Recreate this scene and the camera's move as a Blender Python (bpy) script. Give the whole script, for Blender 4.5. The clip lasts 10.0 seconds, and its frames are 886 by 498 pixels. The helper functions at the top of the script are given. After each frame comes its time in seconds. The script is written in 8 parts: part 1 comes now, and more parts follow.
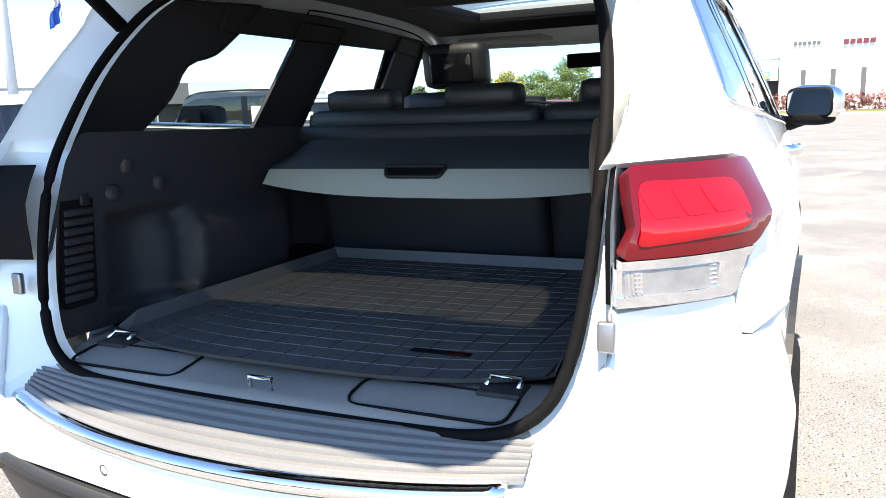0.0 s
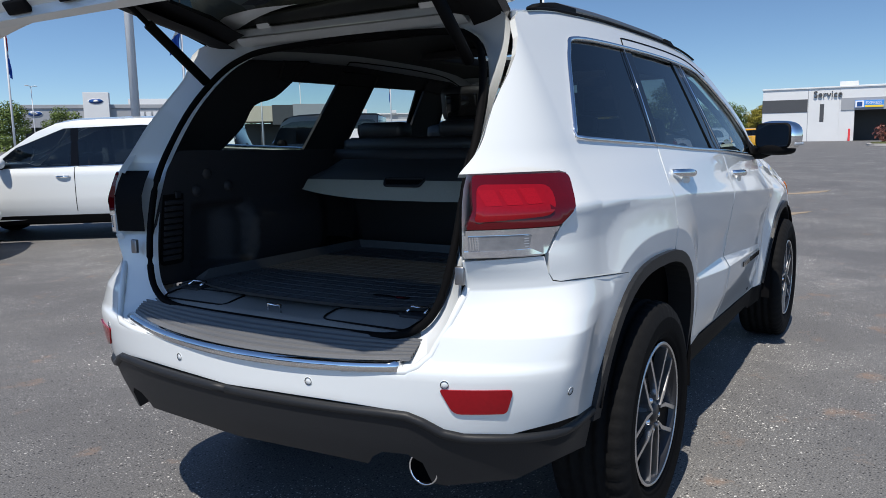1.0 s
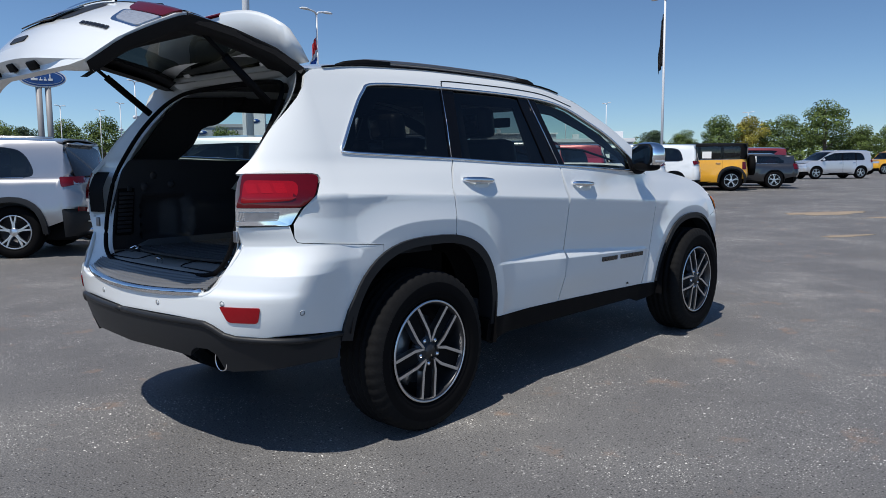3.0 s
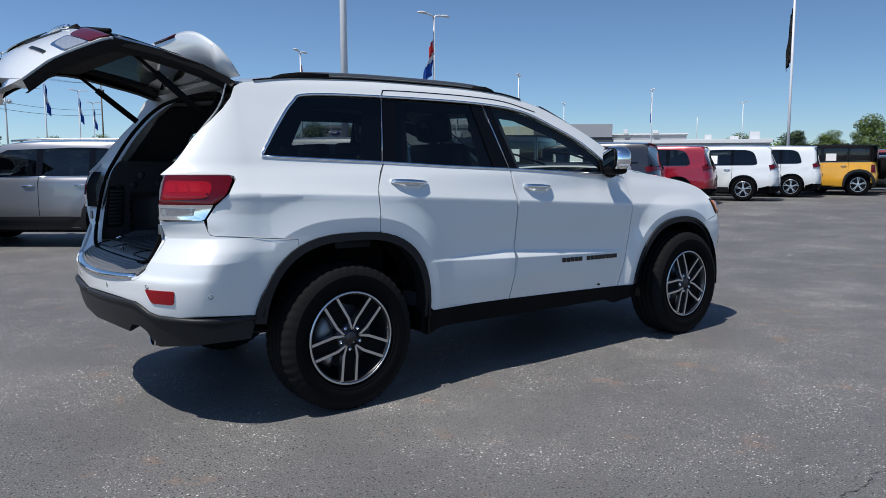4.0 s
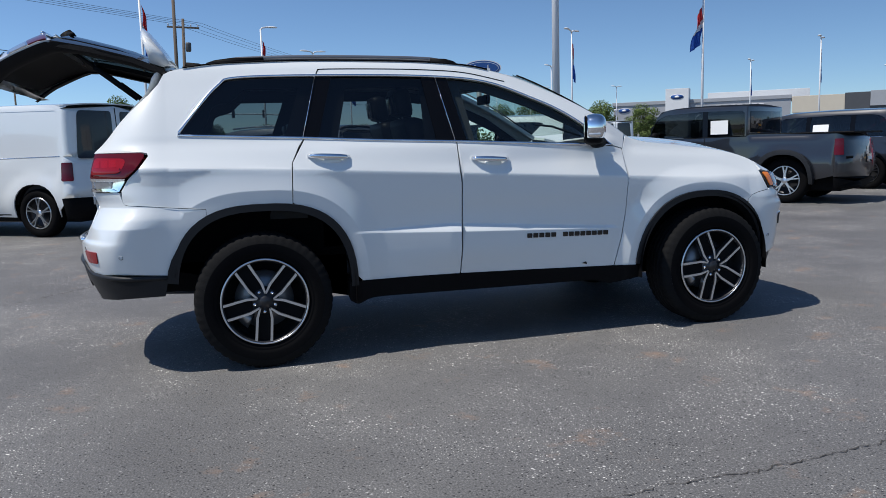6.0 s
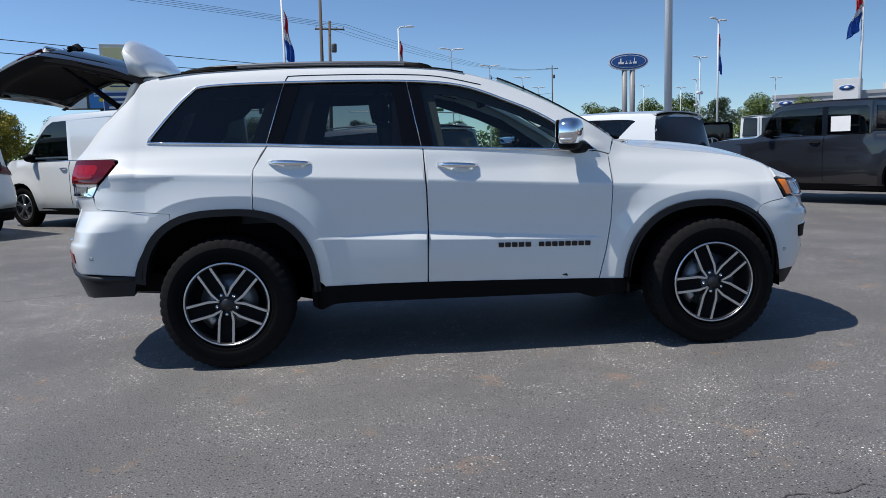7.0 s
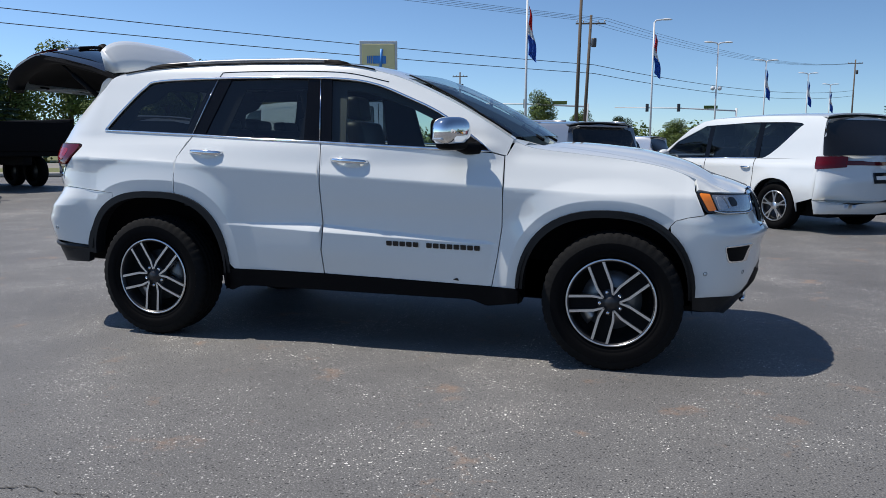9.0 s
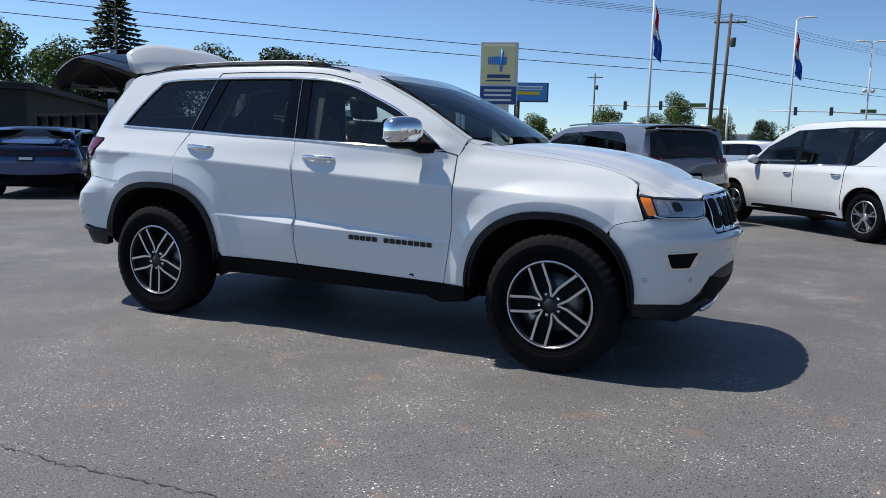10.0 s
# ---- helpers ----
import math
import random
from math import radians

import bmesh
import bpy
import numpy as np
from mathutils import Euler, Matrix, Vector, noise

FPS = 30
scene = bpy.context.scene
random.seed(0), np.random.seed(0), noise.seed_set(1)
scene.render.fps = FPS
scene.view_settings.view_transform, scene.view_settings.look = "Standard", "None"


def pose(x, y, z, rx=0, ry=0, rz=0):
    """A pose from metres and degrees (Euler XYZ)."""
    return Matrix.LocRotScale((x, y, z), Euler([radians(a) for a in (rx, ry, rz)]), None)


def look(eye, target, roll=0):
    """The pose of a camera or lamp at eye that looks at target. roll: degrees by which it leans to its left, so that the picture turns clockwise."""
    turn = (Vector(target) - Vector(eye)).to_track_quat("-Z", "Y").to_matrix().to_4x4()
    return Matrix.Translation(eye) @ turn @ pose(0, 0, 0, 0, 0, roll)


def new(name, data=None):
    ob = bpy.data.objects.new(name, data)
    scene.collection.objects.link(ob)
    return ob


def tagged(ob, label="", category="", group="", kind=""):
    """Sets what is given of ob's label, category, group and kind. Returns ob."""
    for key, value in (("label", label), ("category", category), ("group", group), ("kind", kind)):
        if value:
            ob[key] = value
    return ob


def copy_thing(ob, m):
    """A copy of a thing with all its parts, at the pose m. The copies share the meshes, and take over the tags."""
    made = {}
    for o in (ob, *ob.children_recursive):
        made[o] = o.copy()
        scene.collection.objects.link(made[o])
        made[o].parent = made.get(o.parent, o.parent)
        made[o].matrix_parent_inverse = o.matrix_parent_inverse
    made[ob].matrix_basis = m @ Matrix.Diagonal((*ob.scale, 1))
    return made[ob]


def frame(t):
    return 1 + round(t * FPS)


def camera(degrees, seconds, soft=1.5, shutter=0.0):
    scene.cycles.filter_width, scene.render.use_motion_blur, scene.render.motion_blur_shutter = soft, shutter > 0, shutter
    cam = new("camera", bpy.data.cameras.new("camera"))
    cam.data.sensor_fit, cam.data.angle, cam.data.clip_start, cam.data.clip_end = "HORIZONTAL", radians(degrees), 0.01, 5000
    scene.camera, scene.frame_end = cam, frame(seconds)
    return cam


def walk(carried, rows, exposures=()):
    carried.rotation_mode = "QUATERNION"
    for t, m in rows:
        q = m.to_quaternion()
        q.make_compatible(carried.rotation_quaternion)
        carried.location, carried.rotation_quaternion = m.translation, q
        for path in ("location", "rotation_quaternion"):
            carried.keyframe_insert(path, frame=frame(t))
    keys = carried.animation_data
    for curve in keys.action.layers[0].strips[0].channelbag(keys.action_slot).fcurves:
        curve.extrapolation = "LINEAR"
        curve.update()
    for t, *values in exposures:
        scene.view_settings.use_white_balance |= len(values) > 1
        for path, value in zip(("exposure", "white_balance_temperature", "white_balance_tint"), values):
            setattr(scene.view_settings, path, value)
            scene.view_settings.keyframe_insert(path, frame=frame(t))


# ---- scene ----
from mathutils import geometry

cam = camera(60.2, 10.0, soft=0.65)
PATH = [
    (0, (-1.94, -0.888, 1.316), (-0.156, -0.054, 0.965), -2.0),
    (0.5, (-2.205, -1.251, 1.334), (-0.485, -0.284, 1.013), -1.6),
    (1, (-2.481, -1.612, 1.324), (-0.804, -0.561, 1.038), -1.1),
    (1.5, (-2.759, -1.962, 1.334), (-1.12, -0.846, 1.074), -0.9),
    (2, (-2.878, -2.421, 1.317), (-1.277, -1.246, 1.077), -0.7),
    (2.5, (-2.766, -2.841, 1.278), (-1.22, -1.594, 1.043), -0.7),
    (3, (-2.55, -3.336, 1.282), (-1.088, -1.991, 1.051), -0.5),
    (3.2, (-2.466, -3.544, 1.294), (-1.047, -2.153, 1.066), -0.5),
    (4.3, (-1.751, -4.47, 1.289), (-0.626, -2.832, 1.057), -0.3),
    (4.5, (-1.59, -4.595, 1.27), (-0.527, -2.917, 1.035), -0.5),
    (5, (-1.14, -4.867, 1.267), (-0.242, -3.097, 1.021), -0.9),
    (5.5, (-0.675, -5.121, 1.265), (0.042, -3.272, 1.008), -1.4),
    (5.7, (-0.461, -5.164, 1.232), (0.182, -3.288, 0.969), -1.6),
    (6.8, (0.702, -5.326, 1.21), (0.929, -3.356, 0.945), -1.8),
    (7, (0.929, -5.303, 1.245), (1.083, -3.327, 0.979), -1.9),
    (7.5, (1.506, -5.299, 1.25), (1.484, -3.317, 0.985), -1.6),
    (8, (2.057, -5.227, 1.244), (1.864, -3.254, 0.978), -1.0),
    (8.5, (2.599, -5.193, 1.239), (2.239, -3.243, 0.973), -0.5),
    (9, (3.132, -5.076, 1.229), (2.597, -3.168, 0.96), 0.2),
    (9.5, (3.669, -4.971, 1.242), (2.966, -3.118, 0.972), 0.7),
    (10, (4.151, -4.816, 1.232), (3.292, -3.031, 0.961), 1.2),
]
walk(cam, [(t, look(eye, target, roll)) for t, eye, target, roll in PATH], [(0.0, 2.3, 7800, 10), (0.3, 1.2, 7750, 10), (0.6, 0.46, 7500, 10), (0.9, 0.29, 6800, 10), (1.3, 0.22, 6550, 10), (2.0, 0.18, 6550, 10), (3.0, 0.13, 6550, 10), (5.5, 0.13, 6500, 10), (7.0, 0.16, 6600, 10), (10.0, 0.17, 6650, 10)])

# ---- world, sun, exposure ----
SUN_FROM = Vector((-0.53, -0.10, 1.0)).normalized()
world = bpy.data.worlds.new("sky")
scene.world = world
world.use_nodes = True
sky = world.node_tree.nodes.new("ShaderNodeTexSky")
sky.sky_type, sky.sun_disc = "NISHITA", False
sky.sun_elevation = math.asin(SUN_FROM.z)
sky.sun_rotation = math.atan2(SUN_FROM.x, SUN_FROM.y)
sky.air_density, sky.dust_density, sky.ozone_density, sky.altitude = 0.72, 0.25, 3.0, 600
bg = world.node_tree.nodes["Background"]
tone = world.node_tree.nodes.new("ShaderNodeVectorMath")
tone.operation = "MULTIPLY"
tone.inputs[1].default_value = (0.812, 0.945, 1.035)
world.node_tree.links.new(sky.outputs[0], tone.inputs[0])
# the sky is brighter round the sun's side than away from it
where = world.node_tree.nodes.new("ShaderNodeTexCoord")
toward = world.node_tree.nodes.new("ShaderNodeVectorMath")
toward.operation = "DOT_PRODUCT"
toward.inputs[1].default_value = Vector((SUN_FROM.x, SUN_FROM.y, 0.0)).normalized()
world.node_tree.links.new(where.outputs["Generated"], toward.inputs[0])
side_gain = world.node_tree.nodes.new("ShaderNodeMath")
side_gain.operation = "MULTIPLY_ADD"
world.node_tree.links.new(toward.outputs["Value"], side_gain.inputs[0])
side_gain.inputs[1].default_value, side_gain.inputs[2].default_value = 0.30, 1.03
glow = world.node_tree.nodes.new("ShaderNodeVectorMath")
glow.operation = "SCALE"
world.node_tree.links.new(tone.outputs[0], glow.inputs[0])
world.node_tree.links.new(side_gain.outputs[0], glow.inputs["Scale"])
world.node_tree.links.new(glow.outputs[0], bg.inputs[0])
bg.inputs[1].default_value = 0.115
sun = new("sun", bpy.data.lights.new("sun", "SUN"))
sun.data.energy, sun.data.angle, sun.data.color = 4.5, radians(0.53), (1.0, 0.95, 0.88)
sun.matrix_world = look(SUN_FROM * 50, (0, 0, 0))


# ---- materials ----
def mat(name, color, rough=0.5, metal=0.0, coat=0.0, grain=0.0, scale=40.0, bump=0.0, blotch=0.0, bscale=2.0, ior=1.5, spec=0.5, rand=0.0):
    """A principled material with two scales of colour variation and a fine relief."""
    m = bpy.data.materials.new(name)
    m.use_nodes = True
    nt = m.node_tree
    b = nt.nodes["Principled BSDF"]
    b.inputs["Base Color"].default_value = (*color, 1)
    b.inputs["Roughness"].default_value = rough
    b.inputs["Metallic"].default_value = metal
    b.inputs["IOR"].default_value = ior
    b.inputs["Specular IOR Level"].default_value = spec
    b.inputs["Coat Weight"].default_value = coat
    b.inputs["Coat Roughness"].default_value = 0.03
    link = nt.links.new
    if grain or blotch or bump or rand:
        tc = nt.nodes.new("ShaderNodeTexCoord")
        n1 = nt.nodes.new("ShaderNodeTexNoise")
        n1.inputs["Scale"].default_value, n1.inputs["Detail"].default_value = scale, 4
        link(tc.outputs["Object"], n1.inputs["Vector"])
        n2 = nt.nodes.new("ShaderNodeTexNoise")
        n2.inputs["Scale"].default_value, n2.inputs["Detail"].default_value = bscale, 3
        link(tc.outputs["Object"], n2.inputs["Vector"])
        val = nt.nodes.new("ShaderNodeMath")
        val.operation = "MULTIPLY_ADD"
        link(n1.outputs["Fac"], val.inputs[0])
        val.inputs[1].default_value, val.inputs[2].default_value = 2 * grain, 1 - grain
        val2 = nt.nodes.new("ShaderNodeMath")
        val2.operation = "MULTIPLY_ADD"
        link(n2.outputs["Fac"], val2.inputs[0])
        val2.inputs[1].default_value, val2.inputs[2].default_value = 2 * blotch, -blotch
        add = nt.nodes.new("ShaderNodeMath")
        link(val.outputs[0], add.inputs[0])
        link(val2.outputs[0], add.inputs[1])
        out = add
        if rand:
            oi = nt.nodes.new("ShaderNodeNewGeometry")
            val3 = nt.nodes.new("ShaderNodeMath")
            val3.operation = "MULTIPLY_ADD"
            link(oi.outputs["Random Per Island"], val3.inputs[0])
            val3.inputs[1].default_value, val3.inputs[2].default_value = 2 * rand, -rand
            out = nt.nodes.new("ShaderNodeMath")
            link(add.outputs[0], out.inputs[0])
            link(val3.outputs[0], out.inputs[1])
        mix = nt.nodes.new("ShaderNodeVectorMath")
        mix.operation = "SCALE"
        mix.inputs[0].default_value = color
        link(out.outputs[0], mix.inputs["Scale"])
        link(mix.outputs[0], b.inputs["Base Color"])
        if bump:
            bp = nt.nodes.new("ShaderNodeBump")
            bp.inputs["Strength"].default_value, bp.inputs["Distance"].default_value = bump, 0.004
            link(n1.outputs["Fac"], bp.inputs["Height"])
            link(bp.outputs[0], b.inputs["Normal"])
    return m


def glass_mat(name, tint, gloss=0.05, rough=0.0):
    """Tinted pane: partly clear, with a mirror gloss that grows at grazing angles."""
    m = bpy.data.materials.new(name)
    m.use_nodes = True
    nt = m.node_tree
    nt.nodes.remove(nt.nodes["Principled BSDF"])
    out = nt.nodes["Material Output"]
    tr = nt.nodes.new("ShaderNodeBsdfTransparent")
    tr.inputs[0].default_value = (*tint, 1)
    gl = nt.nodes.new("ShaderNodeBsdfGlossy")
    gl.inputs["Roughness"].default_value = rough
    lw = nt.nodes.new("ShaderNodeLayerWeight")
    lw.inputs["Blend"].default_value = 0.5
    pw = nt.nodes.new("ShaderNodeMath")
    pw.operation = "POWER"
    nt.links.new(lw.outputs["Facing"], pw.inputs[0])
    pw.inputs[1].default_value = 4.5
    fr = nt.nodes.new("ShaderNodeMath")
    fr.operation = "MULTIPLY_ADD"
    nt.links.new(pw.outputs[0], fr.inputs[0])
    fr.inputs[1].default_value, fr.inputs[2].default_value = 0.85, gloss
    mx = nt.nodes.new("ShaderNodeMixShader")
    nt.links.new(fr.outputs[0], mx.inputs[0])
    nt.links.new(tr.outputs[0], mx.inputs[1])
    nt.links.new(gl.outputs[0], mx.inputs[2])
    nt.links.new(mx.outputs[0], out.inputs[0])
    return m


def asphalt_mat():
    """Worn asphalt: fine light chips, broad grey wear, rusty stains, streaks of light dust."""
    m = bpy.data.materials.new("asphalt")
    m.use_nodes = True
    nt = m.node_tree
    b = nt.nodes["Principled BSDF"]
    link = nt.links.new
    tc = nt.nodes.new("ShaderNodeTexCoord")

    def tex(scale, detail=3.0, rough=0.5):
        n = nt.nodes.new("ShaderNodeTexNoise")
        n.inputs["Scale"].default_value, n.inputs["Detail"].default_value, n.inputs["Roughness"].default_value = scale, detail, rough
        link(tc.outputs["Object"], n.inputs["Vector"])
        return n.outputs["Fac"]

    def ramp(src, stops):
        r = nt.nodes.new("ShaderNodeValToRGB")
        link(src, r.inputs[0])
        els = r.color_ramp.elements
        while len(els) < len(stops):
            els.new(0.5)
        for e, (p, c) in zip(els, stops):
            e.position, e.color = p, (*c, 1)
        return r.outputs[0]

    def mixc(fac, a, c, mode="MIX"):
        x = nt.nodes.new("ShaderNodeMix")
        x.data_type, x.blend_type = "RGBA", mode
        if fac is not None and not isinstance(fac, float):
            link(fac, x.inputs[0])
        else:
            x.inputs[0].default_value = fac
        for v, i in ((a, 6), (c, 7)):
            if isinstance(v, tuple):
                x.inputs[i].default_value = (*v, 1)
            else:
                link(v, x.inputs[i])
        return x.outputs[2]

    base = ramp(tex(0.35, 5, 0.6), [(0.3, (0.112, 0.111, 0.112)), (0.5, (0.127, 0.126, 0.126)), (0.72, (0.146, 0.144, 0.140))])
    grit = ramp(tex(120, 3, 0.75), [(0.30, (0.42, 0.42, 0.43)), (0.52, (0.98, 0.98, 0.98)), (0.70, (1.85, 1.85, 1.84))])
    col = mixc(1.0, base, grit, "MULTIPLY")
    rust = ramp(tex(2.6, 5, 0.68), [(0.60, (0, 0, 0)), (0.72, (0.75, 0.75, 0.75))])
    col = mixc(rust, col, (0.235, 0.160, 0.115))
    where = ramp(tex(1.1, 5, 0.72), [(0.44, (0.04, 0.04, 0.04)), (0.60, (1.0, 1.0, 1.0))])

    def spots(vscale, rad, share, tone, mask, warp):
        vor = nt.nodes.new("ShaderNodeTexVoronoi")
        vor.inputs["Scale"].default_value = vscale
        add = nt.nodes.new("ShaderNodeVectorMath")
        add.operation = "ADD"
        add.inputs[1].default_value = (warp, warp * 0.7, 0)
        link(tc.outputs["Object"], add.inputs[0])
        link(add.outputs[0], vor.inputs["Vector"])
        spot = ramp(vor.outputs["Distance"], [(0.0, (1, 1, 1)), (rad * 0.75, (0.95, 0.95, 0.95)), (rad, (0, 0, 0))])
        pick = nt.nodes.new("ShaderNodeMath")
        pick.operation = "GREATER_THAN"
        link(vor.outputs["Color"], pick.inputs[0])
        pick.inputs[1].default_value = share
        chip = mixc(1.0, spot, pick.outputs[0], "MULTIPLY")
        if mask is not None:
            chip = mixc(1.0, chip, mask, "MULTIPLY")
        return mixc(chip, col, tone)

    col = spots(60, 0.30, 0.56, (0.020, 0.020, 0.022), None, 3.1)
    col = spots(95, 0.27, 0.58, (0.62, 0.61, 0.58), where, 0.0)
    col = spots(48, 0.20, 0.58, (0.72, 0.71, 0.68), where, 7.7)
    col = spots(26, 0.155, 0.58, (0.75, 0.74, 0.71), where, 5.3)
    col = spots(15, 0.10, 0.58, (0.72, 0.71, 0.69), where, 9.1)
    col = spots(55, 0.15, 0.78, (0.70, 0.69, 0.66), None, 1.7)
    swirl = ramp(tex(0.55, 6, 0.62), [(0.35, (0.88, 0.88, 0.88)), (0.5, (1.0, 1.0, 1.0)), (0.58, (1.10, 1.10, 1.09)), (0.66, (1.30, 1.29, 1.26))])
    col = mixc(1.0, col, swirl, "MULTIPLY")
    link(col, b.inputs["Base Color"])
    b.inputs["Roughness"].default_value = 0.66
    b.inputs["Specular IOR Level"].default_value = 0.38
    bp = nt.nodes.new("ShaderNodeBump")
    bp.inputs["Strength"].default_value, bp.inputs["Distance"].default_value = 0.55, 0.006
    link(tex(110, 3, 0.6), bp.inputs["Height"])
    link(bp.outputs[0], b.inputs["Normal"])
    return m


M = dict(
    white=mat("white_paint", (0.66, 0.69, 0.695), 0.28, coat=1.0, blotch=0.015, bscale=0.8),
    black=mat("black_plastic", (0.004, 0.004, 0.0047), 0.65, spec=0.09, grain=0.15, scale=300, bump=0.15),
    trim=mat("grey_plastic", (0.015, 0.016, 0.018), 0.45, spec=0.25, grain=0.12, scale=250, bump=0.12),
    gloss=mat("gloss_black", (0.012, 0.012, 0.013), 0.08, blotch=0.05),
    rubber=mat("rubber", (0.0035, 0.0035, 0.004), 0.75, spec=0.07, grain=0.2, scale=80, bump=0.2),
    tread=mat("tread_rubber", (0.0060, 0.0062, 0.0068), 0.85, spec=0.15, grain=0.3, scale=90, bump=0.3, blotch=0.25, bscale=14),
    chrome=mat("chrome", (0.80, 0.81, 0.83), 0.06, 1.0, blotch=0.03),
    alloy=mat("alloy", (0.62, 0.63, 0.65), 0.28, 1.0, blotch=0.05),
    graphite=mat("graphite", (0.035, 0.036, 0.04), 0.35, 0.6, blotch=0.1),
    steel=mat("steel", (0.33, 0.33, 0.34), 0.4, 1.0, grain=0.1),
    red=mat("red_lens", (0.085, 0.0012, 0.004), 0.06, spec=0.45, grain=0.1, scale=60),
    redlit=mat("red_inner", (0.24, 0.003, 0.008), 0.07, spec=0.4, grain=0.15, scale=90),
    redcell=mat("red_cell", (0.28, 0.0035, 0.009), 0.1, spec=0.4, grain=0.45, scale=420),
    bowl=mat("lamp_bowl", (0.40, 0.41, 0.43), 0.16, 0.7, coat=1.0, grain=0.2, scale=60),
    clearcell=mat("ribbed_lens", (0.26, 0.27, 0.29), 0.12, 0.5, coat=1.0, grain=0.3, scale=40),
    railmetal=mat("rail_metal", (0.22, 0.22, 0.228), 0.38, 0.8, blotch=0.05),
    amber=mat("amber_lens", (0.85, 0.22, 0.02), 0.12, coat=1.0, grain=0.1, scale=90),
    lens=mat("clear_lens", (0.42, 0.45, 0.49), 0.10, 0.35, coat=1.0, grain=0.3, scale=70),
    cabin=mat("cabin_black", (0.024, 0.024, 0.027), 0.62, spec=0.3, grain=0.25, scale=220, bump=0.3),
    carpet=mat("carpet", (0.05, 0.05, 0.053), 0.95, grain=0.4, scale=300, bump=0.4),
    leather=mat("leather", (0.022, 0.022, 0.024), 0.45, grain=0.2, scale=160, bump=0.3),
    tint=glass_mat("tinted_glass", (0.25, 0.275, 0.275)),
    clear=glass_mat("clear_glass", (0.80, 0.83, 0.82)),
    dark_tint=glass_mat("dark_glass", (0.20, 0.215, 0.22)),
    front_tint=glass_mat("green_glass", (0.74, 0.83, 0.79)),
    lining=mat("gate_lining", (0.008, 0.008, 0.009), 0.75, spec=0.2, grain=0.2, scale=200, bump=0.2),
    screen=glass_mat("screen_glass", (0.70, 0.78, 0.75)),
    dark_clear=glass_mat("privacy_glass", (0.07, 0.075, 0.065)),
    mat_rubber=mat("mat_rubber", (0.070, 0.072, 0.076), 0.45, grain=0.2, scale=120, bump=0.2, blotch=0.25, bscale=9),
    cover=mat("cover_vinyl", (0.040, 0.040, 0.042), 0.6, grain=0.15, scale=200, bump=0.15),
    # olive vinyl, with the sunlight on the flap put into its pale colour
    flap=mat("sunlit_flap_vinyl", (0.30, 0.30, 0.255), 0.7, grain=0.12, scale=200, bump=0.1),
    visor=mat("visor_cloth", (0.35, 0.35, 0.34), 0.9, grain=0.1, scale=200),
    sill_grey=mat("sill_plastic", (0.19, 0.184, 0.175), 0.6, grain=0.2, scale=260, bump=0.15, blotch=0.12, bscale=5),
    pad_rubber=mat("pad_rubber", (0.10, 0.102, 0.105), 0.42, grain=0.2, scale=260, bump=0.15, blotch=0.15, bscale=5),
    pillar_black=mat("pillar_black", (0.003, 0.003, 0.0036), 0.05, spec=0.20, blotch=0.05),
    mirror=mat("mirror_glass", (0.9, 0.9, 0.9), 0.01, 1.0),
    asphalt=asphalt_mat(),
)


def part(name, bm, material, parent=None, label="", smooth=True, kind=""):
    """Links a bmesh as one mesh object under a thing or a part."""
    me = bpy.data.meshes.new(name)
    bm.to_mesh(me)
    bm.free()
    if smooth:
        me.polygons.foreach_set("use_smooth", [True] * len(me.polygons))
    me.materials.append(M[material] if isinstance(material, str) else material)
    ob = new(name, me)
    if parent is not None:
        ob.parent = parent
    return tagged(ob, label, kind=kind)


def thing(name, label, category, m=None, group="", kind=""):
    ob = new(name)
    if m is not None:
        ob.matrix_basis = m
    return tagged(ob, label, category, group, kind)


# ---- ground ----
bm = bmesh.new()
bmesh.ops.create_grid(bm, x_segments=2, y_segments=2, size=2500)
ground = part("ground", bm, "asphalt", smooth=False)
tagged(ground, "worn grey asphalt with pale chips and rusty stains", "asphalt lot", kind="structure")


# ---- mesh tools ----
def spline(pts, n=8, closed=False):
    """Catmull-Rom curve through 2D or 3D points."""
    p = [Vector(q) for q in pts]
    k = len(p)
    out = []
    for i in range(k if closed else k - 1):
        if closed:
            a, b, c, d = p[i - 1], p[i], p[(i + 1) % k], p[(i + 2) % k]
        else:
            b, c = p[i], p[i + 1]
            a = p[i - 1] if i else b * 2 - c
            d = p[i + 2] if i + 2 < k else c * 2 - b
        for j in range(n):
            t = j / n
            out.append(0.5 * (2 * b + (c - a) * t + (2 * a - 5 * b + 4 * c - d) * t * t + (3 * b - a - 3 * c + d) * t ** 3))
    if not closed:
        out.append(p[-1])
    return out


def rpoly(pts, step=0.04):
    """Closed outline from (x, z, fillet radius) corners, with evenly cut straight runs."""
    k = len(pts)
    out = []
    for i in range(k):
        a, b, c = (Vector(pts[j % k][:2]) for j in (i - 1, i, i + 1))
        r = pts[i][2] if len(pts[i]) > 2 else 0
        if r <= 0:
            out.append(b)
            continue
        da, dc = a - b, c - b
        q = min(r, da.length * 0.48, dc.length * 0.48)
        s, e = b + da.normalized() * q, b + dc.normalized() * q
        for j in range(5):
            t = j / 4
            out.append(s * (1 - t) ** 2 + b * 2 * t * (1 - t) + e * t * t)
    dense = []
    for i, a in enumerate(out):
        b = out[(i + 1) % len(out)]
        m = max(1, int((b - a).length / step))
        dense += [a + (b - a) * (j / m) for j in range(m)]
    return dense


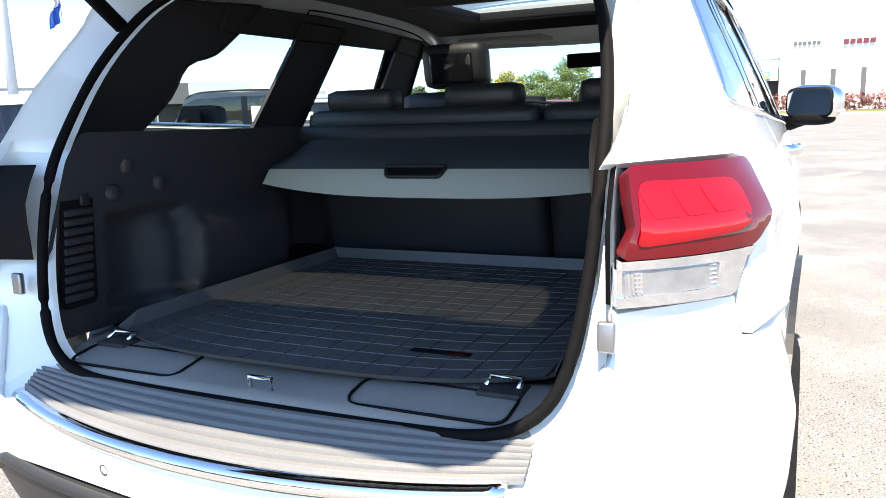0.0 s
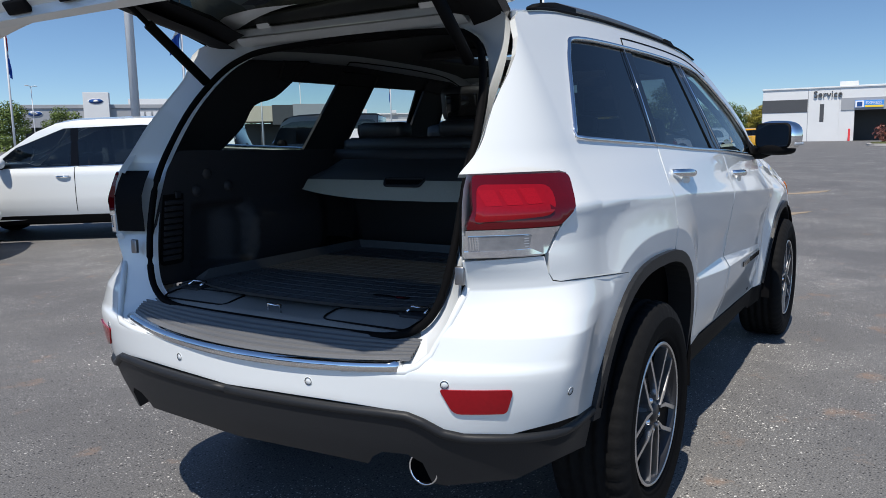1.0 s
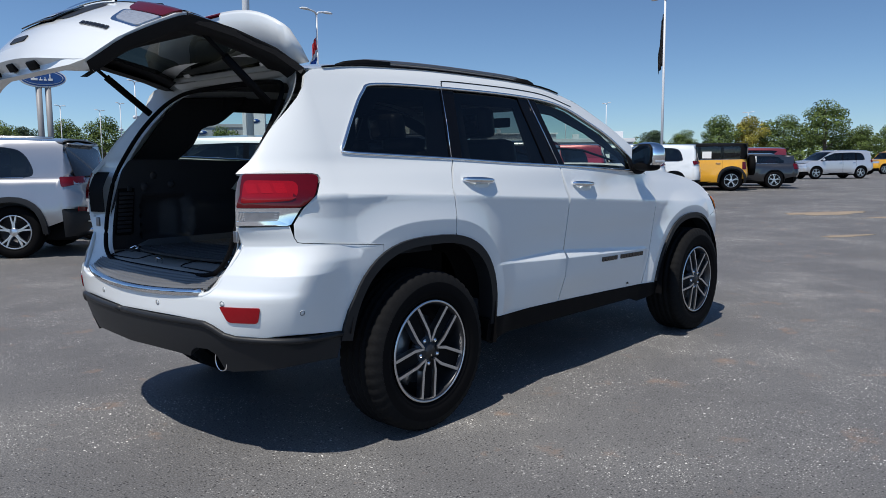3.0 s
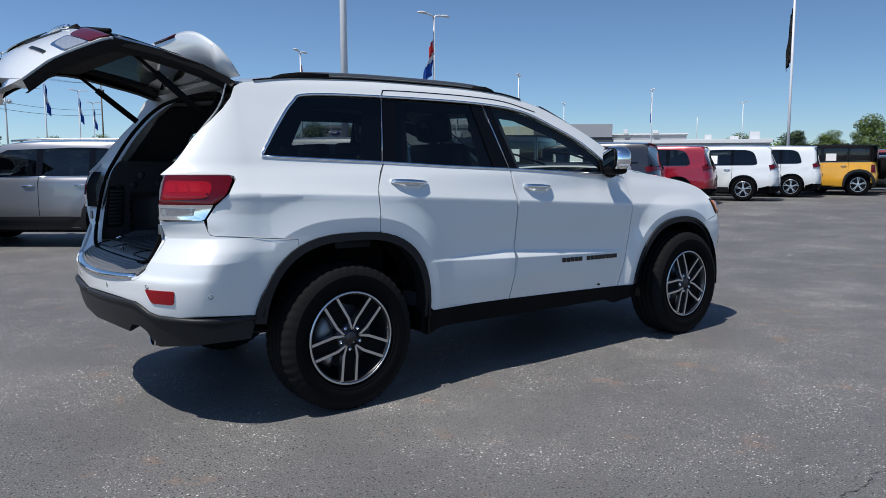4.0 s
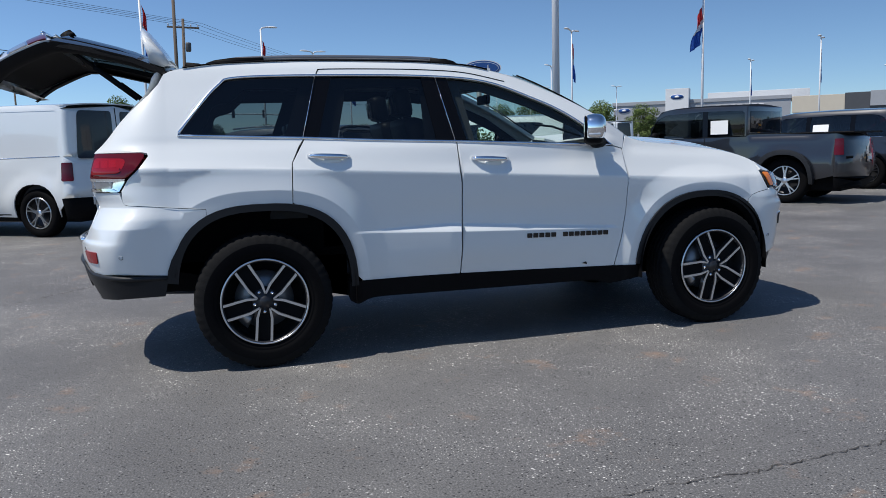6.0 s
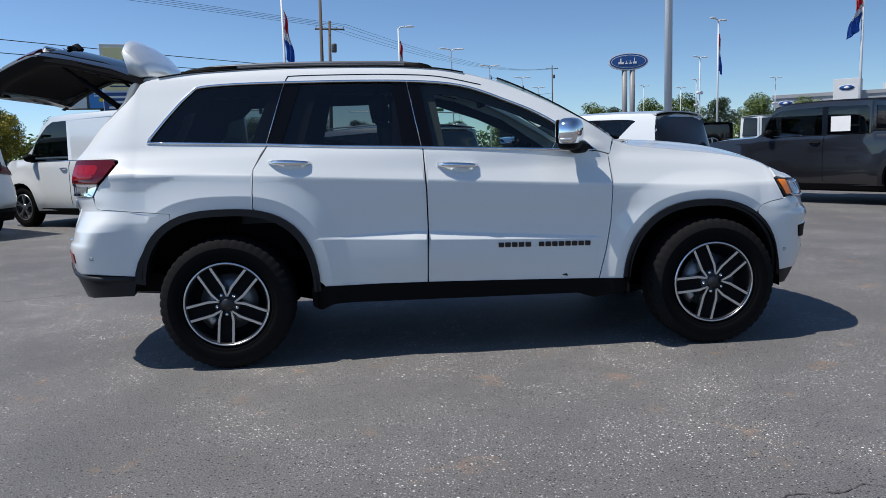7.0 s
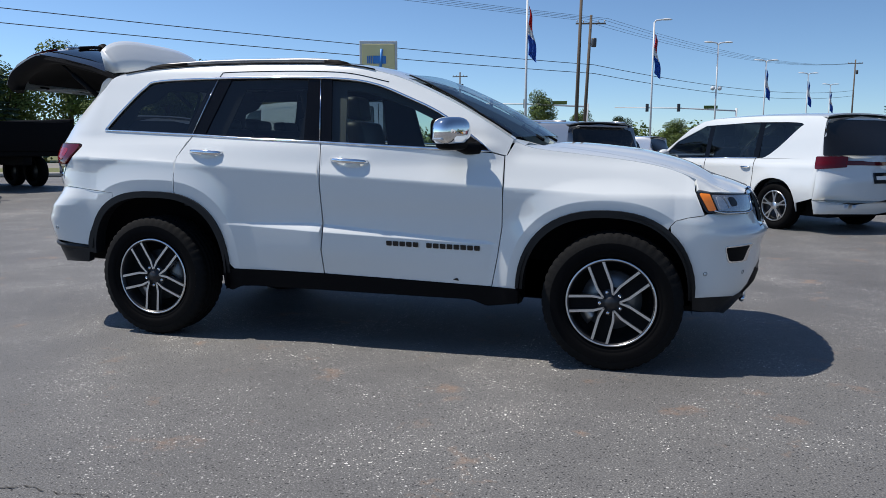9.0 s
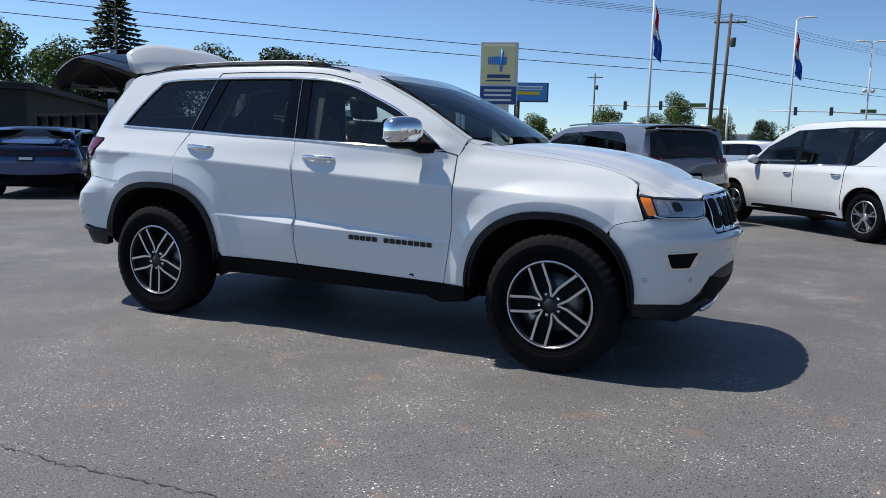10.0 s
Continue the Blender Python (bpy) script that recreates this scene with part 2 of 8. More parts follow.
def arc(cx, cz, r, a0, a1, n=18):
    return [Vector((cx + r * math.cos(radians(a0 + (a1 - a0) * i / n)), cz + r * math.sin(radians(a0 + (a1 - a0) * i / n)))) for i in range(n + 1)]


def interp(x, pts):
    """Smooth monotone interpolation through (x, y) pairs."""
    n = len(pts)
    if x <= pts[0][0]:
        return pts[0][1]
    if x >= pts[-1][0]:
        return pts[-1][1]
    i = 0
    while pts[i + 1][0] < x:
        i += 1

    def slope(j):
        if j <= 0 or j >= n - 1:
            return 0.0 if n > 2 else (pts[1][1] - pts[0][1]) / (pts[1][0] - pts[0][0])
        d0 = (pts[j][1] - pts[j - 1][1]) / (pts[j][0] - pts[j - 1][0])
        d1 = (pts[j + 1][1] - pts[j][1]) / (pts[j + 1][0] - pts[j][0])
        return 0.0 if d0 * d1 <= 0 else 2 * d0 * d1 / (d0 + d1)

    h = pts[i + 1][0] - pts[i][0]
    t = (x - pts[i][0]) / h
    m0, m1 = (slope(i), slope(i + 1))
    if i == 0:
        m0 = (pts[1][1] - pts[0][1]) / h
    if i == n - 2:
        m1 = (pts[-1][1] - pts[-2][1]) / h
    return (pts[i][1] * (2 * t ** 3 - 3 * t * t + 1) + m0 * h * (t ** 3 - 2 * t * t + t)
            + pts[i + 1][1] * (-2 * t ** 3 + 3 * t * t) + m1 * h * (t ** 3 - t * t))


def sstep(a, b, x):
    t = min(1, max(0, (x - a) / (b - a)))
    return t * t * (3 - 2 * t)


def inside(p, poly):
    x, y = p
    hit = False
    j = len(poly) - 1
    for i in range(len(poly)):
        a, b = poly[i], poly[j]
        if (a[1] > y) != (b[1] > y) and x < (b[0] - a[0]) * (y - a[1]) / (b[1] - a[1]) + a[0]:
            hit = not hit
        j = i
    return hit


def patch(name, poly, mapf, material, parent, step=0.05, thick=0.02, inner=(1.2, 0, 0.9), push=0.0, label="", flip=False, creases=()):
    """A curved panel: the outline poly in the surface's own two coordinates, meshed and laid on mapf; its rim is turned inwards by thick. creases: lines that edges of the mesh follow."""
    pts = [Vector((p[0], p[1])) for p in poly]
    n = len(pts)
    xs, ys = [p.x for p in pts], [p.y for p in pts]
    edge_step = step * 0.45
    inner_pts, inner_edges = [], []
    for line in creases:
        last = None
        for q in line:
            if inside(q, pts) and min((Vector(q) - p).length for p in pts) > 0.006:
                inner_pts.append(Vector(q))
                k = n + len(inner_pts) - 1
                if last is not None:
                    inner_edges.append((last, k))
                last = k
            else:
                last = None
    soft_pts = np.array([(p.x, p.y) for p in inner_pts]) if inner_pts else None
    grid = []
    i0, i1 = int(min(xs) / step) - 1, int(max(xs) / step) + 2
    j0, j1 = int(min(ys) / step) - 1, int(max(ys) / step) + 2
    arr = np.array([(p.x, p.y) for p in pts])
    nxt = np.roll(arr, -1, 0)
    for i in range(i0, i1):
        for j in range(j0, j1):
            q = ((i + 0.5 * (j % 2)) * step, j * step)
            if inside(q, pts):
                d = nxt - arr
                t = np.clip(((q - arr) * d).sum(1) / np.maximum((d * d).sum(1), 1e-12), 0, 1)
                if np.min(((arr + d * t[:, None] - q) ** 2).sum(1)) > edge_step ** 2 and (soft_pts is None or np.min(((soft_pts - q) ** 2).sum(1)) > 0.009 ** 2):
                    grid.append(Vector(q))
    edges = [(i, (i + 1) % n) for i in range(n)] + inner_edges
    vo, eo, fo, *_ = geometry.delaunay_2d_cdt(pts + inner_pts + grid, edges, [], 1, 1e-5)
    faces = []
    for f in fo:
        c = sum((vo[k] for k in f), Vector((0, 0))) / len(f)
        if inside(c, pts):
            faces.append(tuple(f))
    mid = Vector(inner)
    places, normals = [], []
    e = 0.004
    for v in vo:
        p = mapf(v.x, v.y)
        na = (mapf(v.x + e, v.y) - mapf(v.x - e, v.y)).cross(mapf(v.x, v.y + e) - mapf(v.x, v.y - e))
        na = na.normalized() if na.length > 1e-12 else Vector((0, 0, 1))
        if na.dot(p - mid) < 0:
            na = -na
        if flip:
            na = -na
        places.append(p + na * push)
        normals.append(na)
    count = {}
    good = []
    for f in faces:
        a, b, c = (places[k] for k in f[:3])
        if (b - a).cross(c - a).dot(normals[f[0]]) < 0:
            f = tuple(reversed(f))
        good.append(f)
        for k in range(len(f)):
            count[(f[k], f[(k + 1) % len(f)])] = 1
    nv = len(places)
    allv, alln, allf = list(places), list(normals), list(good)
    if thick:
        deep = {}

        def low(k):
            if k not in deep:
                deep[k] = len(allv)
                allv.append(places[k] - normals[k] * thick)
                alln.append(normals[k])
            return deep[k]

        for (a, b) in list(count):
            if (b, a) not in count:
                allf.append((b, a, low(a), low(b)))
    me = bpy.data.meshes.new(name)
    me.from_pydata(allv, [], allf)
    me.polygons.foreach_set("use_smooth", [True] * len(me.polygons))
    loops = []
    ng = len(good)
    me.update()
    for poly_ in me.polygons:
        for li in poly_.loop_indices:
            vi = me.loops[li].vertex_index
            loops.append(alln[vi] if poly_.index < ng else poly_.normal)
    me.normals_split_custom_set([tuple(v) for v in loops])
    me.materials.append(M[material] if isinstance(material, str) else material)
    ob = new(name, me)
    if parent is not None:
        ob.parent = parent
    return tagged(ob, label)


def tube(name, pts, r, material, parent, label="", seg=8, flat=1.0, closed=False):
    """A round bar along a line of points."""
    bm = bmesh.new()
    rings = []
    p = [Vector(q) for q in pts]
    for i, q in enumerate(p):
        a = p[i - 1] if (i or closed) else q
        b = p[(i + 1) % len(p)] if (i + 1 < len(p) or closed) else q
        d = (b - a).normalized()
        up = Vector((0, 0, 1)) if abs(d.z) < 0.95 else Vector((0, 1, 0))
        s = d.cross(up).normalized()
        w = s.cross(d)
        rr = r(i / max(1, len(p) - 1)) if callable(r) else r
        rings.append([bm.verts.new(q + s * math.cos(2 * math.pi * k / seg) * rr + w * math.sin(2 * math.pi * k / seg) * rr * flat) for k in range(seg)])
    m = len(rings)
    for i in range(m if closed else m - 1):
        for k in range(seg):
            bm.faces.new((rings[i][k], rings[i][(k + 1) % seg], rings[(i + 1) % m][(k + 1) % seg], rings[(i + 1) % m][k]))
    if not closed:
        bm.faces.new(rings[0])
        bm.faces.new(list(reversed(rings[-1])))
    bmesh.ops.recalc_face_normals(bm, faces=bm.faces)
    return part(name, bm, material, parent, label)


def lathe(bm, prof, seg=48, axis="y", m=None):
    """Turns a (radius, height) profile about an axis; closes on itself when the profile's ends meet."""
    rings = []
    for r, h in prof:
        ring = []
        for k in range(seg):
            c, s = math.cos(2 * math.pi * k / seg), math.sin(2 * math.pi * k / seg)
            v = Vector((r * c, h, r * s)) if axis == "y" else Vector((r * c, r * s, h))
            ring.append(bm.verts.new(m @ v if m is not None else v))
        rings.append(ring)
    for a, b in zip(rings, rings[1:]):
        for k in range(seg):
            bm.faces.new((a[k], a[(k + 1) % seg], b[(k + 1) % seg], b[k]))
    return rings


def box(bm, x0, x1, y0, y1, z0, z1, bev=0.0, m=None):
    g = bmesh.ops.create_cube(bm, size=1.0)
    vs = g["verts"]
    for v in vs:
        v.co = Vector(((x0 + x1) / 2 + v.co.x * (x1 - x0), (y0 + y1) / 2 + v.co.y * (y1 - y0), (z0 + z1) / 2 + v.co.z * (z1 - z0)))
        if m is not None:
            v.co = m @ v.co
    if bev:
        es = list({e for v in vs for e in v.link_edges})
        bmesh.ops.bevel(bm, geom=es, offset=bev, segments=2, affect="EDGES", profile=0.6)
    return bm


def slab(bm, poly, h0, h1, plane="xz", m=None):
    """A prism over a closed outline."""
    def at(p, h):
        v = Vector((p[0], h, p[1])) if plane == "xz" else Vector((p[0], p[1], h)) if plane == "xy" else Vector((h, p[0], p[1]))
        return m @ v if m is not None else v
    lo = [bm.verts.new(at(p, h0)) for p in poly]
    hi = [bm.verts.new(at(p, h1)) for p in poly]
    n = len(poly)
    faces = [bm.faces.new(lo), bm.faces.new(list(reversed(hi)))]
    for i in range(n):
        faces.append(bm.faces.new((lo[i], hi[i], hi[(i + 1) % n], lo[(i + 1) % n])))
    bmesh.ops.recalc_face_normals(bm, faces=faces)
    return bm


# ---- the shape of a car body ----
def blade_f(x):
    """How far the blade on the lower doors stands out, 0 to 1."""
    return min(1.0, max(0.0, (x - 0.52) / 0.60)) * (1 - 0.72 * min(1.0, max(0.0, (x - 1.14) / 0.98)))


def blade_z(x):
    """Height of the blade's lower edge."""
    return 0.733 - 0.040 * (x - 0.6)


class Shape:
    """The skin of a car: side, rear and front as one sheet in (u, z), u running along the side and on round both ends; roof, glass and hood as sheets in (x, y)."""

    def __init__(self, prof, rear, front, x0r, x0f, edge, crown, wheels, bulge=0.05, arch=0.55, br=(0.65, 1.0), bf=0.85, taper=(0.03, 0.07), ledge=0.0, mid=1.1, low=0.78, nom=(0.875, 0.55), side=(0.0, 1.0)):
        self.side = side
        self.prof, self.rear, self.front, self.x0r, self.x0f, self.edge, self.crown = prof, rear, front, x0r, x0f, edge, crown
        self.wheels, self.bulge, self.arch, self.br, self.bf, self.taper, self.ledge, self.mid, self.low = wheels, bulge, arch, br, bf, taper, ledge, mid, low
        self.cols = {}
        self.tabs = [self.table(nom[0], nom[1], 0.8), self.table(nom[0], nom[1] * 0.9, bf)]

    def table(self, w, l, b):
        s, out, last = 0, [], None
        for i in range(101):
            th = math.pi / 2 * (1 - i / 100)
            q = Vector((w * math.sin(th), l * max(0, math.cos(th)) ** b))
            if last is not None:
                s += (q - last).length
            out.append((s, th))
            last = q
        return out

    def theta(self, s, tab):
        lo, hi = 0, 100
        while hi - lo > 1:
            k = (lo + hi) // 2
            lo, hi = (k, hi) if tab[k][0] <= s else (lo, k)
        a, b = tab[lo], tab[hi]
        return a[1] + (b[1] - a[1]) * (s - a[0]) / max(1e-9, b[0] - a[0])

    def width(self, x, z):
        if self.ledge:
            # the shoulder line falls towards the nose
            z_ = z + (0.056 * min(2.9, max(-0.7, x)) - 0.035) * sstep(0.80, 0.95, z) * (1 - sstep(1.10, 1.24, z) * (1 - sstep(2.15, 2.40, x)))
        else:
            z_ = z
        w = interp(z_, self.prof)
        d = x - self.mid
        hi = sstep(0.7, 1.3, z)
        w -= (self.taper[0] * min(0, d) ** 2 + self.taper[1] * max(0, d) ** 2) * (0.25 + 0.75 * hi) / 2.2
        if self.ledge:
            # flares that follow the wheel arches, and the wide rear bumper corner
            for k, (wx, wz) in enumerate(self.wheels):
                dx = abs(x - wx) if (x < wx) != (wx < self.mid) else min(0.44 if k == 0 else 0.36, abs(x - wx))
                a, b, n = ((0.515, 0.545, 2.7), (0.49, 0.505, 2.35))[k]
                rho = ((dx / a) ** n + (abs(z - wz) * (1.0 if z > wz else 0.6) / b) ** n) ** (1 / n)
                # level from the arch out to a sharp edge, then falling away
                w += 0.030 * max(0.0, 1 - max(0.0, rho - (1.14, 1.11)[k]) / 0.24) ** 1.4
        for wx, wz in self.wheels if not self.ledge else ():
            r = math.hypot(min(0.34, max(-0.34, x - wx)) * 0.95 if (x < wx) == (wx < self.mid) else (x - wx) * 0.95, (z - wz) * (1.0 if z > wz else 0.6))
            w += self.bulge * (1 - sstep(self.arch + 0.0, self.arch + 0.26, r)) * (1 - sstep(0.93, 1.09, z))
        if self.ledge:
            # blade on the lower doors, broadest between the doors
            f = blade_f(x) * (1 - sstep(self.wheels[1][0] - 0.68, self.wheels[1][0] - 0.58, x))
            foot = blade_z(x)
            top = foot + 0.008 + 0.040 * f
            w += self.ledge * f * min(1.0, max(0.0, (top - z) / (top - foot))) * sstep(0.40, 0.62, z) - 0.006 * f * math.exp(-((z - top - 0.08) / 0.08) ** 2)
        return w

    def span(self, front=False):
        return self.tabs[1 if front else 0][-1][0]

    def raw(self, u, z):
        if u < self.x0r:
            s, S = self.x0r - u, self.span()
            sign = -1
            if s > S:
                s, sign = 2 * S - s, 1
            th = self.theta(max(0, s), self.tabs[0])
            b = self.br[0] + (self.br[1] - self.br[0]) * sstep(self.low - 0.02, self.low + 0.14, z)
            w = self.width(self.x0r, z)
            if self.ledge:
                w += (0.044 * min(1.0, max(0.0, (0.940 - z) / 0.112)) * sstep(0.42, 0.75, z) + 0.014 * sstep(1.12, 0.98, z)) * sstep(0.0, 0.24, s)
            out = 0.040 * min(1.0, max(0.0, (0.940 - z) / 0.112)) * sstep(0.42, 0.75, z) * math.sin(th) ** 3 * sstep(0, 0.3, math.cos(th)) if self.ledge else 0.0
            return Vector((self.x0r - out - (self.x0r - interp(z, self.rear)) * max(0, math.cos(th)) ** b, sign * w * math.sin(th), z))
        if u > self.x0f:
            s, S = u - self.x0f, self.span(True)
            sign = -1
            if s > S:
                s, sign = 2 * S - s, 1
            th = self.theta(max(0, s), self.tabs[1])
            w = self.width(self.x0f, z)
            return Vector((self.x0f + (interp(z, self.front) - self.x0f) * max(0, math.cos(th)) ** self.bf, sign * w * math.sin(th), z))
        return Vector((u, -self.width(u, z), z))

    def placed(self, p):
        return Vector((p.x, self.side[0] + self.side[1] * p.y, p.z))

    def skin(self, u, z):
        return self.placed(self.raw(u, z))

    def left(self, u, z):
        p = self.raw(u, z)
        return self.placed(Vector((p.x, -p.y, p.z)))

    def u_rear(self, y, z=0.7):
        """The u at which the rear skin has the half width y."""
        lo, hi = self.x0r - self.span(), self.x0r
        for _ in range(30):
            k = (lo + hi) / 2
            if -self.raw(k, z).y > y:
                hi = k
            else:
                lo = k
        return (lo + hi) / 2

    def u_front(self, y, z=0.7):
        lo, hi = self.x0f, self.x0f + self.span(True)
        for _ in range(30):
            k = (lo + hi) / 2
            if -self.raw(k, z).y > y:
                lo = k
            else:
                hi = k
        return (lo + hi) / 2

    def top_edge(self, x):
        return interp(x, self.edge)

    def sheet(self, x, y):
        """Roof and hood: height over (x, y)."""
        ze = self.top_edge(x)
        ye = max(0.2, self.width(min(max(x, self.x0r), self.x0f), ze))
        q = min(1.0, abs(y) / ye)
        return self.placed(Vector((x, y, ze + interp(x, self.crown) * (1 - q ** 2.6))))

    def screen(self, bow, y0=0.7, lift=0.0):
        """A raked pane that bows forward by bow at its middle."""
        def f(x, y):
            q = min(1.0, abs(y) / y0)
            xs = x - bow * (1 - q * q)
            return self.placed(Vector((x, y, interp(xs, self.edge) + lift * (1 - q ** 2.6))))
        return f


# ---- the white SUV ----
HERO = Shape(
    prof=[(0.30, 0.795), (0.40, 0.811), (0.46, 0.820), (0.56, 0.833), (0.66, 0.844), (0.74, 0.852), (0.79, 0.857), (0.85, 0.864), (0.95, 0.877), (1.05, 0.8895), (1.085, 0.894), (1.092, 0.8936), (1.102, 0.8895),
          (1.14, 0.874), (1.22, 0.843), (1.28, 0.812), (1.32, 0.797), (1.45, 0.742), (1.58, 0.682), (1.65, 0.650), (1.70, 0.624), (1.74, 0.592), (1.78, 0.53)],
    rear=[(0.36, -0.94), (0.45, -0.98), (0.55, -1.012), (0.66, -1.024), (0.735, -1.024), (0.75, -1.018), (0.765, -1.002), (0.78, -0.996), (0.84, -0.985), (0.90, -0.98), (0.96, -0.99), (1.03, -1.035), (1.2, -1.05), (1.35, -0.97), (1.5, -0.83), (1.66, -0.62), (1.74, -0.5)],
    front=[(0.22, 3.53), (0.32, 3.64), (0.40, 3.70), (0.46, 3.735), (0.56, 3.755), (0.66, 3.757), (0.71, 3.772), (0.745, 3.790), (0.77, 3.783), (0.80, 3.75), (0.90, 3.72), (1.0, 3.66), (1.06, 3.55)],
    x0r=-0.45, x0f=3.28,
    edge=[(-0.60, 1.640), (-0.35, 1.698), (-0.1, 1.726), (0.4, 1.741), (0.9, 1.735), (1.27, 1.713), (1.55, 1.655), (1.9, 1.513), (2.20, 1.350), (2.36, 1.250), (2.44, 1.217),
          (2.7, 1.185), (3.04, 1.140), (3.28, 1.084), (3.45, 1.022)],
    crown=[(-0.6, 0.035), (0.4, 0.045), (1.3, 0.040), (2.3, 0.035), (2.5, 0.05), (3.0, 0.06), (3.45, 0.05)],
    wheels=[(0.035, 0.385), (2.862, 0.375)], ledge=0.034, br=(0.65, 0.80), side=(0.04, 1.045))

hero = thing("suv", "white five-door SUV with its tailgate raised, parked on asphalt", "car")


def nose_z(y):
    """Height of the line where hood and wings meet lamps and grille."""
    return interp(abs(y), [(0.0, 0.998), (0.42, 0.993), (0.49, 0.971), (0.60, 0.977), (0.72, 0.984), (0.83, 0.993)])


def nose_x(y):
    z = nose_z(y)
    return HERO.raw(HERO.u_front(max(0.003, abs(y)), z), z).x - 0.006


YN = HERO.width(HERO.x0f, 0.99) - 0.004
NOSE = [(y / 100, nose_x(min(YN, y / 100))) for y in range(0, 88, 3)]


def hood_f(x, y):
    p = HERO.sheet(x, y)
    p.z += 0.010 * sstep(0.52, 0.38, abs(y)) * sstep(2.4, 2.8, x) * sstep(3.6, 3.3, x)
    xe = interp(abs(y), NOSE)
    k = min(1.0, max(0.0, 1 - (xe - x) / 0.34))
    p.z -= (HERO.sheet(xe, y).z - nose_z(y)) * k * k
    return p


def both(name, poly, material, step=0.05, thick=0.02, push=0.0, label="", parent=None):
    a = patch(name, poly, HERO.skin, material, parent or hero, step, thick, push=push, label=label, creases=CREASES)
    b = patch(name, poly, HERO.left, material, parent or hero, step, thick, push=push, label=label, creases=CREASES)
    return a, b


def V2(*p):
    return [Vector(q) for q in p]




def squircle(cx, cz, a, b, n, t0, t1, k=26):
    """Part of a rounded-square arch, from angle t0 to t1."""
    out = []
    for i in range(k + 1):
        t = radians(t0 + (t1 - t0) * i / k)
        c, s = math.cos(t), math.sin(t)
        out.append(Vector((cx + a * math.copysign(abs(c) ** (2 / n), c), cz + b * math.copysign(abs(s) ** (2 / n), s))))
    return out


def level(k, rho, t0, t1):
    """A line at the distance rho round wheel arch k."""
    wx, wz = HERO.wheels[k]
    a, b, n = ((0.515, 0.545, 2.7), (0.49, 0.505, 2.35))[k]
    return squircle(wx, wz, a * rho, b * rho, n, t0, t1, 110)


# lines of the pressings: the edges round the arches, the shoulder and the blade low on the doors
CREASES = [level(0, 1.14 + d, 150, 0) for d in (-0.007, 0.007)] + [level(1, 1.11 + d, 180, 30) for d in (-0.007, 0.007)]
for zs in (1.081, 1.0885, 1.096):
    CREASES.append([Vector((x, zs - 0.056 * x + 0.035)) for x in np.linspace(-0.44, 2.85, 260)])
for k, dz in ((1, 0.003), (1, -0.003), (0, 0.003), (0, -0.004)):
    CREASES.append([Vector((x, blade_z(x) + dz + k * (0.008 + 0.040 * blade_f(x)))) for x in np.linspace(0.56, 2.26, 130)])
rear_arch = squircle(0.035, 0.385, 0.515, 0.545, 2.7, 172, 6)
front_arch = squircle(2.862, 0.375, 0.49, 0.505, 2.35, 173, 6)
URB = HERO.u_rear(0.663, 1.2)                # inner edge of the tail lamps
ul = lambda z: HERO.u_rear(0.663, z)
belt = V2((0.285, 1.285), (-0.30, 1.312))
glass_top = spline([(-0.385, 1.335), (-0.28, 1.470), (-0.165, 1.595), (-0.06, 1.640), (0.413, 1.650), (1.05, 1.641), (1.42, 1.605), (1.70, 1.505), (1.93, 1.395), (2.215, 1.195)], 5)
roof_line = [Vector((x, HERO.top_edge(x) - 0.004)) for x in np.linspace(2.33, -0.42, 40)]
d_edge = spline([(HERO.u_rear(0.622, 1.64), 1.662), (HERO.u_rear(0.660, 1.45), 1.45), (HERO.u_rear(0.666, 1.3), 1.30), (URB, 1.235)], 4)
lamp_edge = V2((URB + 0.02, 1.235), (-0.57, 1.234), (-0.546, 1.228), (-0.541, 1.212), (-0.586, 1.148), (-0.647, 1.09), (-0.69, 1.03))
# quarter panel, pillars and cant rail in one pressing round the windows
quarter = (V2((0.194, 0.925), (0.197, 1.02), (0.205, 1.15), (0.250, 1.24), (0.283, 1.284)) + belt + V2((-0.395, 1.318)) + glass_top
           + V2((2.30, 1.172)) + roof_line + d_edge + lamp_edge + V2((-0.706, 0.975), (-0.698, 0.957), (-0.675, 0.952), (-0.268, 0.917), (-0.268, 0.880)) + [p for p in rear_arch if -0.25 < p.x < 0.190 and p.y > 0.7])
both("quarter_panel", quarter, "white", 0.016)
rear_door = (V2((0.290, 1.282), (0.210, 1.15), (0.202, 1.02), (0.199, 0.932)) + [p for p in rear_arch if p.x > 0.201] + V2((0.58, 0.455), (0.9, 0.452), (1.180, 0.449), (1.182, 0.60), (1.190, 0.76), (1.186, 1.0), (1.176, 1.242), (0.7, 1.262)))
doors_r = both("rear_door", rear_door, "white", 0.015)
front_door = V2((1.182, 1.241), (1.194, 1.0), (1.198, 0.76), (1.190, 0.60), (1.188, 0.449), (1.7, 0.436), (2.225, 0.421), (2.262, 0.60), (2.288, 0.77), (2.293, 0.95), (2.288, 1.168), (2.22, 1.186), (1.7, 1.216))
doors_f = both("front_door", front_door, "white", 0.015)
fender = (V2((2.294, 1.168), (2.2985, 0.95), (2.2935, 0.77), (2.2675, 0.60), (2.2305, 0.42), (2.37, 0.418)) + front_arch[:20]
          + V2((3.204, 0.806), (3.232, 0.835), (3.290, 0.852), (3.386, 0.866), (3.340, 0.980), (3.336, 0.990)) + [Vector((x, hood_f(x, HERO.width(x, HERO.top_edge(x)) - 0.006).z - 0.003)) for x in np.linspace(3.345, 2.40, 22)] + V2((2.342, 1.248), (2.306, 1.176)))
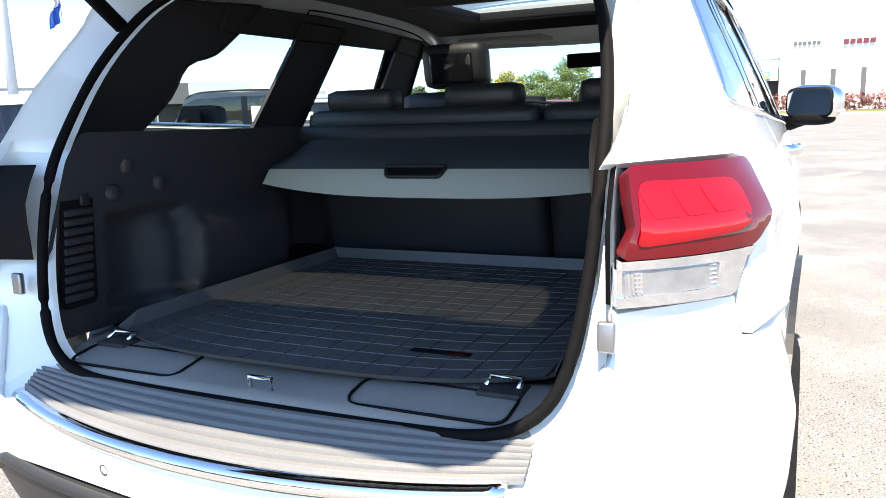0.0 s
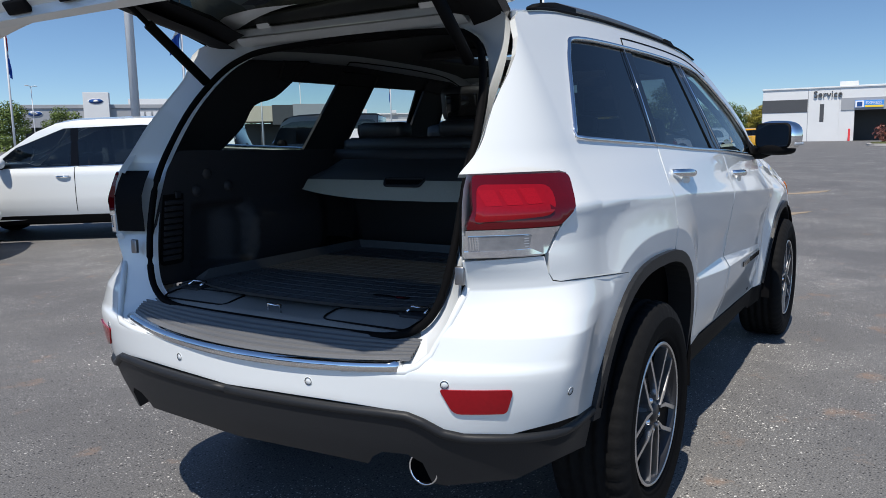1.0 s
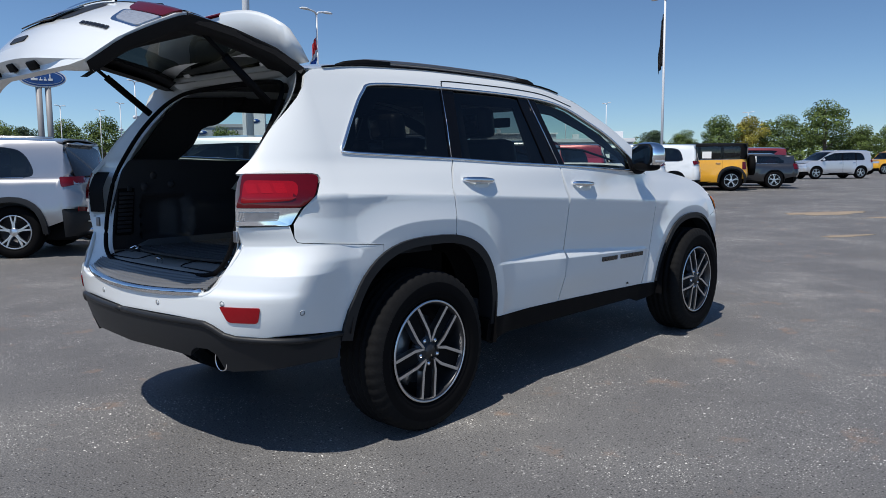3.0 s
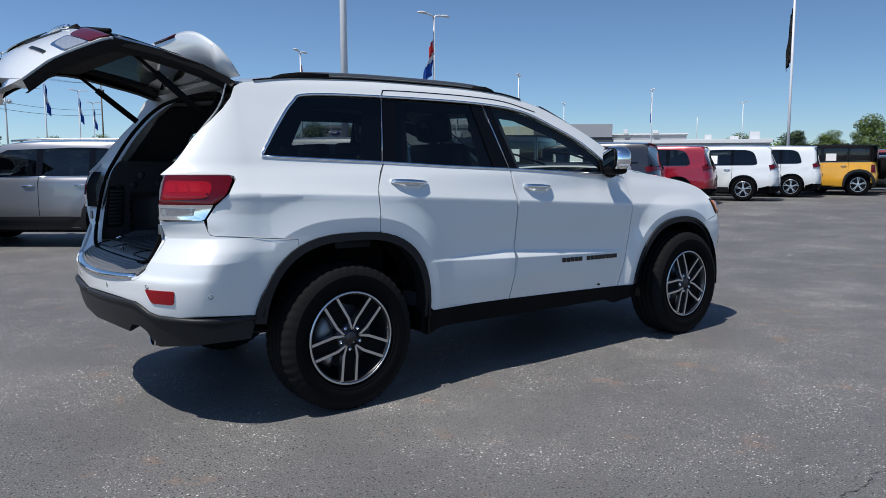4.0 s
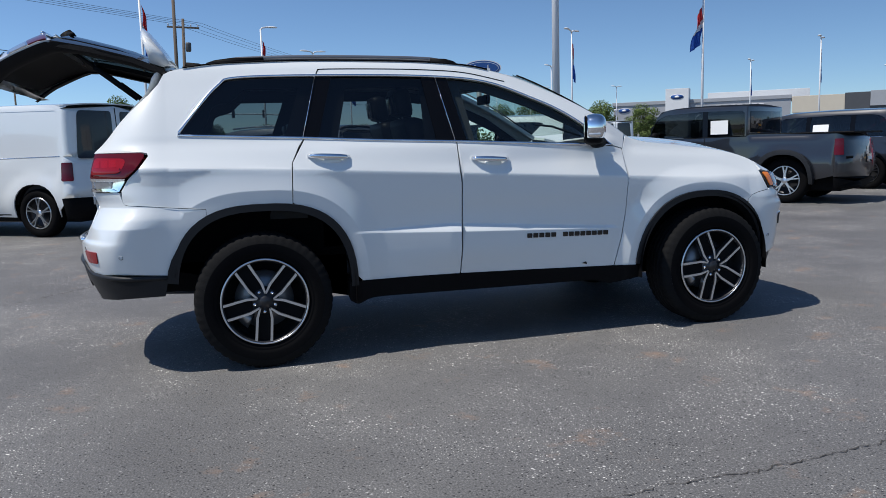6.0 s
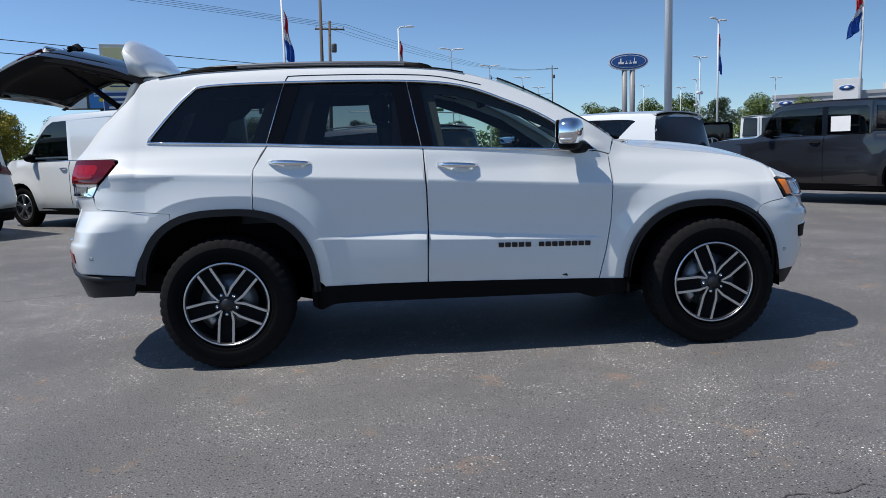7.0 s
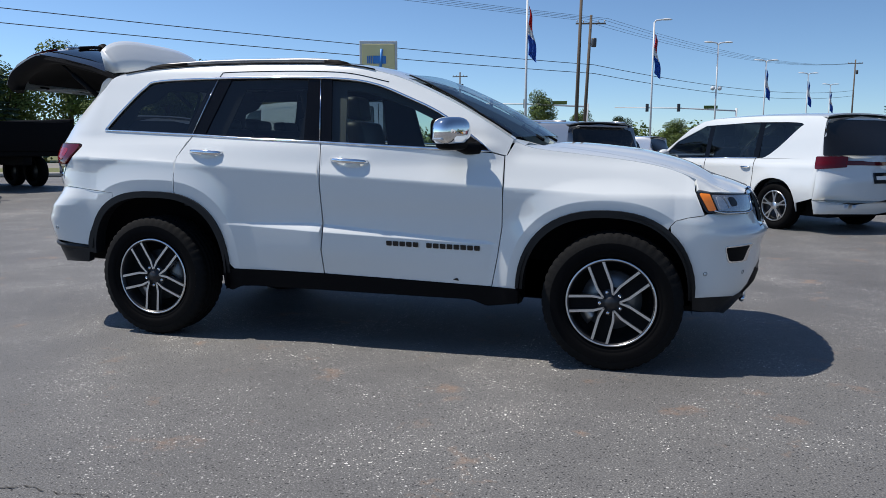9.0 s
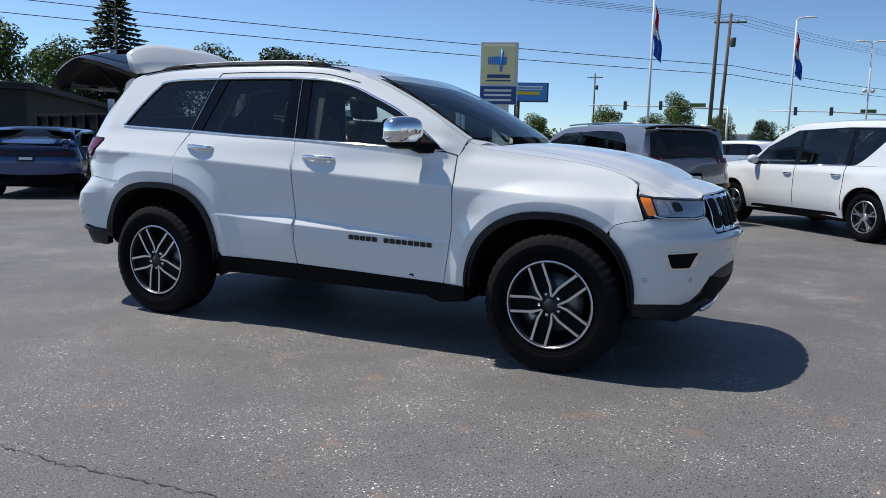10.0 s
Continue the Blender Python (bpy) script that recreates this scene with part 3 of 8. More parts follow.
both("front_fender", fender, "white", 0.016)


def mirror_u(pts, c):
    return [Vector((2 * c - p[0], p[1])) for p in reversed(pts)]


# rear bumper, round both corners
c0 = HERO.x0r - HERO.span()
rim_r = [p for p in rear_arch if p.x < -0.275 and 0.57 < p.y < 0.875]
bump_r = V2((-0.2705, 0.8785), (-0.2705, 0.9148), (-0.676, 0.9496), (-0.701, 0.9545), (-0.709, 0.974), (-0.707, 1.022), (ul(1.018), 1.018), (HERO.u_rear(0.658, 0.95), 0.95), (HERO.u_rear(0.630, 0.86), 0.86), (HERO.u_rear(0.612, 0.815), 0.815), (HERO.u_rear(0.600, 0.785), 0.785), (HERO.u_rear(0.575, 0.758), 0.758), (HERO.u_rear(0.55, 0.745), 0.745), (HERO.u_rear(0.48, 0.738), 0.738), (HERO.u_rear(0.38, 0.734), 0.734))
low_r = V2((HERO.u_rear(0.5), 0.640), (HERO.u_rear(0.56), 0.637), (HERO.u_rear(0.60), 0.622), (HERO.u_rear(0.65), 0.594), (HERO.u_rear(0.70), 0.582), (HERO.u_rear(0.80), 0.577), (-0.47, 0.564))
outline = bump_r + [Vector((c0, 0.731))] + mirror_u(bump_r, c0) + mirror_u(rim_r, c0) + mirror_u(low_r, c0) + [Vector((c0, 0.640))] + low_r + rim_r
bumper = patch("rear_bumper", outline, HERO.skin, "white", hero, 0.018, creases=[[Vector((u, z)) for u in np.linspace(2 * c0 + 0.28, -0.28, 300)] for z in (0.824, 0.832, 0.936, 0.944)])
for f in (HERO.skin, HERO.left):
    tube("bumper_edge", [f(p.x, p.y - 0.004) + Vector((0.010, 0, 0)) for p in bump_r[7:15]], 0.011, "white", bumper, seg=8)
low_b = V2((HERO.u_rear(0.5), 0.635), (HERO.u_rear(0.56), 0.632), (HERO.u_rear(0.60), 0.617), (HERO.u_rear(0.65), 0.589), (HERO.u_rear(0.70), 0.577), (HERO.u_rear(0.80), 0.572), (-0.47, 0.559))
und_b = V2((-0.49, 0.45), (HERO.u_rear(0.82), 0.435), (HERO.u_rear(0.66), 0.418), (HERO.u_rear(0.625), 0.425), (HERO.u_rear(0.605), 0.490), (HERO.u_rear(0.565), 0.515), (HERO.u_rear(0.50), 0.515), (HERO.u_rear(0.47), 0.495), (HERO.u_rear(0.455), 0.470), (HERO.u_rear(0.36), 0.478))
outline = low_b + und_b + [Vector((c0, 0.478))] + mirror_u(und_b, c0) + mirror_u(low_b, c0) + [Vector((c0, 0.635))]
patch("bumper_valance", outline, HERO.skin, "trim", hero, 0.04, 0.05, push=0.006, label="dark grey textured plastic lower bumper")
for sgn in (1, -1):
    f = HERO.skin if sgn == 1 else HERO.left
    ur0, ur1 = HERO.u_rear(0.632), HERO.u_rear(0.79)
    patch("reflector", rpoly([(ur0, 0.704, 0.008), (ur1, 0.706, 0.012), (ur1 - 0.008, 0.642, 0.012), (ur0 + 0.042, 0.640, 0.02)], 0.02), f, "redlit", bumper, 0.025, 0.01, push=0.005, label="red moulded reflector")
    for u, z in ((-0.64, 0.679), (HERO.u_rear(0.643), 0.716), (HERO.u_rear(0.284 if sgn == 1 else 0.200), 0.690)):
        p = f(u, z)
        n = (f(u + 0.01, z) - f(u - 0.01, z)).cross(f(u, z + 0.01) - f(u, z - 0.01)).normalized()
        n = n if n.dot(p - Vector((1, 0, 0.7))) > 0 else -n
        bm = bmesh.new()
        lathe(bm, [(0.0, 0.001), (0.0085, 0.001), (0.009, 0.0003), (0.0105, 0.0003), (0.011, 0.0012), (0.012, 0.0012), (0.0125, 0.0)], 16, "z", Matrix.Translation(p) @ n.to_track_quat("Z", "Y").to_matrix().to_4x4())
        sensor = part("parking_sensor", bm, "white", bumper)
        T = Matrix.Translation(p) @ n.to_track_quat("Z", "Y").to_matrix().to_4x4()
        tube("sensor_ring", [T @ Vector((0.0102 * math.cos(a), 0.0102 * math.sin(a), 0.0012)) for a in np.linspace(0, 2 * math.pi, 17)[:-1]], 0.0011, "graphite", sensor, seg=5, closed=True)
    # tail lamp: red upper lens with an inner ring, clear lower lens, chrome divider
    lamp = patch("tail_lamp", rpoly([(ul(1.228) + 0.01, 1.228, 0.01), (-0.548, 1.224, 0.03), (-0.592, 1.150, 0.03), (-0.652, 1.098, 0.02), (ul(1.100) + 0.01, 1.100, 0.01)], 0.03), f, "red", hero, 0.03, 0.03, push=0.010, label="red tail lamp with a chrome strip and clear lower lens")
    patch("lamp_ring", rpoly([(ul(1.208) + 0.026, 1.206, 0.02), (-0.640, 1.198, 0.045), (-0.672, 1.128, 0.035), (ul(1.118) + 0.026, 1.118, 0.02)], 0.015), f, "redlit", lamp, 0.02, 0.0, push=0.0108)
    for k in range(3):
        ua = ul(1.17) + 0.045 + 0.052 * k
        patch("lamp_cell", rpoly([(ua, 1.192, 0.004), (ua + 0.042, 1.191, 0.004), (ua + 0.041, 1.152, 0.004), (ua + 0.001, 1.152, 0.004)], 0.01), f, "redcell", lamp, 0.012, 0.0, push=0.0115)
    patch("chrome_strip", rpoly([(ul(1.098) + 0.01, 1.098, 0), (-0.655, 1.096, 0), (-0.665, 1.083, 0), (ul(1.085) + 0.01, 1.085, 0)], 0.04), f, "chrome", lamp, 0.03, 0.02, push=0.009)
    patch("reverse_lens", rpoly([(ul(1.083) + 0.015, 1.083, 0.005), (-0.735, 1.081, 0.005), (-0.745, 1.045, 0.01), (ul(1.043) + 0.015, 1.043, 0.005)], 0.02), f, "clearcell", lamp, 0.02, 0.01, push=0.006)
    for k in range(5):
        zr = 1.0505 + 0.0068 * k
        patch("lens_rib", V2((ul(1.06) + 0.030, zr + 0.0022), (-0.745, zr + 0.0022), (-0.745, zr), (ul(1.06) + 0.030, zr)), f, "lens", lamp, 0.02, 0.003, push=0.0075)
    for k in range(4):
        ua = ul(1.06) + 0.019 + 0.006 * k
        patch("lens_rib", V2((ua, 1.080), (ua + 0.003, 1.080), (ua + 0.003, 1.047), (ua, 1.047)), f, "chrome", lamp, 0.02, 0.003, push=0.0078)
    patch("lamp_bezel", rpoly([(ul(1.085) + 0.005, 1.085, 0), (-0.662, 1.085, 0), (-0.70, 1.03, 0), (-0.715, 1.025, 0), (ul(1.027) + 0.005, 1.027, 0)], 0.04), f, "chrome", lamp, 0.03, 0.02, push=0.002)
    patch("chrome_sill", rpoly([(ul(1.044) + 0.005, 1.044, 0), (-0.74, 1.044, 0), (-0.712, 1.030, 0), (ul(1.029) + 0.005, 1.029, 0)], 0.04), f, "chrome", lamp, 0.03, 0.01, push=0.008)
    # arch mouldings and sills
    ri = squircle(0.035, 0.385, 0.515 - 0.036, 0.545 - 0.036, 2.7, 171, 2)
    ro = squircle(0.035, 0.385, 0.515 + 0.004, 0.545 + 0.004, 2.7, 171, 2)
    patch("arch_moulding", ro + ri[::-1], f, "trim", hero, 0.03, 0.09, push=0.014, label="dark grey plastic wheel arch moulding")
    ri = squircle(2.862, 0.375, 0.49 - 0.036, 0.505 - 0.036, 2.35, 176, 2)
    ro = squircle(2.862, 0.375, 0.494, 0.509, 2.35, 176, 2)
    patch("arch_moulding", ro + ri[::-1], f, "trim", hero, 0.03, 0.09, push=0.014, label="dark grey plastic wheel arch moulding")
    patch("sill", rpoly([(0.50, 0.452, 0.0), (1.2, 0.447, 0), (2.38, 0.416, 0.0), (2.42, 0.34, 0.03), (2.2, 0.30, 0.02), (2.1, 0.335, 0.02), (0.62, 0.345, 0.02), (0.55, 0.31, 0.02), (0.50, 0.34, 0.01)], 0.05), f, "black", hero, 0.04, 0.10, push=0.006, label="black plastic sill")
    # liners that close the wheel wells
    for cx, cz, a, b, n in ((0.035, 0.385, 0.50, 0.52, 2.7), (2.862, 0.375, 0.47, 0.485, 2.35)):
        ring = squircle(cx, cz, a, b, n, 168 if cx < 1 else 183, -3)
        bm = bmesh.new()
        rows = [[bm.verts.new((p.x, -sgn * y, p.y)) for p in ring] for y in (0.875, 0.62)]
        for i in range(len(ring) - 1):
            bm.faces.new((rows[0][i], rows[0][i + 1], rows[1][i + 1], rows[1][i]))
        bm.faces.new(rows[1])
        part("wheel_liner", bm, "black", hero)
    # panes, pillars and bright window trim
    ctop = [p for p in glass_top]
    up = lambda a, b: [p for p in ctop if a < p.x < b]
    dq = V2((-0.392, 1.32)) + up(-1, 0.376) + V2((0.386, 1.650), (0.272, 1.287), (-0.30, 1.314))
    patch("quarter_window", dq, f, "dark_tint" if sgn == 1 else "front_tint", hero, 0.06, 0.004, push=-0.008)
    dr = V2((0.365, 1.283), (0.480, 1.648)) + up(0.49, 1.01) + V2((1.018, 1.641), (1.062, 1.250), (0.7, 1.266))
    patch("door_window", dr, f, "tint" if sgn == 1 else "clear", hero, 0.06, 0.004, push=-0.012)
    df = V2((1.245, 1.241), (1.178, 1.634)) + up(1.19, 3) + V2((2.19, 1.193), (1.7, 1.219))
    patch("door_window", df, f, "front_tint", hero, 0.06, 0.004, push=-0.012)
    for pz in (V2((0.272, 1.287), (0.386, 1.650), (0.480, 1.650), (0.365, 1.283)), V2((1.062, 1.249), (1.018, 1.642), (1.178, 1.634), (1.245, 1.240))):
        patch("pillar_trim", pz, f, "pillar_black", hero, 0.05, 0.01, push=-0.006, label="black pillar trim")
    for q in ([(0.280, 1.29), (0.383, 1.648)], [(1.172, 1.245), (1.104, 1.640)]):
        tube("seam", [f(*q[0]), f((q[0][0] + q[1][0]) / 2, (q[0][1] + q[1][1]) / 2), f(*q[1])], 0.0024, "chrome", hero, seg=6)
    dl = V2((-0.393, 1.319)) + ctop + V2((1.95, 1.206), (1.7, 1.218), (1.178, 1.244), (0.7, 1.264), (0.30, 1.287), (-0.30, 1.314))
    tube("window_trim", [f(p.x, p.y) for p in rpoly([(p.x, p.y) for p in dl], 0.06)], 0.0085, "chrome", hero, "bright chrome window trim", 8, closed=True)
    rim_gap = spline([(0.390, 1.655), (0.402, 1.678), (0.440, 1.688), (0.75, 1.688), (1.05, 1.681), (1.30, 1.662), (1.55, 1.606)], 6)
    tube("door_gap", [f(p.x, p.y) for p in rim_gap], 0.0032, "black", hero, seg=6)
    # handles
    for x, door in ((0.30, doors_r), (1.262, doors_f)):
        zc = 1.175 - 0.047 * (x - 0.3)
        bar = [f(x + 0.225 * k / 10, zc + 0.012 - 0.012 * k / 10) + Vector((0, -sgn * (0.030 * math.sin(math.pi * min(1, max(0, k / 10))) ** 0.4), 0)) for k in range(11)]
        h = tube("door_handle", bar, lambda t: 0.0165 * (0.75 + 0.25 * math.sin(math.pi * t)), "chrome", door[0 if sgn == 1 else 1], "chrome door handle", 10)
        bm = bmesh.new()
        bmesh.ops.create_uvsphere(bm, u_segments=16, v_segments=8, radius=1)
        pc = f(x + 0.13, zc - 0.022)
        for v in bm.verts:
            v.co = Vector((pc.x + v.co.x * 0.055, pc.y + v.co.y * 0.006, pc.z + v.co.z * 0.026))
        part("handle_cup", bm, "white", door[0 if sgn == 1 else 1])
    # lettered badge as plain bars
    for k in range(14):
        if k == 5:
            continue
        x0 = 1.605 + 0.0405 * k
        zb = 0.658 - 0.024 * (x0 - 1.6)
        patch("badge", rpoly([(x0, zb - 0.014, 0.004), (x0 + 0.032, zb - 0.015, 0.004), (x0 + 0.032, zb + 0.013, 0.004), (x0, zb + 0.014, 0.004)], 0.05), f, "gloss", doors_f[0 if sgn == 1 else 1], 0.05, 0.006, push=0.006)
    # mirror: chrome cap over a black base with a silvered face to the rear
    y = -sgn
    bm = bmesh.new()
    bmesh.ops.create_uvsphere(bm, u_segments=28, v_segments=18, radius=1)
    mc = Vector((2.02, y * 0.952 + 0.004, 1.305))
    sweep = Matrix.Rotation(radians(28) * y, 3, "Z")

    def blob(v, sx, sy, sz, n=3.0):
        k = (abs(v.x) ** n + abs(v.y) ** n + abs(v.z) ** n) ** (1 / n)
        return Vector((v.x / k * sx, v.y / k * sy, v.z / k * sz))

    for v in bm.verts:
        q = blob(v.co, 0.070, 0.122, 0.080)
        if q.x < -0.045:
            q.x = -0.045 + (q.x + 0.045) * 0.35
        q.z -= 0.10 * q.y * y * 0.3
        v.co = mc + sweep @ q
    cap = part("door_mirror", bm, "chrome", hero, "chrome capped door mirror on a black base")
    bm = bmesh.new()
    bmesh.ops.create_uvsphere(bm, u_segments=24, v_segments=12, radius=1)
    for v in bm.verts:
        q = sweep @ blob(v.co, 0.060, 0.100, 0.034)
        v.co = mc + q + Vector((0.0, -y * 0.010, -0.070))
    part("mirror_base", bm, "black", cap)
    tube("mirror_arm", [mc + Vector((0.02, -y * 0.04, -0.075)), mc + Vector((0.06, -y * 0.10, -0.095)), mc + Vector((0.11, -y * 0.155, -0.09))], lambda t: 0.035 + 0.012 * t, "black", cap, seg=12, flat=0.8)
    bm = bmesh.new()
    slab(bm, rpoly([(mc.y - 0.108, mc.z - 0.066, 0.04), (mc.y + 0.108, mc.z - 0.066, 0.04), (mc.y + 0.108, mc.z + 0.068, 0.04), (mc.y - 0.108, mc.z + 0.068, 0.04)], 0.05), mc.x - 0.0565, mc.x - 0.050, "yz")
    bmesh.ops.rotate(bm, cent=mc, matrix=sweep, verts=bm.verts)
    part("mirror_shell", bm, "black", cap)
    bm = bmesh.new()
    slab(bm, rpoly([(mc.y - 0.100, mc.z - 0.058, 0.03), (mc.y + 0.100, mc.z - 0.058, 0.03), (mc.y + 0.100, mc.z + 0.060, 0.03), (mc.y - 0.100, mc.z + 0.060, 0.03)], 0.05), mc.x - 0.0600, mc.x - 0.0570, "yz")
    bmesh.ops.rotate(bm, cent=mc, matrix=sweep, verts=bm.verts)
    part("mirror_glass", bm, "mirror", cap, "silvered mirror glass", smooth=False)
    bm = bmesh.new()
    box(bm, mc.x - 0.03, mc.x + 0.04, *sorted((mc.y + y * 0.06, mc.y + y * 0.1215)), mc.z - 0.050, mc.z - 0.036, 0.004)
    bmesh.ops.rotate(bm, cent=mc, matrix=sweep, verts=bm.verts)
    part("side_repeater", bm, "lens", cap)
    # mirror triangle
    patch("mirror_sail", V2((2.03, 1.206), (2.05, 1.30), (2.21, 1.196)), f, "black", hero, 0.05, 0.01, push=0.003)
    # roof rail
    rail = [Vector((x, y * (HERO.width(x, HERO.top_edge(x)) - 0.045), HERO.top_edge(x) + 0.004 + 0.020 * min(1, min((x + 0.20), (1.26 - x)) / 0.16) ** 0.6)) for x in np.linspace(-0.195, 1.255, 30)]
    r = tube("roof_rail", rail, lambda t: 0.0145, "railmetal", hero, "satin grey roof rail", 10, 0.9)
    for x, hw, taper in ((-0.06, 0.16, -1), (1.185, 0.085, 1)):
        bm = bmesh.new()
        yy = y * (HERO.width(x, HERO.top_edge(x)) - 0.045)
        zz = HERO.top_edge(x)
        prof = [(x - taper * hw, zz - 0.01), (x - taper * hw, zz + 0.034), (x + taper * hw * 0.1, zz + 0.031), (x + taper * hw * 0.7, zz + 0.018), (x + taper * hw, zz + 0.002), (x + taper * hw, zz - 0.01)]
        slab(bm, prof if taper < 0 else prof[::-1], yy - 0.018, yy + 0.018)
        bmesh.ops.recalc_face_normals(bm, faces=bm.faces)
        part("rail_foot", bm, "black", r)
    tube("roof_ditch", [Vector((x, y * (HERO.width(x, HERO.top_edge(x)) - 0.008), HERO.top_edge(x) + 0.003)) for x in np.linspace(-0.35, 1.45, 24)], 0.005, "black", hero, seg=6)
# badge dot low on the door
patch("door_badge", rpoly([(1.995, 0.452, 0.008), (2.035, 0.444, 0.008), (2.025, 0.462, 0.006)], 0.02), HERO.skin, "gloss", doors_f[0], 0.02, 0.003, push=0.004)

# roof with its glass panels, screen, hood
roof_poly = [Vector((x, -HERO.width(x, HERO.top_edge(x)) + 0.004)) for x in np.linspace(-0.40, 1.62, 28)]
tail_edge = [Vector((-0.40 - 0.05 * (1 - (y / 0.62) ** 2), y)) for y in np.linspace(0.58, -0.58, 9)]
roof_poly = roof_poly + [Vector((1.626 + 0.10 * (1 - (y / 0.66) ** 2), y)) for y in np.linspace(-0.60, 0.60, 9)] + [Vector((p.x, -p.y)) for p in reversed(roof_poly)] + tail_edge
sun_hole = [Vector((x, y)) for x, y in ((0.62, -0.40), (1.22, -0.40), (1.22, 0.40), (0.62, 0.40))]
k0 = min(range(len(roof_poly)), key=lambda i: (roof_poly[i] - Vector((0.62, -0.6))).length)
keyed = roof_poly[:k0 + 1] + [sun_hole[0], sun_hole[3], sun_hole[2], sun_hole[1]] + [sun_hole[0] + Vector((0.0005, 0))] + [roof_poly[k0] + Vector((0.0005, 0))] + roof_poly[k0 + 1:]
patch("roof", keyed, HERO.sheet, "white", hero, 0.08)
patch("sunroof", rpoly([(0.61, -0.41, 0.03), (1.23, -0.41, 0.03), (1.23, 0.41, 0.03), (0.61, 0.41, 0.03)], 0.06), HERO.sheet, "tint", hero, 0.08, 0.004, push=0.003)
scr = HERO.screen(0.13, 0.72, 0.03)
edge_y = lambda x: HERO.width(x, HERO.top_edge(x)) - 0.052
scr_poly = [Vector((x, -edge_y(x))) for x in np.linspace(1.632, 2.32, 12)] + [Vector((2.32 + 0.15 * (1 - (y / 0.72) ** 2), y)) for y in np.linspace(-0.62, 0.62, 11)]
scr_poly += [Vector((x, edge_y(x))) for x in np.linspace(2.32, 1.632, 12)] + [Vector((1.632 + 0.10 * (1 - (y / 0.66) ** 2), y)) for y in np.linspace(0.555, -0.555, 9)]
patch("windscreen", scr_poly, scr, "screen", hero, 0.08, 0.004)
for sgn in (-1, 1):
    ap = [Vector((x, sgn * (HERO.width(x, HERO.top_edge(x)) - 0.002))) for x in np.linspace(1.575, 2.335, 14)]
    ip = [Vector((x, sgn * (edge_y(x) - 0.002))) for x in np.linspace(2.335, 1.575, 14)]
    patch("screen_pillar", ap + ip, HERO.sheet, "white", hero, 0.03, 0.03, push=0.002)
    tube("screen_trim", [scr(x, sgn * (edge_y(x) - 0.006)) + Vector((0, 0, 0.004)) for x in np.linspace(1.66, 2.31, 14)], 0.005, "black", hero, seg=6)
side_y = lambda x: HERO.width(x, HERO.top_edge(x)) - 0.05 - 0.09 * sstep(3.2, 2.6, x)
side_line = [Vector((x, -side_y(x))) for x in np.linspace(2.47, 3.20, 14)]
nose = [Vector((nose_x(y), -y)) for y in np.linspace(side_y(3.20) - 0.015, 0.0, 18)]
hood_half = side_line + nose
hood_poly = hood_half + [Vector((p.x, -p.y)) for p in reversed(hood_half[:-1])] + [Vector((2.46 + 0.12 * (1 - (y / 0.66) ** 2), y)) for y in np.linspace(0.6, -0.6, 9)]
patch("hood", hood_poly, hood_f, "white", hero, 0.04, 0.012)
for sgn in (-1, 1):
    wing = [Vector((x, sgn * (HERO.width(x, HERO.top_edge(x)) - 0.004))) for x in np.linspace(2.40, 3.33, 18)] + [Vector((nose_x(y), sgn * y)) for y in np.linspace(YN - 0.002, side_y(3.20) - 0.010, 6)]
    wing += [Vector((p.x, -sgn * (p.y - 0.005))) for p in reversed(side_line)]
    patch("wing_top", wing, hood_f, "white", hero, 0.03)
for sgn in (-1, 1):
    wy, sy = HERO.width(2.36, HERO.top_edge(2.36)) - 0.004, side_y(2.47) - 0.005
    patch("cowl_corner", V2((2.315, sgn * wy), (2.396, sgn * (wy - 0.004)), (2.396, sgn * sy), (2.464, sgn * sy), (2.47, sgn * 0.58), (2.38, sgn * 0.58), (2.34, sgn * (wy - 0.06))), HERO.sheet, "white", hero, 0.04, 0.02, push=-0.003)
bm = bmesh.new()
box(bm, 2.30, 2.60, -0.66, 0.66, 1.10, 1.205, 0.02)
part("cowl", bm, "black", hero)
for y0 in (-0.45, 0.15):
    tube("wiper", [(2.46, y0, 1.262), (2.30, y0 + 0.18, 1.345), (2.27, y0 + 0.42, 1.365)], 0.009, "black", hero, seg=6)

# front end: bumper skin, lamps, grille, fog recess, lower grille
cf = HERO.x0f + HERO.span(True)
UF = lambda y, z=0.7: HERO.u_front(y, z)
rim_f = [p for p in squircle(2.862, 0.375, 0.49, 0.505, 2.35, 90, 6) if p.x > 3.202 and p.y < 0.775][::-1]
fb = V2((3.345, 0.414)) + [p for p in rim_f if p.y > 0.42] + V2((3.206, 0.8030), (3.2335, 0.8315), (3.291, 0.8485), (3.388, 0.8625), (3.405, 0.872), (UF(0.60), 0.862), (UF(0.52), 0.875), (UF(0.47), 0.78))
fl = V2((UF(0.40), 0.572), (UF(0.50), 0.530), (UF(0.56), 0.462), (UF(0.61), 0.418), (UF(0.67), 0.406))
outline = fb + [Vector((cf, 0.775))] + mirror_u(fb, cf) + mirror_u(fl, cf) + [Vector((cf, 0.585))] + fl
fbump = patch("front_bumper", outline, HERO.skin, "white", hero, 0.03)
vl = V2((3.335, 0.409), (UF(0.67), 0.401), (UF(0.61), 0.413), (UF(0.56), 0.457), (UF(0.50), 0.525), (UF(0.40), 0.567))
vu = V2((UF(0.35), 0.27), (UF(0.60), 0.285), (UF(0.70), 0.31), (3.46, 0.330), (3.345, 0.345))
outline = vl + [Vector((cf, 0.580))] + mirror_u(vl, cf) + mirror_u(vu, cf) + vu
patch("front_valance", outline, HERO.skin, "trim", hero, 0.05, 0.05, push=-0.004)
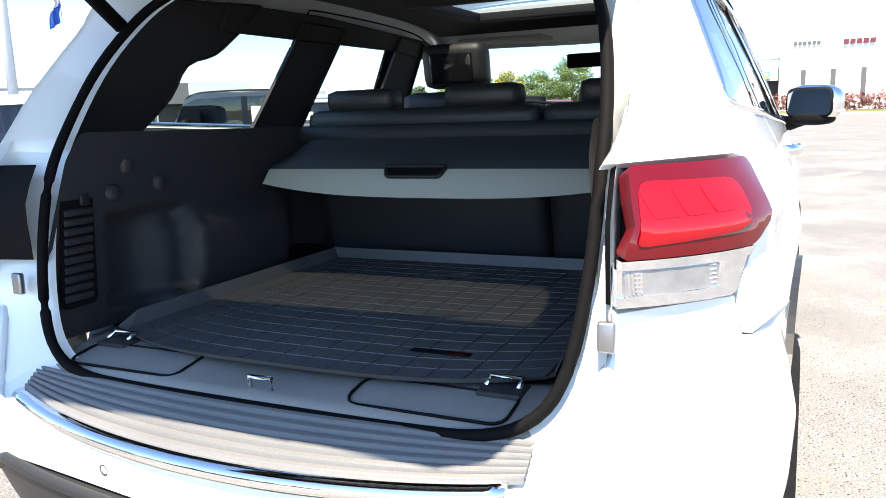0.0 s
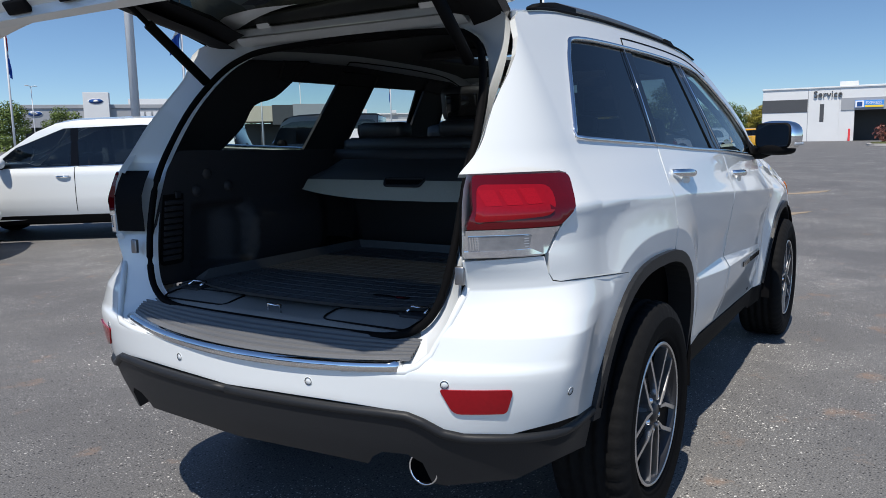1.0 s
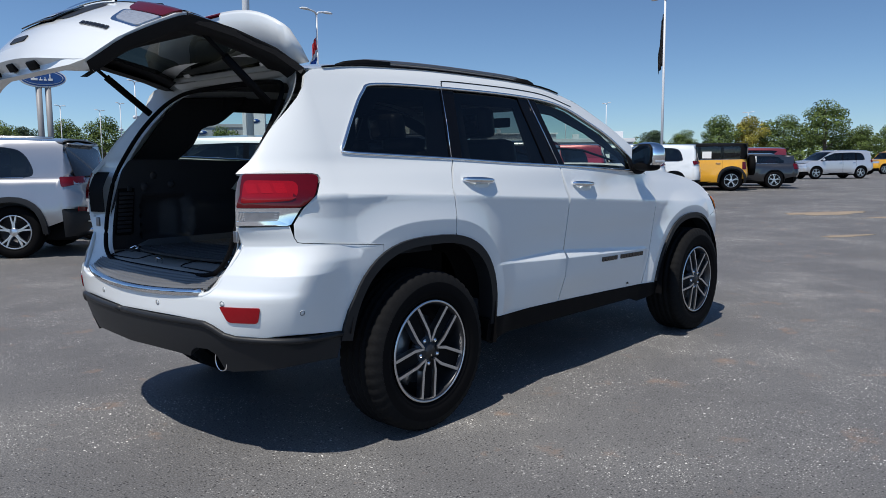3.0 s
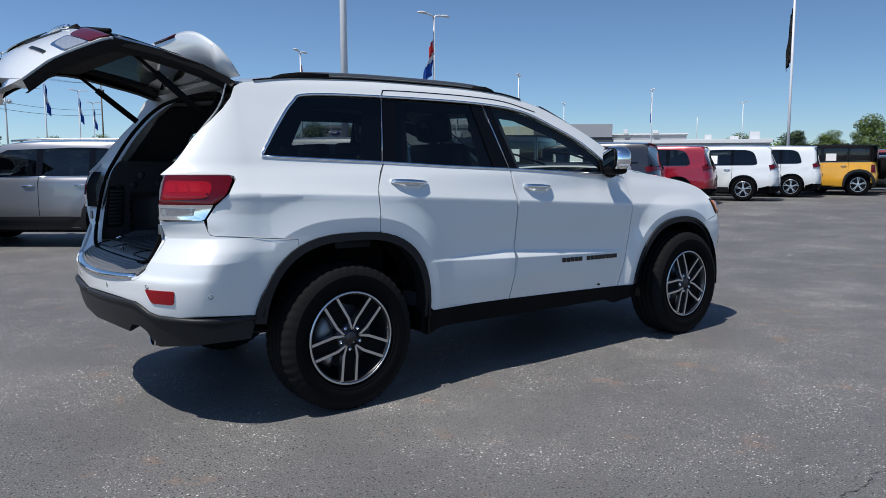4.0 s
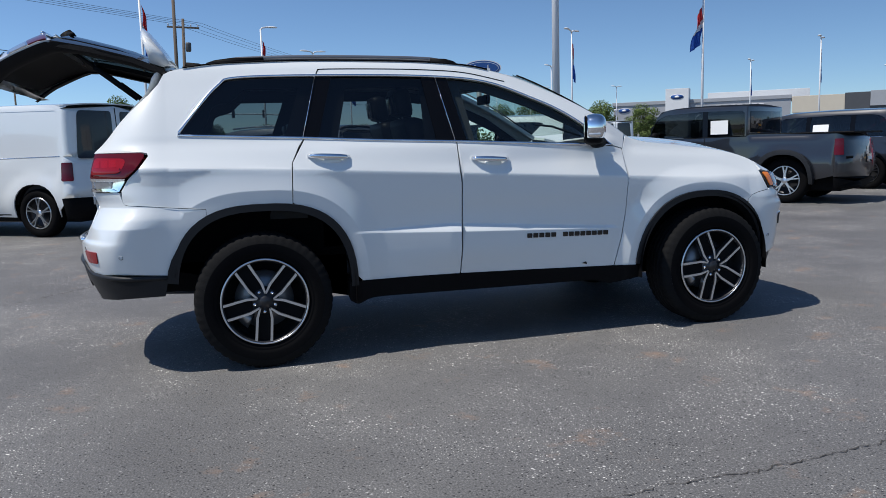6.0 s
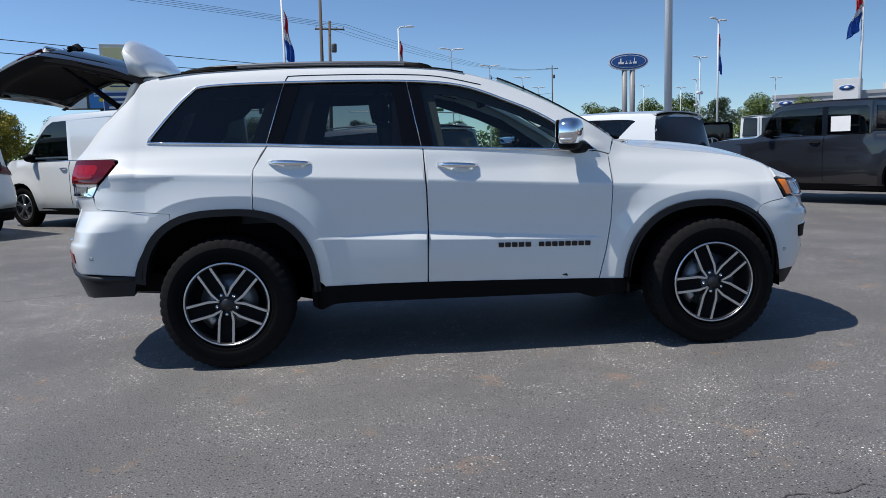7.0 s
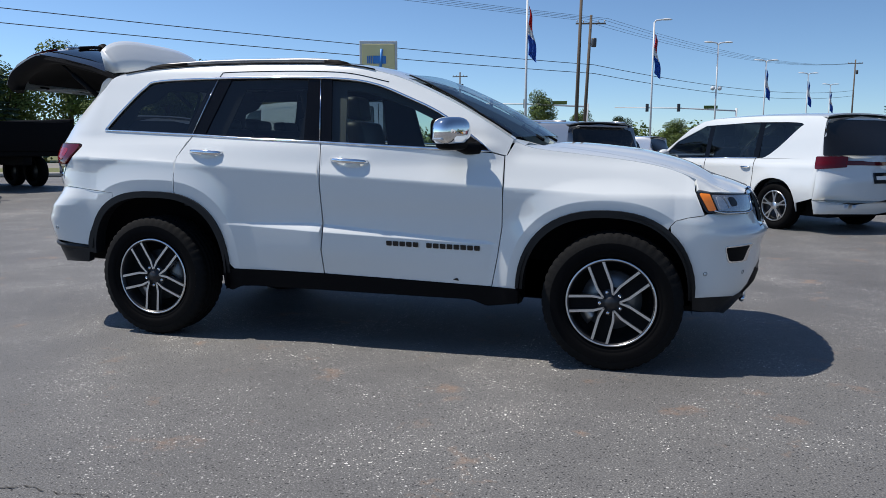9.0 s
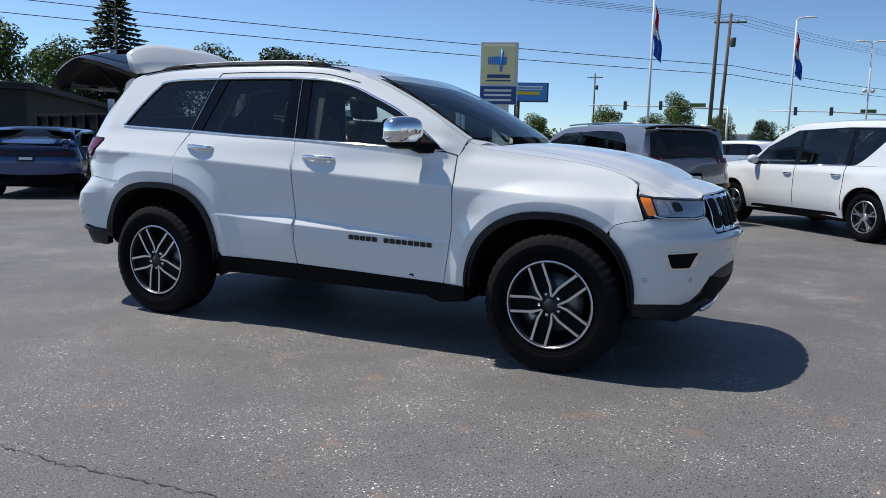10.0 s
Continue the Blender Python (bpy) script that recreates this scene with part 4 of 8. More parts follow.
tube("lower_chrome", [HERO.skin(u, 0.335 + 0.012 * abs(u - cf)) + Vector((0.012, 0, 0)) for u in np.linspace(cf - 0.42, cf + 0.42, 20)], 0.016, "chrome", fbump, seg=8)
outline = V2((UF(0.49), 0.55), (UF(0.56), 0.40), (UF(0.2), 0.37)) + mirror_u(V2((UF(0.49), 0.55), (UF(0.56), 0.40), (UF(0.2), 0.37)), cf)
patch("lower_grille", outline, HERO.skin, "black", fbump, 0.05, 0.0, push=0.002)
for sgn in (1, -1):
    f = HERO.skin if sgn == 1 else HERO.left
    a, b, c, d = (3.343, 0.985), (UF(0.49), 0.962), (UF(0.535), 0.872), (3.395, 0.878)
    hl = patch("headlamp", rpoly([(*a, 0.01), (*b, 0.01), (*c, 0.02), (UF(0.62), 0.868, 0.02), (*d, 0.02)], 0.03), f, "gloss", hero, 0.03, 0.03, push=0.002, label="clear headlamp with an amber corner and dark bezel")
    patch("amber_corner", rpoly([(3.360, 0.977, 0.008), (3.425, 0.973, 0.006), (3.455, 0.890, 0.006), (3.41, 0.886, 0.01)], 0.02), f, "amber", hl, 0.02, 0.006, push=0.008)
    patch("reflector_bowl", rpoly([(3.437, 0.969, 0.01), (UF(0.52), 0.955, 0.01), (UF(0.555), 0.885, 0.02), (UF(0.64), 0.878, 0.02), (3.470, 0.886, 0.01)], 0.02), f, "bowl", hl, 0.02, 0.004, push=0.007)
    patch("projector", rpoly([(3.462, 0.962, 0.012), (3.500, 0.958, 0.02), (3.540, 0.905, 0.012), (3.525, 0.893, 0.010), (3.478, 0.893, 0.012)], 0.01), f, "lens", hl, 0.012, 0.004, push=0.010)
    patch("projector", rpoly([(3.548, 0.957, 0.025), (3.612, 0.953, 0.025), (3.632, 0.912, 0.02), (3.572, 0.905, 0.02)], 0.01), f, "graphite", hl, 0.012, 0.004, push=0.010)
    patch("lamp_fin", rpoly([(3.520, 0.958, 0.004), (3.540, 0.957, 0.004), (3.566, 0.902, 0.004), (3.548, 0.900, 0.004)], 0.01), f, "lens", hl, 0.012, 0.004, push=0.011)
    tube("lamp_edge", [f(u, z) + Vector((0.008, -0.006 * sgn, 0.0)) for u, z in ((3.437, 0.890), (3.47, 0.882), (3.52, 0.876), (UF(0.64), 0.872), (UF(0.60), 0.874), (UF(0.555), 0.880), (UF(0.54), 0.905), (UF(0.52), 0.955))], 0.0045, "chrome", hl, seg=6)
    fr = [(UF(0.780), 0.698), (UF(0.585), 0.700), (UF(0.635), 0.604), (UF(0.762), 0.607)]
    fg = patch("fog_surround", rpoly([(*fr[0], 0.015), (*fr[1], 0.015), (*fr[2], 0.02), (*fr[3], 0.02)], 0.02), f, "chrome", fbump, 0.02, 0.02, push=0.006, label="chrome fog lamp surround")
    ft = [(p[0] + (0.009 if i in (0, 3) else -0.045), p[1] + (-0.007 if i < 2 else 0.008)) for i, p in enumerate(fr)]
    patch("fog_recess", rpoly([(*ft[0], 0.012), (*ft[1], 0.012), (*ft[2], 0.015), (*ft[3], 0.015)], 0.02), f, "black", fg, 0.02, 0.003, push=0.009)
    for u, z in ((3.40, 0.55), (UF(0.655), 0.545)):
        p = f(u, z)
        n = (f(u + 0.01, z) - f(u - 0.01, z)).cross(f(u, z + 0.01) - f(u, z - 0.01)).normalized()
        n = n if n.dot(p - Vector((2, 0, 0.6))) > 0 else -n
        bm = bmesh.new()
        lathe(bm, [(0.0, 0.001), (0.0085, 0.001), (0.009, 0.0003), (0.0105, 0.0003), (0.011, 0.0012), (0.012, 0.0012), (0.0125, 0.0)], 16, "z", Matrix.Translation(p) @ n.to_track_quat("Z", "Y").to_matrix().to_4x4())
        sensor = part("parking_sensor", bm, "white", fbump)
        T = Matrix.Translation(p) @ n.to_track_quat("Z", "Y").to_matrix().to_4x4()
        tube("sensor_ring", [T @ Vector((0.0102 * math.cos(a), 0.0102 * math.sin(a), 0.0012)) for a in np.linspace(0, 2 * math.pi, 17)[:-1]], 0.0011, "graphite", sensor, seg=5, closed=True)
gp = V2((UF(0.48), 0.985), (UF(0.47), 0.785))
grille = patch("grille", gp + V2((cf, 0.778)) + mirror_u(gp, cf) + V2((cf, 0.992)), HERO.skin, "black", hero, 0.05, 0.02, push=-0.012, label="seven slot grille in black with chrome rings")
for k in range(7):
    yc = -0.405 + 0.135 * k

    def slot(hw, z0, z1, r, yc=yc):
        """Outline of one upright slot, rounded at its corners."""
        out = []
        for p in rpoly([(yc - hw, z1, r), (yc + hw, z1, r), (yc + hw, z0, r), (yc - hw, z0, r)], 0.03):
            yy = p.x if abs(p.x) > 0.002 else 0.002
            out.append(Vector((cf + (1 if yy > 0 else -1) * (cf - UF(abs(yy), p.y)), p.y)))
        return out

    ring = patch("slot_ring", slot(0.060, 0.788, 0.982, 0.030), HERO.skin, "chrome", grille, 0.02, 0.012, push=0.004)
    patch("slot", slot(0.043, 0.806, 0.966, 0.024), HERO.skin, "black", ring, 0.03, 0.0, push=0.0075)
bm = bmesh.new()
box(bm, 3.30, 3.52, -0.45, 0.45, 0.86, 0.985, 0.02)
part("grille_backing", bm, "black", grille)
# underbody and exhaust
bm = bmesh.new()
slab(bm, rpoly([(-0.72, 0.44, 0.05), (0.0, 0.42, 0), (0.5, 0.34, 0.05), (2.4, 0.33, 0.05), (3.45, 0.30, 0.05), (3.45, 0.55, 0.05), (-0.72, 0.60, 0.05)], 0.2), -0.62, 0.62)
part("underbody", bm, "black", hero, smooth=False)
bm = bmesh.new()
box(bm, 0.52, 2.38, -0.80, 0.80, 0.36, 0.47, 0.02)
part("floor_pan", bm, "black", hero, smooth=False)
tube("exhaust_pipe", [(-0.2, -0.42, 0.40), (-0.6, -0.51, 0.445), (-0.80, -0.535, 0.457)], 0.036, "steel", hero, seg=16)
bm = bmesh.new()
lathe(bm, [(0.046, 0.12), (0.046, -0.02), (0.044, -0.024), (0.0415, -0.021)], 24, "y", Matrix.Translation((-0.862, -0.536, 0.457)) @ pose(0, 0, 0, 0, -8, -90))
tip = part("exhaust_tip", bm, "chrome", hero, "round chrome exhaust tip")
bm = bmesh.new()
lathe(bm, [(0.0415, -0.0205), (0.039, 0.04), (0.0, 0.05)], 24, "y", Matrix.Translation((-0.862, -0.536, 0.457)) @ pose(0, 0, 0, 0, -8, -90))
part("exhaust_bore", bm, "black", tip)
lip_u = [Vector((p.x, p.y - 0.003)) for p in low_b]
lip_u = [Vector((c0, 0.630))] + lip_u
for fs in (HERO.skin, HERO.left):
    line = []
    for a_, b_ in zip(lip_u, lip_u[1:]):
        line += [a_.lerp(b_, k / 8) for k in range(8)]
    tube("valance_lip", [fs(p.x, p.y - 0.004) + (fs(p.x, p.y) - Vector((0.3, 0.04, 0.58))).normalized() * 0.004 for p in line + lip_u[-1:]], 0.013, "trim", hero, seg=8)
fin = bmesh.new()
slab(fin, rpoly([(-0.36, 0.0, 0.0), (-0.20, 0.0, 0.02), (-0.26, 0.045, 0.02), (-0.36, 0.055, 0.02)], 0.03), -0.02, 0.02)
antenna = part("antenna_fin", fin, "black", hero)
antenna.location.z = HERO.sheet(-0.28, 0).z - 0.008


# ---- wheels of the white SUV ----
def wheel_parts(parent, m, r=0.385, width=0.245, rim=0.246, spokes=5, twin=True, spoke_mat="alloy", back_mat="graphite", tread=56, detail=True):
    """Tyre with shoulder blocks, machined twin-spoke rim, disc, caliper and nuts; the outer face looks along -y."""
    h = width / 2
    bm = bmesh.new()
    prof = [(rim - 0.004, -h * 0.80), (rim + 0.012, -h * 0.94), (rim + 0.05, -h * 1.06), (r - 0.055, -h * 1.06), (r - 0.022, -h * 0.98), (r - 0.006, -h * 0.84)]
    if detail:
        for g in (-0.5, -0.17, 0.17, 0.5):
            prof += [(r - 0.001, h * (g - 0.09)), (r - 0.009, h * (g - 0.05)), (r - 0.009, h * (g + 0.05)), (r - 0.001, h * (g + 0.09))]
    else:
        prof += [(r, 0)]
    prof += [(r - 0.006, h * 0.84), (r - 0.022, h * 0.98), (r - 0.055, h * 1.06), (rim + 0.05, h * 1.06), (rim - 0.004, h * 0.8)]
    if detail:
        lathe(bm, prof[:2] + [(rim + 0.022, -h * 1.00), (rim + 0.026, -h * 0.985), (rim + 0.032, -h * 1.03)] + prof[2:4], 96)
        lathe(bm, prof[-3:], 96)
        tread_bm = bmesh.new()
        rings = lathe(tread_bm, prof[3:-2], 192)
        for ring, (pr, ph) in zip(rings, prof[3:-2]):
            if pr > r - 0.03:
                deep = (0.006 if abs(ph) > h * 0.55 else 0.005) if pr > r - 0.012 else 0.0035
                for k, v in enumerate(ring):
                    if (k + (1 if ph > 0 else 0) + (2 if abs(ph) < h * 0.3 else 0)) % 4 == 0:
                        f = 1 - deep / pr
                        v.co = Vector((v.co.x * f, v.co.y * 0.992, v.co.z * f))
    tyre = part("tyre", bm, "rubber", parent, "black all-season tyre")
    tyre.matrix_basis = m
    if detail:
        part("tread", tread_bm, "tread", tyre, "dusty grooved tread")
    else:
        lathe(bm, prof, 36)
    bm = bmesh.new()
    lathe(bm, [(rim - 0.002, -h * 0.92), (rim - 0.010, -h * 0.95), (rim - 0.018, -h * 0.90), (rim - 0.020, -h * 0.45), (rim - 0.045, h * 0.3), (0.05, h * 0.35), (0.0, h * 0.35)], 64 if detail else 36)
    barrel = part("rim", bm, back_mat, parent, "dark grey alloy wheel with machined spokes")
    barrel.matrix_basis = m
    bm = bmesh.new()
    lathe(bm, [(rim - 0.001, -h * 0.93), (rim - 0.006, -h * 0.97), (rim - 0.011, -h * 0.95), (rim - 0.012, -h * 0.90)], 64 if detail else 36)
    part("rim_lip", bm, spoke_mat, barrel)
    yo = -h * 0.86
    for k in range(spokes):
        a = 2 * math.pi * k / spokes + math.pi / 2
        R = Matrix.Rotation(-a, 4, "Y")
        if twin:
            bm = bmesh.new()
            slab(bm, rpoly([(0.045, -0.030, 0.01), (0.105, -0.043, 0.01), (rim - 0.012, -0.045, 0), (rim - 0.012, 0.045, 0), (0.105, 0.043, 0.01), (0.045, 0.030, 0.01)], 0.1), yo + 0.014, yo + 0.035, "xz", R)
            part("spoke_web", bm, "black", barrel, smooth=False)
            for s in (-1, 1):
                bm = bmesh.new()
                slab(bm, [(0.036, s * 0.030), (0.040, s * 0.022), (0.099, s * 0.0335), (rim - 0.008, s * 0.0345), (rim - 0.008, s * 0.0490), (0.093, s * 0.0470)], yo - 0.006, yo + 0.03, "xz", R)
                part("spoke", bm, spoke_mat, barrel, smooth=False)
        else:
            bm = bmesh.new()
            slab(bm, [(0.03, -0.030), (0.10, -0.026), (rim - 0.01, -0.036), (rim - 0.01, 0.036), (0.10, 0.026), (0.03, 0.030)], yo, yo + 0.03, "xz", R)
            part("spoke", bm, spoke_mat, barrel, smooth=False)
        if detail:
            bm = bmesh.new()
            a2 = a
            lathe(bm, [(0.0, -0.014), (0.009, -0.012), (0.0105, 0.0), (0.0105, 0.02)], 10, "y", Matrix.Translation((0.060 * math.cos(a2), yo + 0.012, 0.060 * math.sin(a2))))
            part("wheel_nut", bm, "chrome", barrel)
    bm = bmesh.new()
    lathe(bm, [(0.0, yo - 0.006), (0.030, yo - 0.005), (0.034, yo + 0.004), (0.074, yo + 0.012), (0.080, yo + 0.05)], 28)
    part("hub_cap", bm, back_mat, barrel)
    if detail:
        bm = bmesh.new()
        lathe(bm, [(0.06, -0.02), (0.165, -0.02), (0.165, 0.005), (0.06, 0.005)], 48)
        part("brake_disc", bm, "railmetal", barrel)
        bm = bmesh.new()
        slab(bm, arc(0, 0, 0.185, 150, 205, 8) + arc(0, 0, 0.11, 205, 150, 8), -0.055, 0.03)
        part("brake_caliper", bm, "steel", barrel)
    return tyre


for x, z in ((0.014, 0.384), (2.909, 0.380)):
    for y in (-0.783, 0.863):
        turn = pose(x, y, z, 0, 0 if y < 0 else 0, 0 if y < 0 else 180) @ Matrix.Rotation(radians(-22 if x > 1 else -31), 4, "Y")
        wheel_parts(hero, turn)


# ---- load opening, tailgate and cabin of the white SUV ----
O = spline([(-0.885, 0, 0.80), (-0.88, 0.30, 0.80), (-0.875, 0.45, 0.808), (-0.862, 0.535, 0.845), (-0.842, 0.580, 0.92), (-0.812, 0.604, 1.05), (-0.768, 0.612, 1.2), (-0.703, 0.608, 1.32),
            (-0.620, 0.585, 1.45), (-0.535, 0.535, 1.56), (-0.48, 0.47, 1.618), (-0.45, 0.36, 1.645), (-0.43, 0, 1.660)], 4)
sk = lambda y, z: Vector((HERO.raw(HERO.u_rear(y, z), z).x + 0.004, y, z))
Q = spline([sk(0.001, 0.730), sk(0.30, 0.732), sk(0.468, 0.736), sk(0.588, 0.770), sk(0.642, 0.90), sk(0.661, 1.03), sk(0.660, 1.2), sk(0.662, 1.32), sk(0.654, 1.45), sk(0.636, 1.56), (-0.50, 0.606, 1.668), (-0.405, 0.40, 1.726), (-0.425, 0, 1.745)], 4)
for sgn in (-1, 1):
    n = len(O)
    for lo, hi, nm in ((0, 13, "load_sill"), (12, 27, "rear_pillar_lower"), (26, n, "rear_pillar_upper")):
        bm = bmesh.new()
        rows = []
        for k in range(lo, hi):
            a, b = Vector((Q[k].x, 1.045 * Q[k].y + 0.04 * sgn, Q[k].z)), O[k]
            deep = 0.05 * sstep(0.98, 1.05, a.z) * sstep(1.30, 1.24, a.z)
            m1 = a.lerp(b, 0.06) + Vector((0.008 + deep, 0, -0.002))
            m2 = a.lerp(b, 0.75) + Vector((0.014 + deep * 0.6, 0, -0.004))
            rows.append([bm.verts.new((p.x, sgn * p.y, p.z)) for p in (a, m1, m2, b + Vector((0.03, 0, 0)))])
        for r0, r1 in zip(rows, rows[1:]):
            for c in range(3):
                bm.faces.new((r0[c], r0[c + 1], r1[c + 1], r1[c]))
        bmesh.ops.recalc_face_normals(bm, faces=bm.faces)
        part(nm, bm, "white", hero)
    bm = bmesh.new()
    rows = []
    for z in np.linspace(1.03, 1.235, 6):
        p = sk(0.661, z)
        py = 1.045 * p.y + 0.04 * sgn
        rows.append([bm.verts.new((p.x + dx, sgn * (py - dy), z)) for dx, dy in ((0.006, 0.003), (0.012, 0.012), (0.034, py - 0.622 if sgn > 0 else 0.016))])
    for r0, r1 in zip(rows, rows[1:]):
        for c in range(2):
            bm.faces.new((r0[c], r0[c + 1], r1[c + 1], r1[c]))
    part("lamp_housing", bm, "black", hero)
    # striker plate on the pillar
    bm = bmesh.new()
    box(bm, -0.862, -0.848, sgn * 0.642 - 0.013, sgn * 0.642 + 0.013, 0.958, 1.005, 0.004)
    part("striker_plate", bm, "steel", hero)
seal = [Vector((p.x - 0.004, p.y, p.z)) for p in O] + [Vector((p.x - 0.004, -p.y, p.z)) for p in reversed(O[1:-1])]
tube("seal", seal, 0.011, "rubber", hero, "black rubber door seal", 8, closed=True)
# ribbed step pad with a chrome strip on the bumper ledge
def strip_at(y):
    z = 0.742 + 0.020 * (abs(y) / 0.57) ** 2
    p = HERO.skin(HERO.u_rear(abs(y), z), z)
    return Vector((p.x, y, z))


bm = bmesh.new()
top = []
for i in range(25):
    y = -0.536 + 1.12 * i / 24
    xo = strip_at(y).x + 0.016
    xi = -0.895 + 0.02 * (abs(y - 0.035) / 0.5) ** 2
    row = []
    for k in range(6):
        for f, dz in ((k / 6, -0.004), (k / 6 + 0.04, 0.003), (k / 6 + 0.06, 0.005), (k / 6 + 0.115, 0.005), (k / 6 + 0.135, 0.002), (k / 6 + 0.145, -0.005)):
            row.append(bm.verts.new((xo + (xi - xo) * f, y, strip_at(y).z + 0.009 + (0.806 - strip_at(y).z - 0.009) * f + dz)))
    top.append(row)
for a, b in zip(top, top[1:]):
    for c in range(len(a) - 1):
        bm.faces.new((a[c], a[c + 1], b[c + 1], b[c]))
bmesh.ops.recalc_face_normals(bm, faces=bm.faces)
part("step_pad", bm, "pad_rubber", bumper, "ribbed black step pad", smooth=False)
bm = bmesh.new()
rows = [[bm.verts.new(strip_at(y) + Vector((dx, 0, dz))) for dx, dz in ((0.022, 0.008), (0.008, 0.011), (-0.006, 0.009), (-0.013, 0.002), (-0.014, -0.006), (-0.012, -0.016), (-0.004, -0.020), (0.012, -0.020))] for y in np.linspace(-0.515, 0.588, 41)]
for a, b in zip(rows, rows[1:]):
    for c in range(len(a) - 1):
        bm.faces.new((a[c], a[c + 1], b[c + 1], b[c]))
for row in (rows[0], rows[-1]):
    bm.faces.new(row)
bmesh.ops.recalc_face_normals(bm, faces=bm.faces)
part("chrome_strip", bm, "chrome", bumper, "chrome strip on the bumper edge")
# inner sill
bm = bmesh.new()
prof = [(-0.892, 0.79), (-0.885, 0.812), (-0.865, 0.822), (-0.80, 0.834), (-0.735, 0.838), (-0.70, 0.836), (-0.70, 0.78)]
rows = [[bm.verts.new((x + 0.02 * (abs(y) / 0.55) ** 2, y, z - 0.012 * math.exp(-(y / 0.16) ** 4) * (1 if -0.86 < x < -0.74 else 0))) for x, z in prof] for y in np.linspace(-0.56, 0.56, 41)]
for a, b in zip(rows, rows[1:]):
    for c in range(len(prof) - 1):
        bm.faces.new((a[c], a[c + 1], b[c + 1], b[c]))
bmesh.ops.recalc_face_normals(bm, faces=bm.faces)
sill_trim = part("sill_trim", bm, "sill_grey", hero, "grey plastic load sill trim")
tube("latch", [(-0.86, 0.025, 0.815), (-0.86, 0.025, 0.845), (-0.86, -0.025, 0.845), (-0.86, -0.025, 0.815)], 0.005, "chrome", sill_trim, seg=8)
for y in (-0.44, 0.47):
    tube("tie_down", [(-0.76, y - 0.03, 0.845), (-0.735, y - 0.03, 0.855), (-0.735, y + 0.03, 0.855), (-0.76, y + 0.03, 0.845)], 0.005, "chrome", sill_trim, seg=8)
    bm = bmesh.new()
    box(bm, -0.785, -0.72, y - 0.04, y + 0.04, 0.830, 0.843, 0.004)
    part("tie_down_base", bm, "cabin", sill_trim)
for y in (-0.33, 0.36):
    tube("panel_groove", [Vector((p.x, p.y, 0.0 + interp(p.x, [(-0.892, 0.813), (-0.80, 0.8345), (-0.70, 0.838)]))) for p in rpoly([(-0.862, y - 0.15, 0.03), (-0.862, y + 0.15, 0.03), (-0.765, y + 0.15, 0.03), (-0.765, y - 0.15, 0.03)], 0.04)], 0.003, "black", sill_trim, seg=5, closed=True)
# cargo floor and moulded mat
bm = bmesh.new()
box(bm, -0.72, 0.30, -0.60, 0.60, 0.60, 0.832)
part("cargo_floor", bm, "carpet", hero, smooth=False)
bm = bmesh.new()
bmesh.ops.create_grid(bm, x_segments=17, y_segments=15, size=1)
for v in bm.verts:
    y = v.co.y * 0.50
    x0 = -0.80 + 0.10 * abs(v.co.y) ** 3.5
    v.co = Vector((x0 + (v.co.x + 1) / 2 * (0.20 - x0), y, 0.846))
bmesh.ops.inset_individual(bm, faces=bm.faces[:], thickness=0.0035, depth=0.0)
edge = [e for e in bm.edges if len(e.link_faces) == 1]
big = sorted(bm.faces, key=lambda f: -f.calc_area())[:255]
for f in big:
    for v in f.verts:
        v.co.z += 0.0055
ext = bmesh.ops.extrude_edge_only(bm, edges=edge)
for v in [g for g in ext["geom"] if isinstance(g, bmesh.types.BMVert)]:
    v.co += Vector((0.012 * (1 if v.co.x > 0.1 else -1 if v.co.x < -0.69 else 0), 0.02 * math.copysign(1, v.co.y) if abs(v.co.y) > 0.49 else 0, 0.036 if v.co.x > 0.1 or abs(v.co.y) > 0.49 and v.co.x > -0.68 else 0.012))
mat_ob = part("cargo_mat", bm, "mat_rubber", None, smooth=False)
tagged(mat_ob, "black moulded rubber cargo mat with a grid of grooves", "cargo mat")
for x, y, c in ((-0.635, -0.265, "black"), (0.05, 0.03, "alloy")):
    bm = bmesh.new()
    box(bm, x - 0.012, x + 0.012, y - 0.065, y + 0.065, 0.848, 0.8535, 0.003)
    lab = part("mat_label", bm, c, mat_ob)
bm = bmesh.new()
box(bm, -0.645, -0.632, -0.325, -0.285, 0.8536, 0.8545)
part("label_bar", bm, "red", lab, smooth=False)


# side walls of the load space
def wall(sgn):
    def f(x, z):
        y = 0.615 - 0.03 * sstep(1.0, 1.3, z) + 0.02 * sstep(0.95, 0.83, z)
        y -= 0.055 * sstep(-0.52, -0.42, x) * sstep(0.12, 0.0, x) * sstep(1.12, 1.02, z)
        y += 0.10 * sstep(-0.635, -0.62, x) * sstep(-0.36, -0.40, x) * sstep(1.105, 1.075, z) * sstep(0.86, 0.90, z) * 0.6
        return Vector((x, sgn * y, z))
    return f


